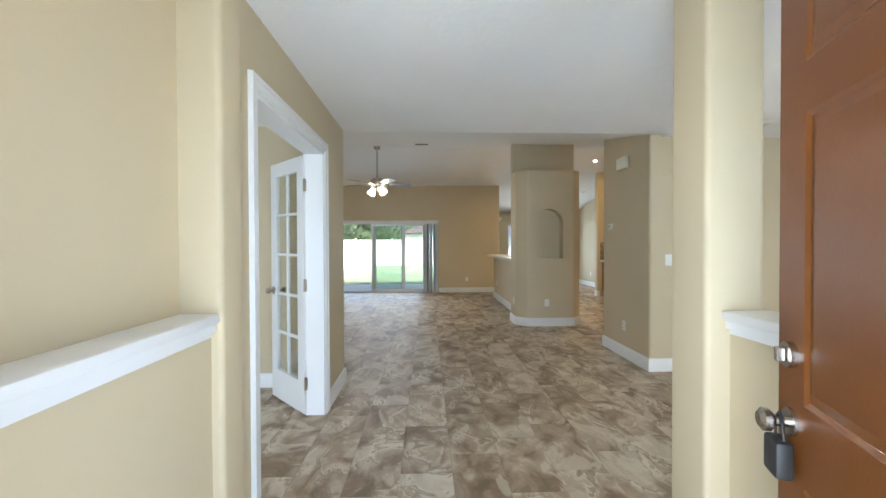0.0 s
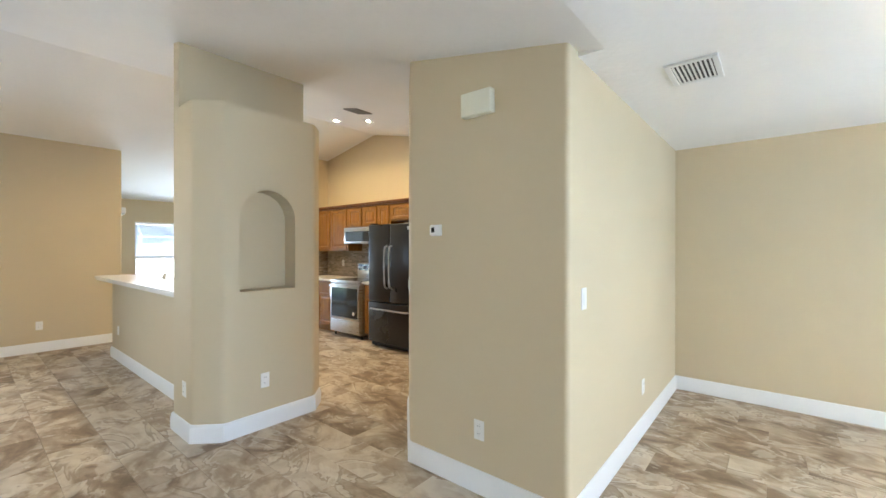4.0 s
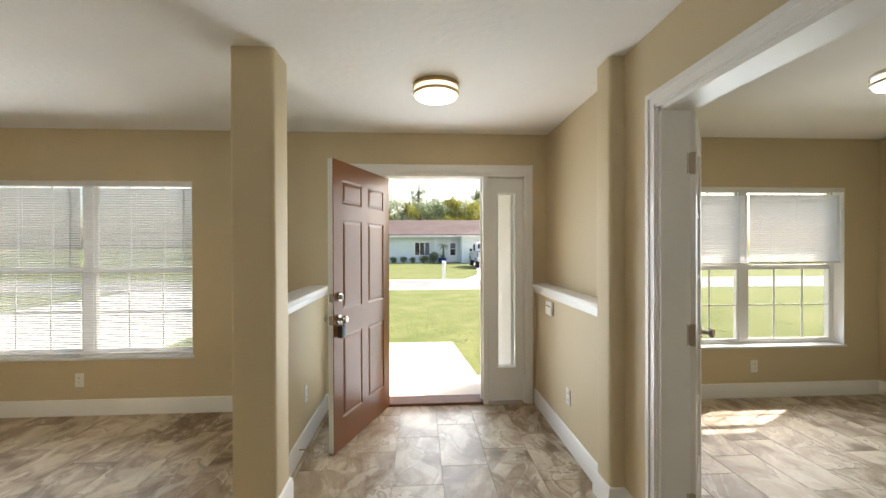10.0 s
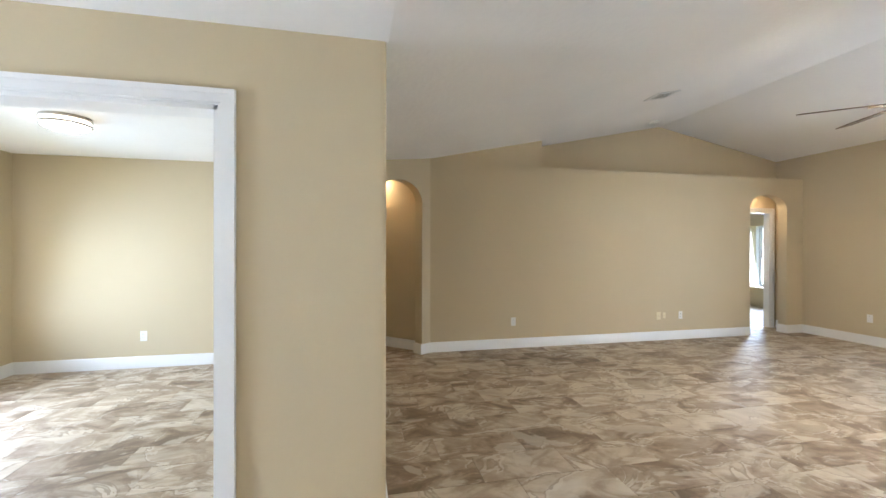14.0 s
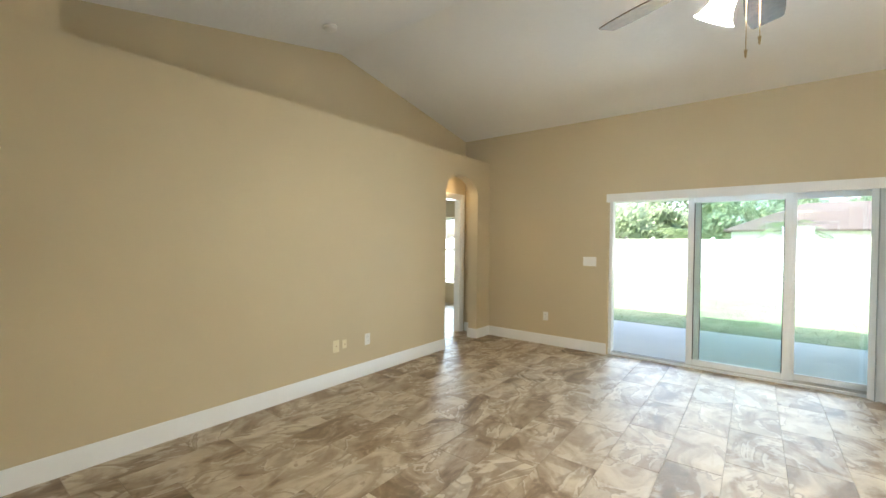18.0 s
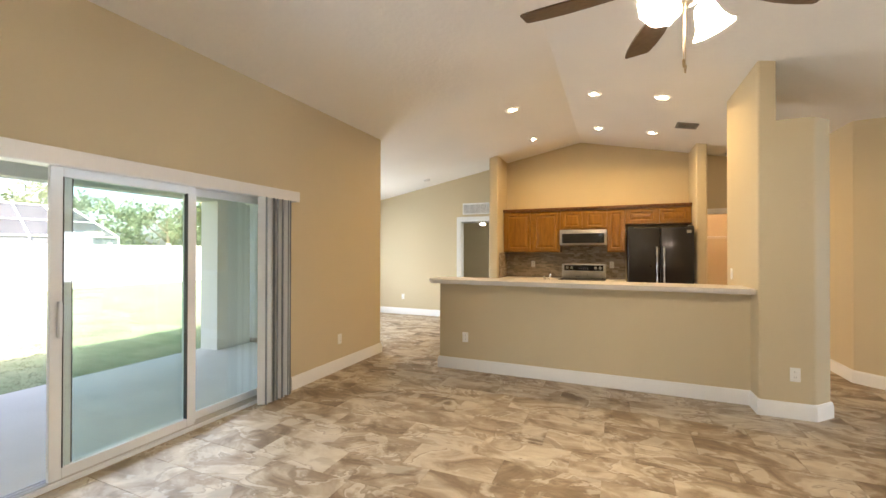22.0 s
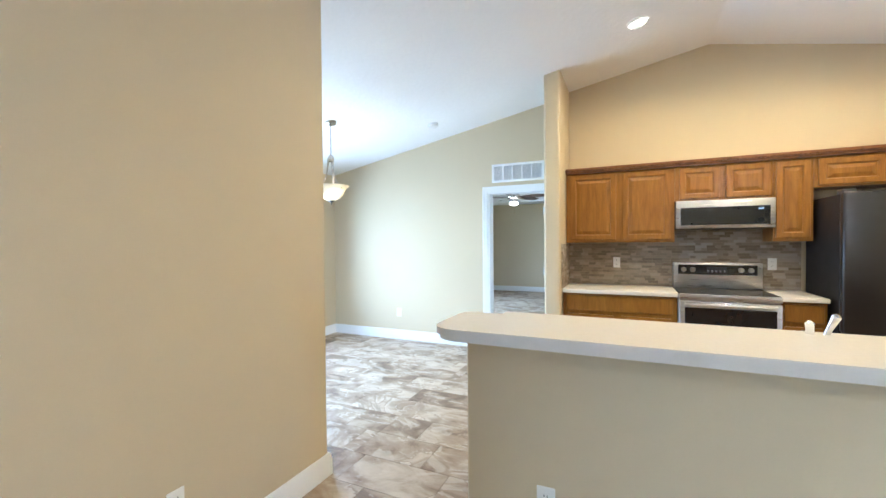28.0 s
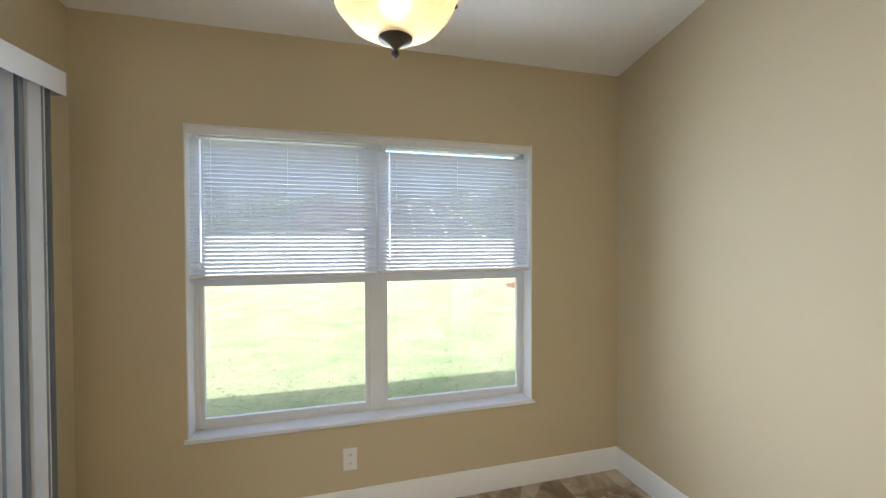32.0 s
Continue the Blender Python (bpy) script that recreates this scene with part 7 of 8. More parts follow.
bm = bmesh.new(); cyl(bm, (-0.004, 0, 0), (-0.02, 0, 0), 0.032, seg=16); part("socket", bm, BLACK, dp)
dv = thing("dryer_vent", (7.2, 4.83, 0.44), "dark round dryer vent collar low on the laundry wall", "vent")
bm = bmesh.new(); cyl(bm, (0, 0, 0), (-0.012, 0, 0), 0.10, 0.095, 24); part("flange", bm, DARK, dv)
bm = bmesh.new(); cyl(bm, (-0.010, 0, 0), (-0.06, 0, 0), 0.055, seg=20); part("collar", bm, STEEL, dv, "short metal duct collar")

# ---- outside: ground, porch, lanai ----
GZ = -0.15
bm = bmesh.new()
vs = [bm.verts.new(p) for p in ((-900, -900, GZ), (900, -900, GZ), (900, 900, GZ), (-900, 900, GZ))]
bm.faces.new(vs)
structure("ground", bm, GRASS, "mown green and straw lawn", "ground", False)
bm = bmesh.new(); box(bm, -30, 34, 12.951, 60, GZ - 0.1, GZ + 0.005)
structure("back_lawn", bm, GRASS_DRY, "pale dry mown back lawn", "lawn", False)
bm = bmesh.new(); prism(bm, [(-0.62, -0.861), (-0.62, -1.55), (0.02, -1.62), (2.9, -1.62), (2.9, -0.861)], -0.4, -0.045)
structure("porch_slab", bm, CONCRETE, "pale concrete porch slab", "porch", False)
bm = bmesh.new(); prism(bm, [(0.02, -1.625), (0.17, -3.30), (4.7, -3.30), (4.7, -1.9), (2.9, -1.625)], -0.4, -0.055)
structure("walkway", bm, CONCRETE, "pale concrete walkway to the drive", "path", False)
bm = bmesh.new(); prism(bm, [(4.71, -0.87), (4.71, -11.81), (10.4, -11.81), (10.4, -0.87)], -0.4, -0.075)
structure("driveway", bm, CONCRETE, "pale concrete driveway", "driveway", False)
bm = bmesh.new(); box(bm, -300, 300, -16.0, -12.0, -0.4, -0.135)
structure("road", bm, ASPHALT, "grey asphalt street", "road", False)
for y in (-11.92, -16.08):
    bm = bmesh.new(); box(bm, -300, 300, y - 0.10, y + 0.10, -0.4, -0.115, 0.02)
    structure("kerb", bm, CONCRETE, "low concrete street edge", "kerb", False)
bm = bmesh.new(); prism(bm, [(-1.5, -16.19), (-2.4, -18.5), (-3.1, -23.0), (-3.9, -30.0), (-4.1, -36.4), (-9.7, -36.4), (-9.7, -18.5), (-10.6, -16.19)], -0.4, -0.10)
structure("neighbour_driveway", bm, CONCRETE, "pale concrete driveway across the street", "driveway", False)
bm = bmesh.new(); box(bm, -0.62, -0.19, -1.52, -0.861, -0.1, 2.62)
structure("porch_wall", bm, STUCCO, "white stucco porch side wall", "wall", False)
bm = bmesh.new(); box(bm, -0.62, 3.2, -1.6, -0.861, 2.50, 2.56)
structure("porch_soffit", bm, STUCCO, "white stucco porch soffit", "soffit", False)
for a, b, c, d, z0, z1 in ((-4.05, -0.63, -0.885, -0.861, -0.2, 0.45), (-4.05, -0.63, -0.885, -0.861, 1.99, 2.62), (1.38, 5.7, -0.885, -0.861, -0.2, 0.455), (1.38, 5.7, -0.885, -0.861, 2.01, 2.62)):
    bm = bmesh.new(); box(bm, a, b, c, d, z0, z1)
    structure("stucco_cladding", bm, STUCCO, "white stucco outside face of the front wall", "wall", False)
# lanai behind the great room
bm = bmesh.new(); box(bm, -4.16, 2.20, 10.578, 12.95, -0.4, -0.02)
structure("lanai_slab", bm, CONCRETE, "pale concrete covered patio slab", "patio", False)
bm = bmesh.new(); box(bm, -4.16, 2.20, 10.578, 13.10, 2.50, 2.56)
structure("lanai_ceiling", bm, STUCCO, "white covered patio ceiling", "ceiling", False)
bm = bmesh.new(); box(bm, -4.16, 2.18, 12.72, 12.95, 2.12, 2.50)
structure("lanai_beam", bm, STUCCO, "white stucco patio beam", "beam", False)
bm = bmesh.new(); box(bm, 1.62, 2.18, 12.62, 12.96, -0.1, 2.12)
structure("lanai_pillar", bm, STUCCO, "white stucco patio pillar", "pillar", False)
wall("cladding_nook", (2.389, 10.579), (2.389, 13.11), -0.018, "white stucco outside face of the nook wall", ((10.90 - 10.579, 12.68 - 10.579, 0.0, 2.0),), top=lambda y: 2.48, base=-0.1, material=STUCCO)
wall("cladding_lanai", (2.18, 10.578), (-4.16, 10.578), 0.016, "white stucco outside face of the patio wall", ((2.18 - 0.69, 2.18 + 1.99, 0.0, 1.95),), top=lambda y: 2.48, base=-0.1, material=STUCCO)

# white vinyl privacy fence
FY = 27.0


bm = bmesh.new(); box(bm, -0.0825, 0.0825, -0.012, 0.012, 0.10, 1.72); picket_me = finish(bm, "board", FENCE, False)
bm = bmesh.new(); box(bm, -1.2, 1.2, -0.022, 0.022, 0.03, 0.15, 0.004); rail_lo = finish(bm, "fence_rail", FENCE, False)
bm = bmesh.new(); box(bm, -1.2, 1.2, -0.022, 0.022, 1.70, 1.80, 0.004); rail_hi = finish(bm, "fence_rail", FENCE, False)
bm = bmesh.new(); box(bm, -0.062, 0.062, -0.062, 0.062, -0.2, 1.86, 0.004); box(bm, -0.075, 0.075, -0.075, 0.075, 1.86, 1.89, 0.008); post_me = finish(bm, "fence_post", FENCE, False)
def fence_run(m, count):
    for k in range(count):
        t = thing("vinyl_fence", m @ Matrix.Translation((k * 2.44, 0, 0)), "white vinyl privacy fence panel along the back lawn", "fence", "white back yard fence")
        for nm, me, x in (*(("board", picket_me, 0.13 + 0.168 * j) for j in range(14)), ("rail", rail_lo, 1.22), ("rail", rail_hi, 1.22), ("post", post_me, 0.0)):
            ob = new(nm, me); ob.parent = t; ob.location = (x, 0, 0)
fence_run(Matrix.Translation((-24.0, FY, GZ)), 22)
fence_run(Matrix.Translation((29.6, FY, GZ)) @ Matrix.Rotation(radians(-90), 4, "Z"), 6)


# ---- plants ----
def leaf_cloud(bm, centre, radius, count, size, r, squash=0.8):
    c = Vector(centre)
    for _ in range(count):
        d = Vector((r.gauss(0, 1), r.gauss(0, 1), r.gauss(0, 1) * squash)).normalized() * radius * r.uniform(0.45, 1.0)
        p = c + d
        n = Vector((r.uniform(-1, 1), r.uniform(-1, 1), r.uniform(-0.3, 1))).normalized()
        u = n.orthogonal().normalized(); v = n.cross(u)
        s = size * r.uniform(0.6, 1.4)
        bm.faces.new([bm.verts.new(p + u * a * s + v * b * s) for a, b in ((-0.9, 0), (0, -0.45), (0.9, 0), (0, 0.45))])


def tree(name, place, height, spread, seed, label, material=LEAF, clumps=26, leaves=90, size=0.16, clear=0.3, shape="round"):
    r = random.Random(seed)
    t = thing(name, place, label, "tree", "garden trees")
    bm = bmesh.new()
    tips = []
    top = height * (0.62 if shape == "round" else 0.92)
    lean = Vector((r.uniform(-0.05, 0.05), r.uniform(-0.05, 0.05), 0))
    trunk = [Vector((0, 0, -0.1)) + lean * height * k / 5 + Vector((0, 0, top * k / 5)) for k in range(6)]
    base = 0.022 * height + 0.05
    tube(bm, trunk, [base * (1.25 if k == 0 else 1 - 0.14 * k) for k in range(6)], 9)
    n_limb = 9 if shape == "round" else 16
    for k in range(n_limb):
        f = clear + (0.95 - clear) * k / n_limb
        p0 = trunk[0].lerp(trunk[5], f)
        a = k * 2.4 + r.uniform(-0.4, 0.4)
        ln = spread * (1.0 - 0.45 * abs(f - 0.55)) if shape == "round" else spread * (1.05 - 0.8 * f)
        rise = 0.55 if shape == "round" else 0.12
        p1 = p0 + Vector((math.cos(a) * ln * 0.5, math.sin(a) * ln * 0.5, ln * rise * 0.7))
        p2 = p0 + Vector((math.cos(a) * ln, math.sin(a) * ln, ln * rise))
        tube(bm, [p0, p1, p2], [base * 0.38, base * 0.24, base * 0.08], 6)
        tips += [p1.lerp(p2, 0.4), p2]
    part("trunk", bm, BARK, t, "brown bark trunk and limbs")
    bm = bmesh.new()
    for k in range(clumps):
        c = r.choice(tips) + Vector((r.uniform(-1, 1), r.uniform(-1, 1), r.uniform(-0.4, 0.8))) * spread * 0.28
        leaf_cloud(bm, c, spread * r.uniform(0.16, 0.34), leaves, size, r)
    part("crown", bm, material, t, "small green leaves in uneven clumps", False)
    return t


def palm(place, height, seed, fronds=16, length=1.6):
    r = random.Random(seed)
    t = thing("palm_tree", place, "small palm with arching green fronds", "palm", "garden palms")
    bm = bmesh.new(); tube(bm, [(0, 0, -0.1), (0.05, 0, height * 0.5), (0.02, 0.03, height)], [0.14, 0.11, 0.10], 9)
    part("trunk", bm, BARK, t, "ringed brown trunk")
    for k in range(fronds):
        a = k * 2.4; el = r.uniform(0.15, 1.1)
        bm = bmesh.new()
        d = Vector((math.cos(a), math.sin(a), 0))
        side = Vector((-d.y, d.x, 0))
        spine = [Vector((0, 0, height)) + d * length * u * math.cos(el * (1 - 0.5 * u)) + Vector((0, 0, length * (math.sin(el) * u - 0.75 * u * u))) for u in (i / 8 for i in range(9))]
        for i, (p, q) in enumerate(zip(spine, spine[1:])):
            w = length * 0.30 * math.sin(math.pi * (i + 1.2) / 10)
            for s in (1, -1):
                for j in range(2):
                    b0 = p.lerp(q, j / 2); b1 = p.lerp(q, j / 2 + 0.3)
                    tip = b1 + side * s * w + d * w * 0.5 + Vector((0, 0, -w * 0.35))
                    bm.faces.new([bm.verts.new(v) for v in (b0, b1, tip)])
        part("frond", bm, LEAF, t, "", False)
    return t


def shrub(place, r_, seed, material, label):
    t = thing("shrub", place, label, "shrub", "front garden shrubs")
    r = random.Random(seed)
    bm = bmesh.new()
    for k in range(7):
        a = k * 2.4
        tube(bm, [(0, 0, -0.05), (math.cos(a) * r_ * 0.4, math.sin(a) * r_ * 0.4, r_ * 0.6), (math.cos(a) * r_ * 0.7, math.sin(a) * r_ * 0.7, r_ * 1.1)], [0.02, 0.015, 0.006], 5)
    part("stems", bm, BARK, t)
    bm = bmesh.new()
    for k in range(9):
        leaf_cloud(bm, (r.uniform(-0.5, 0.5) * r_, r.uniform(-0.5, 0.5) * r_, r_ * r.uniform(0.5, 1.2)), r_ * 0.6, 70, r_ * 0.11, r)
    part("leaves", bm, material, t, "", False)


tree("shade_tree", (11.6, 23.6, GZ), 5.2, 2.1, 5, "young shade tree in a mulch ring on the back lawn", LEAF, 30, 90, 0.11, 0.38)
bm = bmesh.new(); lathe(bm, [(1.9, GZ - 0.02), (1.8, GZ + 0.02), (0.9, GZ + 0.06), (0.0, GZ + 0.08)], 28, (11.6, 23.6, 0))
tagged(part("mulch_ring", bm, MULCH), "reddish bark mulch ring round the tree", "mulch", "", "stuff")
palm((-3.3, 30.0, GZ), 2.0, 1, 18, 2.0)
palm((-5.2, 31.0, GZ), 1.4, 2, 14, 1.9)
palm((1.0, 33.0, GZ), 2.4, 3, 14, 1.8)
palm((17.5, 31.0, GZ), 2.6, 4, 16, 2.0)
for k, (x, y, h, s) in enumerate(((-30, 62, 8, 5), (-22, 66, 9, 5), (-15, 64, 8, 5), (-8, 68, 9, 5.2), (-1, 64, 8, 5), (6, 70, 9, 5), (14, 68, 9, 5), (22, 62, 9, 5), (30, 58, 9, 5), (38, 60, 9, 5), (-12, 44, 5, 3.2), (-5.5, 47, 5, 3.0))):
    tree("yard_tree", (x, y, GZ), h, s, 20 + k, "leafy tree beyond the back fence", LEAF_HAZY if k % 3 else LEAF, 60, 60, 0.26, 0.08)

# house and pool cage behind the fence
def hip_roof(bm, x0, x1, y0, y1, z0, z1, over=0.5):
    a = [(x0 - over, y0 - over), (x1 + over, y0 - over), (x1 + over, y1 + over), (x0 - over, y1 + over)]
    run = (y1 - y0) / 2 + over
    ym = (y0 + y1) / 2
    lo = [bm.verts.new((x, y, z0)) for x, y in a]
    up = [bm.verts.new((x, y, z0 + 0.12)) for x, y in a]
    r0, r1 = bm.verts.new((x0 - over + run, ym, z1)), bm.verts.new((x1 + over - run, ym, z1))
    bm.faces.new(lo[::-1])
    for i in range(4):
        j = (i + 1) % 4
        bm.faces.new((lo[i], lo[j], up[j], up[i]))
    bm.faces.new((up[0], up[1], r1, r0)); bm.faces.new((up[1], up[2], r1)); bm.faces.new((up[2], up[3], r0, r1)); bm.faces.new((up[3], up[0], r0))

hb = thing("neighbour_house", (6.0, 47.0, GZ), "low stucco house with a shingle roof beyond the fence", "house")
boxpart("wall", STUCCO, hb, -8, 9, -4, 5, 0, 2.7)
bm = bmesh.new(); hip_roof(bm, -8, 9, -4, 5, 2.6, 4.9); part("roof", bm, SHINGLE, hb, "grey-brown shingle hip roof", False)
for x in (-5, -1.5, 6):
    w_ = boxpart("window", VINYL, hb, x - 0.75, x + 0.75, -4.06, -3.98, 0.9, 2.1)
    boxpart("pane", BLACK_GLASS, w_, x - 0.66, x + 0.66, -4.07, -4.055, 0.98, 2.02)
cage = thing("pool_cage", (9.2, 40.0, GZ), "white framed screen pool enclosure beyond the fence", "pool enclosure")
def beam(a, b, r=0.05):
    bm = bmesh.new(); cyl(bm, a, b, r, seg=4); part("beam", bm, FENCE, cage, "", False)
xs_ = [-4.4, -2.2, 0, 2.2, 4.4]
for x in xs_:
    beam((x, -2.6, 0), (x, -2.6, 2.4)); beam((x, -2.6, 2.4), (x * 0.62, -0.6, 4.3))
    beam((x * 0.62, -0.6, 4.3), (x * 0.62, 2.6, 4.3))
beam((-4.4, -2.6, 2.4), (4.4, -2.6, 2.4)); beam((-4.4 * 0.62, -0.6, 4.3), (4.4 * 0.62, -0.6, 4.3)); beam((-3.6, -1.6, 3.35), (3.6, -1.6, 3.35), 0.035)
for a, b in zip(xs_, xs_[1:]):
    bm = bmesh.new()
    bm.faces.new([bm.verts.new(p) for p in ((a, -2.55, 2.42), (b, -2.55, 2.42), (b * 0.62, -0.55, 4.28), (a * 0.62, -0.55, 4.28))])
    bmesh.ops.solidify(bm, geom=bm.faces[:], thickness=0.02)
    part("screen_panel", bm, CAGE_DARK, cage, "grey-blue insect screen", False)
    bm = bmesh.new(); box(bm, a + 0.03, b - 0.03, -2.56, -2.55, 0.1, 2.38)
    part("screen_panel", bm, CAGE_DARK, cage, "grey-blue insect screen", False)

# house across the street
hf = thing("street_house", (-2.0, -42.0, GZ), "mint-white single-storey house with a brown shingle roof", "house")
boxpart("wall", MINT, hf, -1.5, 12.5, -4.0, 4.3, 0, 2.75)
bm = bmesh.new()
box(bm, -2.4, -1.5, -4.0, 6.0, 0, 2.75); box(bm, -8.9, -7.75, -4.0, 6.0, 0, 2.75); box(bm, -7.75, -2.4, 5.75, 6.0, 2.16, 2.75); box(bm, -7.75, -2.4, -4.0, -3.8, 0, 2.75); box(bm, -7.75, -2.4, -3.8, 5.75, 2.60, 2.75)
part("garage_wall", bm, MINT, hf, "", False)
bm = bmesh.new(); hip_roof(bm, -8.9, 12.5, -4.0, 4.4, 2.70, 4.55, 0.7); part("roof", bm, SHINGLE, hf, "purple-brown shingle hip roof", False)
bm = bmesh.new(); hip_roof(bm, -8.9, -1.5, -2.6, 6.0, 2.66, 3.75, 0.6); part("garage_roof", bm, SHINGLE, hf, "purple-brown shingle hip roof", False)
boxpart("fascia", FENCE, hf, -1.0, 13.2, 5.10, 5.16, 2.56, 2.74)
boxpart("fascia", FENCE, hf, -9.5, -0.9, 6.56, 6.62, 2.54, 2.70)
boxpart("soffit", FENCE, hf, -0.9, 13.1, 4.3, 5.1, 2.60, 2.66)
w_ = boxpart("window", VINYL, hf, 1.55, 3.15, 4.28, 4.36, 0.70, 2.10, 0.01)
for k in range(3):
    boxpart("pane", BLACK_GLASS if k else CAGE_DARK, w_, 1.62 + k * 0.50, 2.06 + k * 0.50, 4.355, 4.37, 0.78, 2.02)
w_ = boxpart("window", VINYL, hf, 7.0, 9.2, 4.28, 4.36, 0.85, 2.20, 0.01)
for k in range(2):
    boxpart("pane", BLACK_GLASS, w_, 7.08 + k * 1.06, 8.06 + k * 1.06, 4.355, 4.37, 0.93, 2.12)
dr = boxpart("door", VINYL, hf, -1.2, -0.30, 4.28, 4.36, 0.05, 2.15, 0.01)
boxpart("pane", BLACK_GLASS, dr, -1.0, -0.5, 4.355, 4.37, 0.75, 1.35)
boxpart("pane", CAGE_DARK, dr, -1.0, -0.5, 4.355, 4.37, 1.42, 1.95)
gd = boxpart("garage_door", FENCE, hf, -7.75, -2.4, 5.62, 5.70, 0.80, 2.16, 0, "white sectional garage door standing part open")
for k in range(3):
    for j in range(6):
        boxpart("panel", FENCE, gd, -7.63 + j * 0.88, -6.85 + j * 0.88, 5.695, 5.715, 0.88 + k * 0.43, 1.22 + k * 0.43, 0.008)
for x in (1.0,):
    boxpart("porch_post", FENCE, hf, x - 0.09, x + 0.09, 4.9, 5.08, 0, 2.62)
shrub((0.25, -36.6, GZ), 0.50, 1, LEAF_Y, "yellow-green leafy shrub before the house")
shrub((-0.75, -36.2, GZ), 0.70, 2, LEAF, "dark green leafy shrub before the house")
shrub((1.3, -36.6, GZ), 0.38, 3, LEAF, "low green shrub under the window")
shrub((2.2, -36.6, GZ), 0.42, 4, LEAF, "low green shrub under the window")
shrub((3.2, -36.7, GZ), 0.40, 5, LEAF, "low green shrub under the window")
shrub((4.3, -36.7, GZ), 0.45, 6, LEAF, "low green shrub under the window")
palm((-1.75, -36.2, GZ), 1.75, 9, 14, 0.7)
pt = thing("flower_pot", (-1.55, -35.4, GZ), "blue glazed flower pot by the path", "flower pot")
bm = bmesh.new(); lathe(bm, [(0.26, 0.0), (0.36, 0.25), (0.40, 0.5), (0.43, 0.54), (0.36, 0.54), (0.33, 0.48), (0.0, 0.46)], 20); part("pot", bm, BLUE_POT, pt)
bm = bmesh.new(); leaf_cloud(bm, (0, 0, 0.7), 0.28, 120, 0.07, random.Random(2)); part("plant", bm, LEAF, pt, "", False)
bn = thing("refuse_bin", (-4.62, -35.5, GZ), "black wheeled refuse bin by the garage", "bin")
boxpart("body", BLACK, bn, -0.30, 0.30, -0.30, 0.30, 0.08, 0.98, 0.03); boxpart("lid", BLACK, bn, -0.32, 0.32, -0.33, 0.33, 0.98, 1.06, 0.02)
for s in (-0.28, 0.28):
    bm = bmesh.new(); cyl(bm, (s - 0.03, -0.26, 0.10), (s + 0.03, -0.26, 0.10), 0.10, seg=14); part("wheel", bm, RUBBER, bn)
mb = thing("mailbox_post", (-0.52, -16.5, GZ), "white mailbox post on the verge", "mailbox")
boxpart("post", FENCE, mb, -0.07, 0.07, -0.07, 0.07, -0.1, 0.80, 0.006); boxpart("mailbox", FENCE, mb, -0.085, 0.085, -0.20, 0.24, 0.70, 0.90, 0.03, seg=3)

# pickup truck on the drive
tk = thing("pickup_truck", Matrix.Translation((-4.50, -28.4, -0.10)) @ Matrix.Rotation(radians(-91), 4, "Z"), "white pickup truck parked on the driveway", "truck")
bm = bmesh.new()
prism(bm, [(-2.75, 0.46), (2.65, 0.46), (2.78, 0.62), (2.74, 0.98), (2.6, 1.07), (1.25, 1.14), (-0.75, 1.16), (-2.72, 1.16), (-2.80, 1.02)], -0.96, 0.96)
bmesh.ops.rotate(bm, verts=bm.verts, matrix=Matrix.Rotation(radians(90), 3, "X"))
bmesh.ops.bevel(bm, geom=bm.edges[:], offset=0.05, segments=2, affect="EDGES")
body = part("body", bm, TRUCK_WHITE, tk)
bm = bmesh.new()
prism(bm, [(-0.75, 1.14), (1.30, 1.12), (0.62, 1.80), (0.40, 1.87), (-0.52, 1.86), (-0.66, 1.78)], -0.84, 0.84)
bmesh.ops.rotate(bm, verts=bm.verts, matrix=Matrix.Rotation(radians(90), 3, "X"))
bmesh.ops.bevel(bm, geom=bm.edges[:], offset=0.06, segments=2, affect="EDGES")
part("cab", bm, TRUCK_WHITE, tk)
boxpart("rear_window", BLACK_GLASS, tk, -0.735, -0.68, -0.64, 0.64, 1.40, 1.74)
boxpart("bed_rim", BLACK, tk, -2.70, -0.80, -0.86, 0.86, 1.155, 1.20, 0.01, "black bed rim")
boxpart("tailgate_emblem", BLACK, tk, -2.838, -2.828, -0.09, 0.09, 0.94, 1.00)
for s in (-1, 1):
    for a, b in ((-0.50, 0.12), (0.20, 0.86)):
        boxpart("side_window", BLACK_GLASS, tk, a, b, s * 0.835 - 0.02, s * 0.835 + 0.02, 1.24, 1.68, 0.01)
    boxpart("tail_light", DOOR_RED, tk, -2.81, -2.74, s * 0.92 - 0.035, s * 0.92 + 0.035, 0.82, 1.10, 0.01, "red tail light")
    boxpart("mirror", BLACK, tk, 0.82, 0.92, s * 1.02 - 0.10, s * 1.02 + 0.10, 1.16, 1.38, 0.02)
    for x in (-1.72, 1.78):
        bm = bmesh.new(); cyl(bm, (x, s * 0.72, 0.38), (x, s * 0.98, 0.38), 0.38, seg=24); wh = part("wheel", bm, RUBBER, tk, "black tyre")
        bm = bmesh.new(); cyl(bm, (x, s * 0.975, 0.38), (x, s * 0.99, 0.38), 0.23, seg=18); part("rim", bm, STEEL, wh, "alloy rim")
boxpart("rear_bumper", STEEL, tk, -2.92, -2.76, -0.94, 0.94, 0.50, 0.68, 0.02)
boxpart("tailgate", TRUCK_WHITE, tk, -2.83, -2.79, -0.80, 0.80, 0.70, 1.12, 0.01)
boxpart("licence_plate", PLATE, tk, -2.935, -2.92, -0.16, 0.16, 0.52, 0.66)

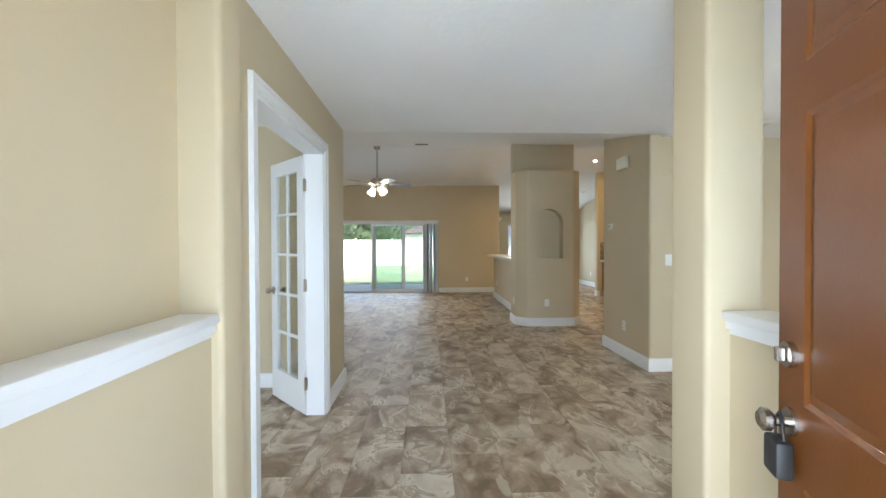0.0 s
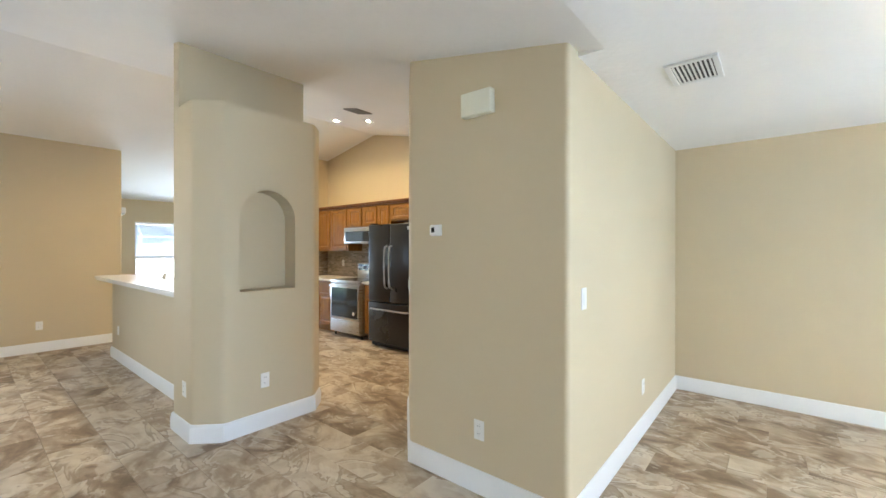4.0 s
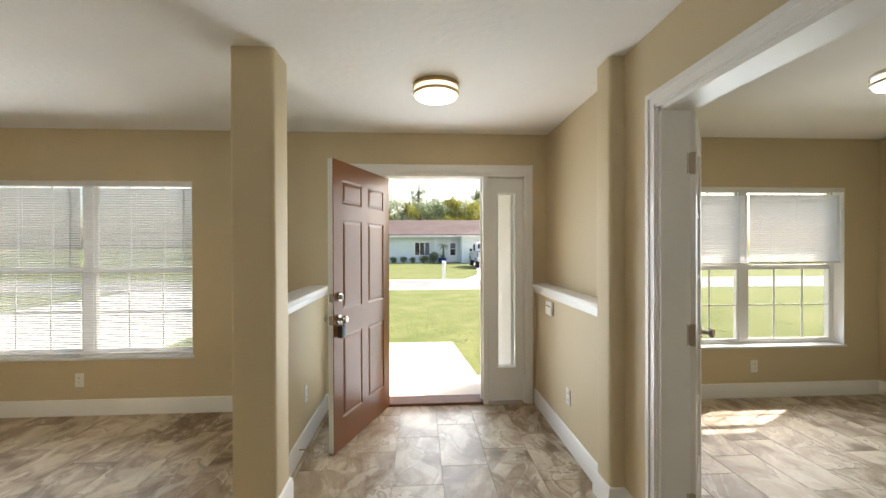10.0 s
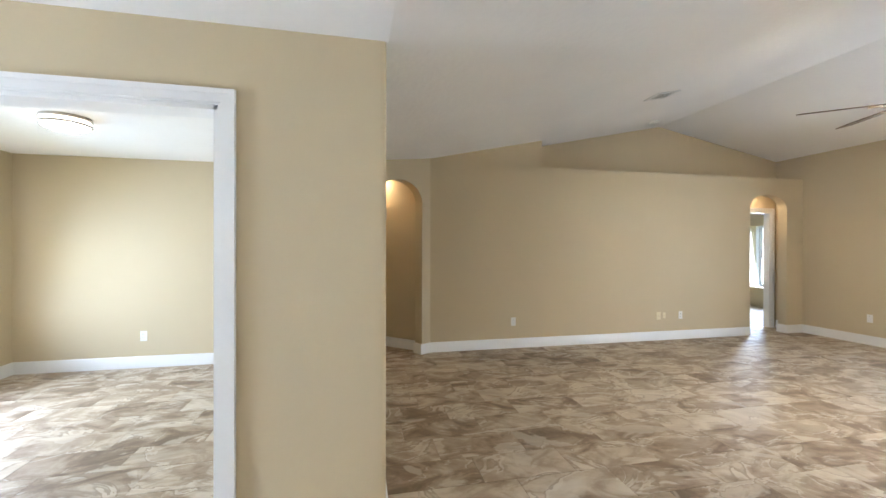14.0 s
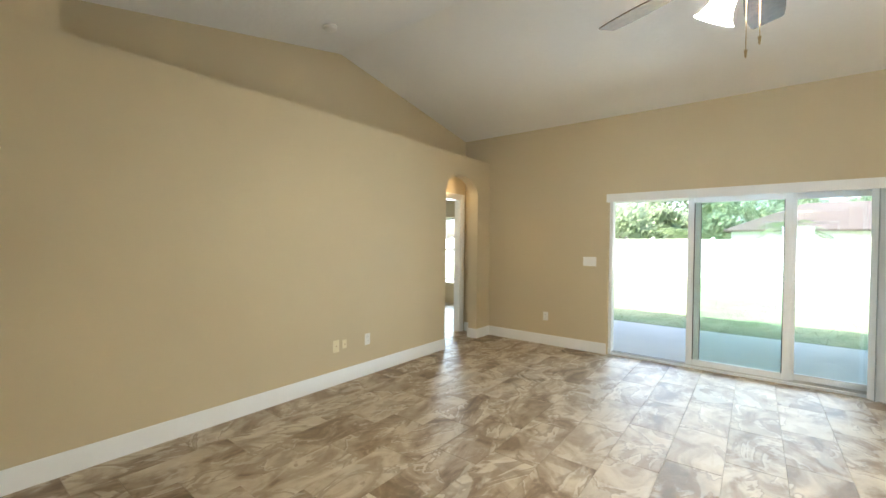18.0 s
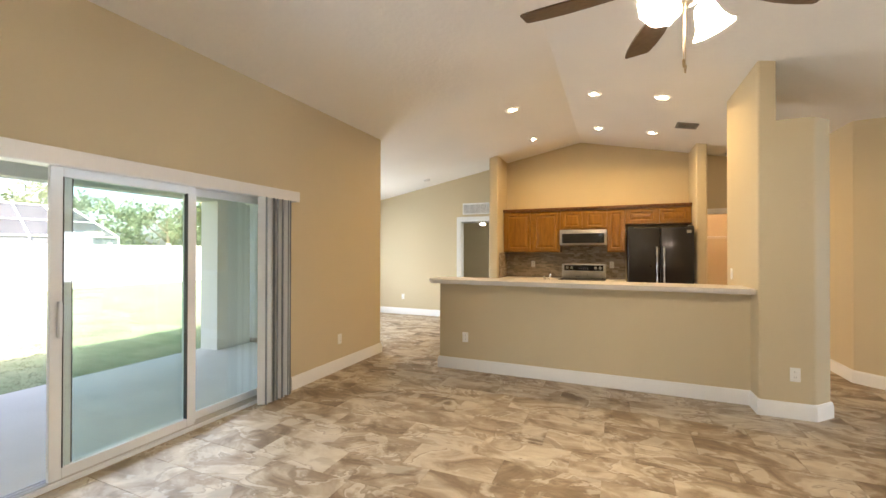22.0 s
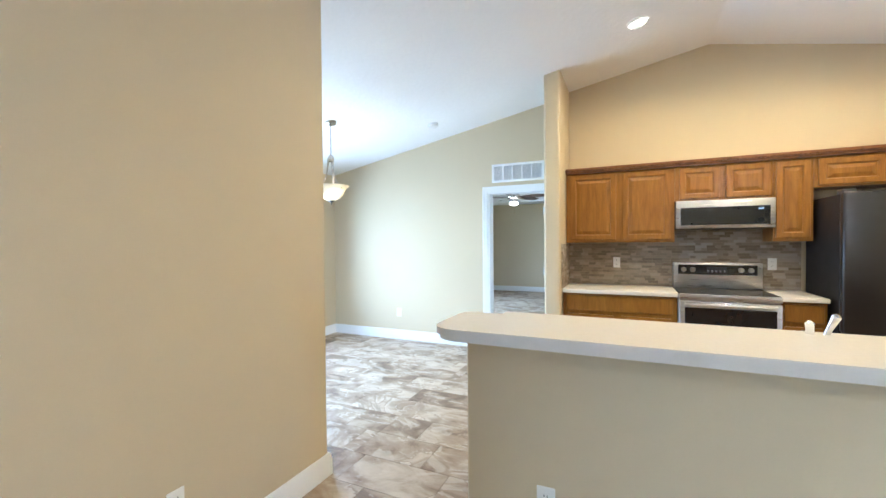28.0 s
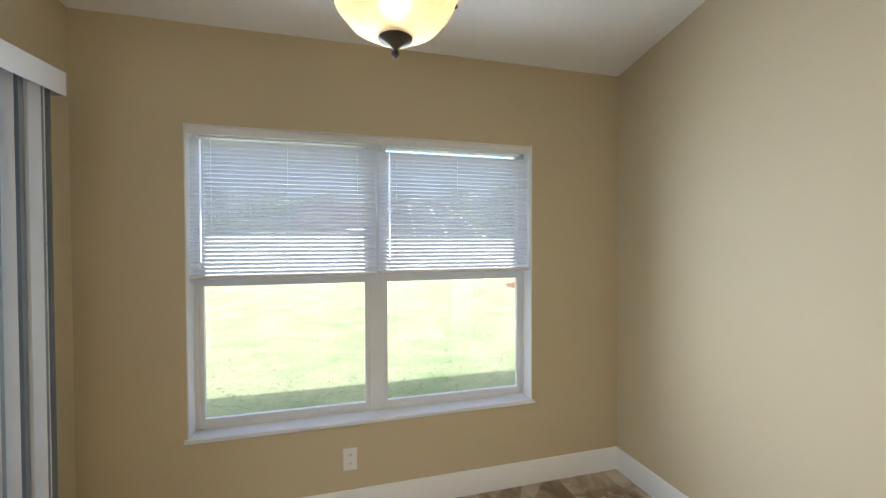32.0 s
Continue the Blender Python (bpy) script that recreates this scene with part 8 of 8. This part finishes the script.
# trees beyond the street
ROUND_TREES = ((24, -60, 10.5), (18, -58, 10.0), (12.5, -60, 9.4), (8, -58, 9.0), (4, -60, 8.8), (0.5, -58, 8.4), (-3, -60, 8.8), (-6.5, -57, 8.2), (-10, -60, 7.8), (-13.5, -58, 6.6), (-19, -62, 6.4), (-23, -60, 7.2), (-29, -60, 9.0))
for k, (x, y, h) in enumerate(ROUND_TREES):
    tree("street_tree", (x, y, GZ), h * 1.28, 4.3, 60 + k, "leafy tree behind the house across the street", LEAF_Y if k in (4, 7) else LEAF_HAZY, 64, 100, 0.19, 0.10)
for k, (x, y, h) in enumerate(((1.0, -68, 11.6), (-8.5, -64, 10.4), (-10.8, -63, 10.8), (-13.2, -63, 11.6), (-15.6, -65, 10.4), (20, -66, 11.0))):
    tree("pine_tree", (x, y, GZ), h * 1.2, 2.1, 90 + k, "tall pine behind the house across the street", LEAF_HAZY, 46, 80, 0.15, 0.35, "pine")
palm((-4.3, -47.5, GZ), 4.6, 12, 18, 1.3)

# grass blades on the near lawns
rg2 = random.Random(11)
bm = bmesh.new()
def tufts(count, x0, x1, y0, y1, tall=1.0):
    for _ in range(count):
        x, y = rg2.uniform(x0, x1), y0 + (y1 - y0) * rg2.betavariate(1.0, 2.2)
        for _k in range(3):
            a = rg2.uniform(0, 6.28); h = rg2.uniform(0.012, 0.024) * tall; w = 0.004
            dx, dy = math.cos(a), math.sin(a)
            ox, oy = x + rg2.uniform(-0.03, 0.03), y + rg2.uniform(-0.03, 0.03)
            bm.faces.new([bm.verts.new(p) for p in ((ox - dy * w, oy + dx * w, GZ), (ox + dy * w, oy - dx * w, GZ), (ox + dx * h * 0.6, oy + dy * h * 0.6, GZ + h))])
tufts(44000, -4.0, 12.0, 13.3, 26.0)
tagged(part("lawn_grass", bm, BLADES, None, "", False), "short pale green lawn grass blades", "grass", "", "stuff")
bm = bmesh.new()
tufts(12000, -7.0, 3.0, -1.7, -13.0, 0.5)
tagged(part("front_grass", bm, BLADES_GREEN, None, "", False), "short green lawn grass blades", "grass", "", "stuff")

# ---- floor tiles ----
def clip(poly, rect):
    return max(poly[0], rect[0]), min(poly[1], rect[1]), max(poly[2], rect[2]), min(poly[3], rect[3])

TW, TL, GAP = 0.305, 0.61, 0.0010
zones = [(-4.16, 5.55, -0.66, 10.40), (2.22, 5.55, 10.40, 13.0), (-7.9, -4.16, 7.6, 12.75), (5.55, 11.7, 8.79, 13.0), (5.55, 7.2, 4.7, 6.9), (-4.7, -4.16, 2.9, 4.2)]
shared = {}
near, rest = [], bmesh.new()
floor = bpy.data.objects["floor"]
def tile_mesh(w, h):
    key = (round(w, 3), round(h, 3))
    if key not in shared:
        bm = bmesh.new()
        tile_into(bm, -w / 2, w / 2, -h / 2, h / 2)
        shared[key] = finish(bm, "tile", MARBLE, False)
    return shared[key]
def tile_into(bm, x0, x1, y0, y1):
    e = 0.0009
    lo = [bm.verts.new(p) for p in ((x0, y0, -0.003), (x1, y0, -0.003), (x1, y1, -0.003), (x0, y1, -0.003))]
    hi = [bm.verts.new(p) for p in ((x0 + e, y0 + e, 0), (x1 - e, y0 + e, 0), (x1 - e, y1 - e, 0), (x0 + e, y1 - e, 0))]
    bm.faces.new(hi)
    for i in range(4):
        j = (i + 1) % 4
        bm.faces.new((lo[i], lo[j], hi[j], hi[i]))
first = -int((8.0 + 0.24) / TW) - 1
count = 0
for col in range(first, int((11.7 - 0.24) / TW) + 2):
    x0 = 0.24 + col * TW
    shift = (col % 3) * TL / 3 + 0.02
    for row in range(-3, 24):
        y0 = -0.9 + shift + row * TL
        for zone in zones:
            a, b, c, d = clip((x0 + GAP, x0 + TW - GAP, y0 + GAP, y0 + TL - GAP), zone)
            if b - a < 0.02 or d - c < 0.02:
                continue
            mx, my = (a + b) / 2, (c + d) / 2
            whole = b - a > TW - 0.01 and d - c > TL - 0.01
            walked = -1.9 < mx < 2.8 and 0.9 < my < 12.0 and whole
            if walked and count < 300:
                ob = new("tile", tile_mesh(TW - 2 * GAP, TL - 2 * GAP))
                ob.parent = floor
                ob.location = (mx, my, 0)
                count += 1
            else:
                tile_into(rest, a, b, c, d)
tagged(part("tiles", rest, MARBLE, floor, "glazed marble-look porcelain tiles", False), "", "", "", "stuff")
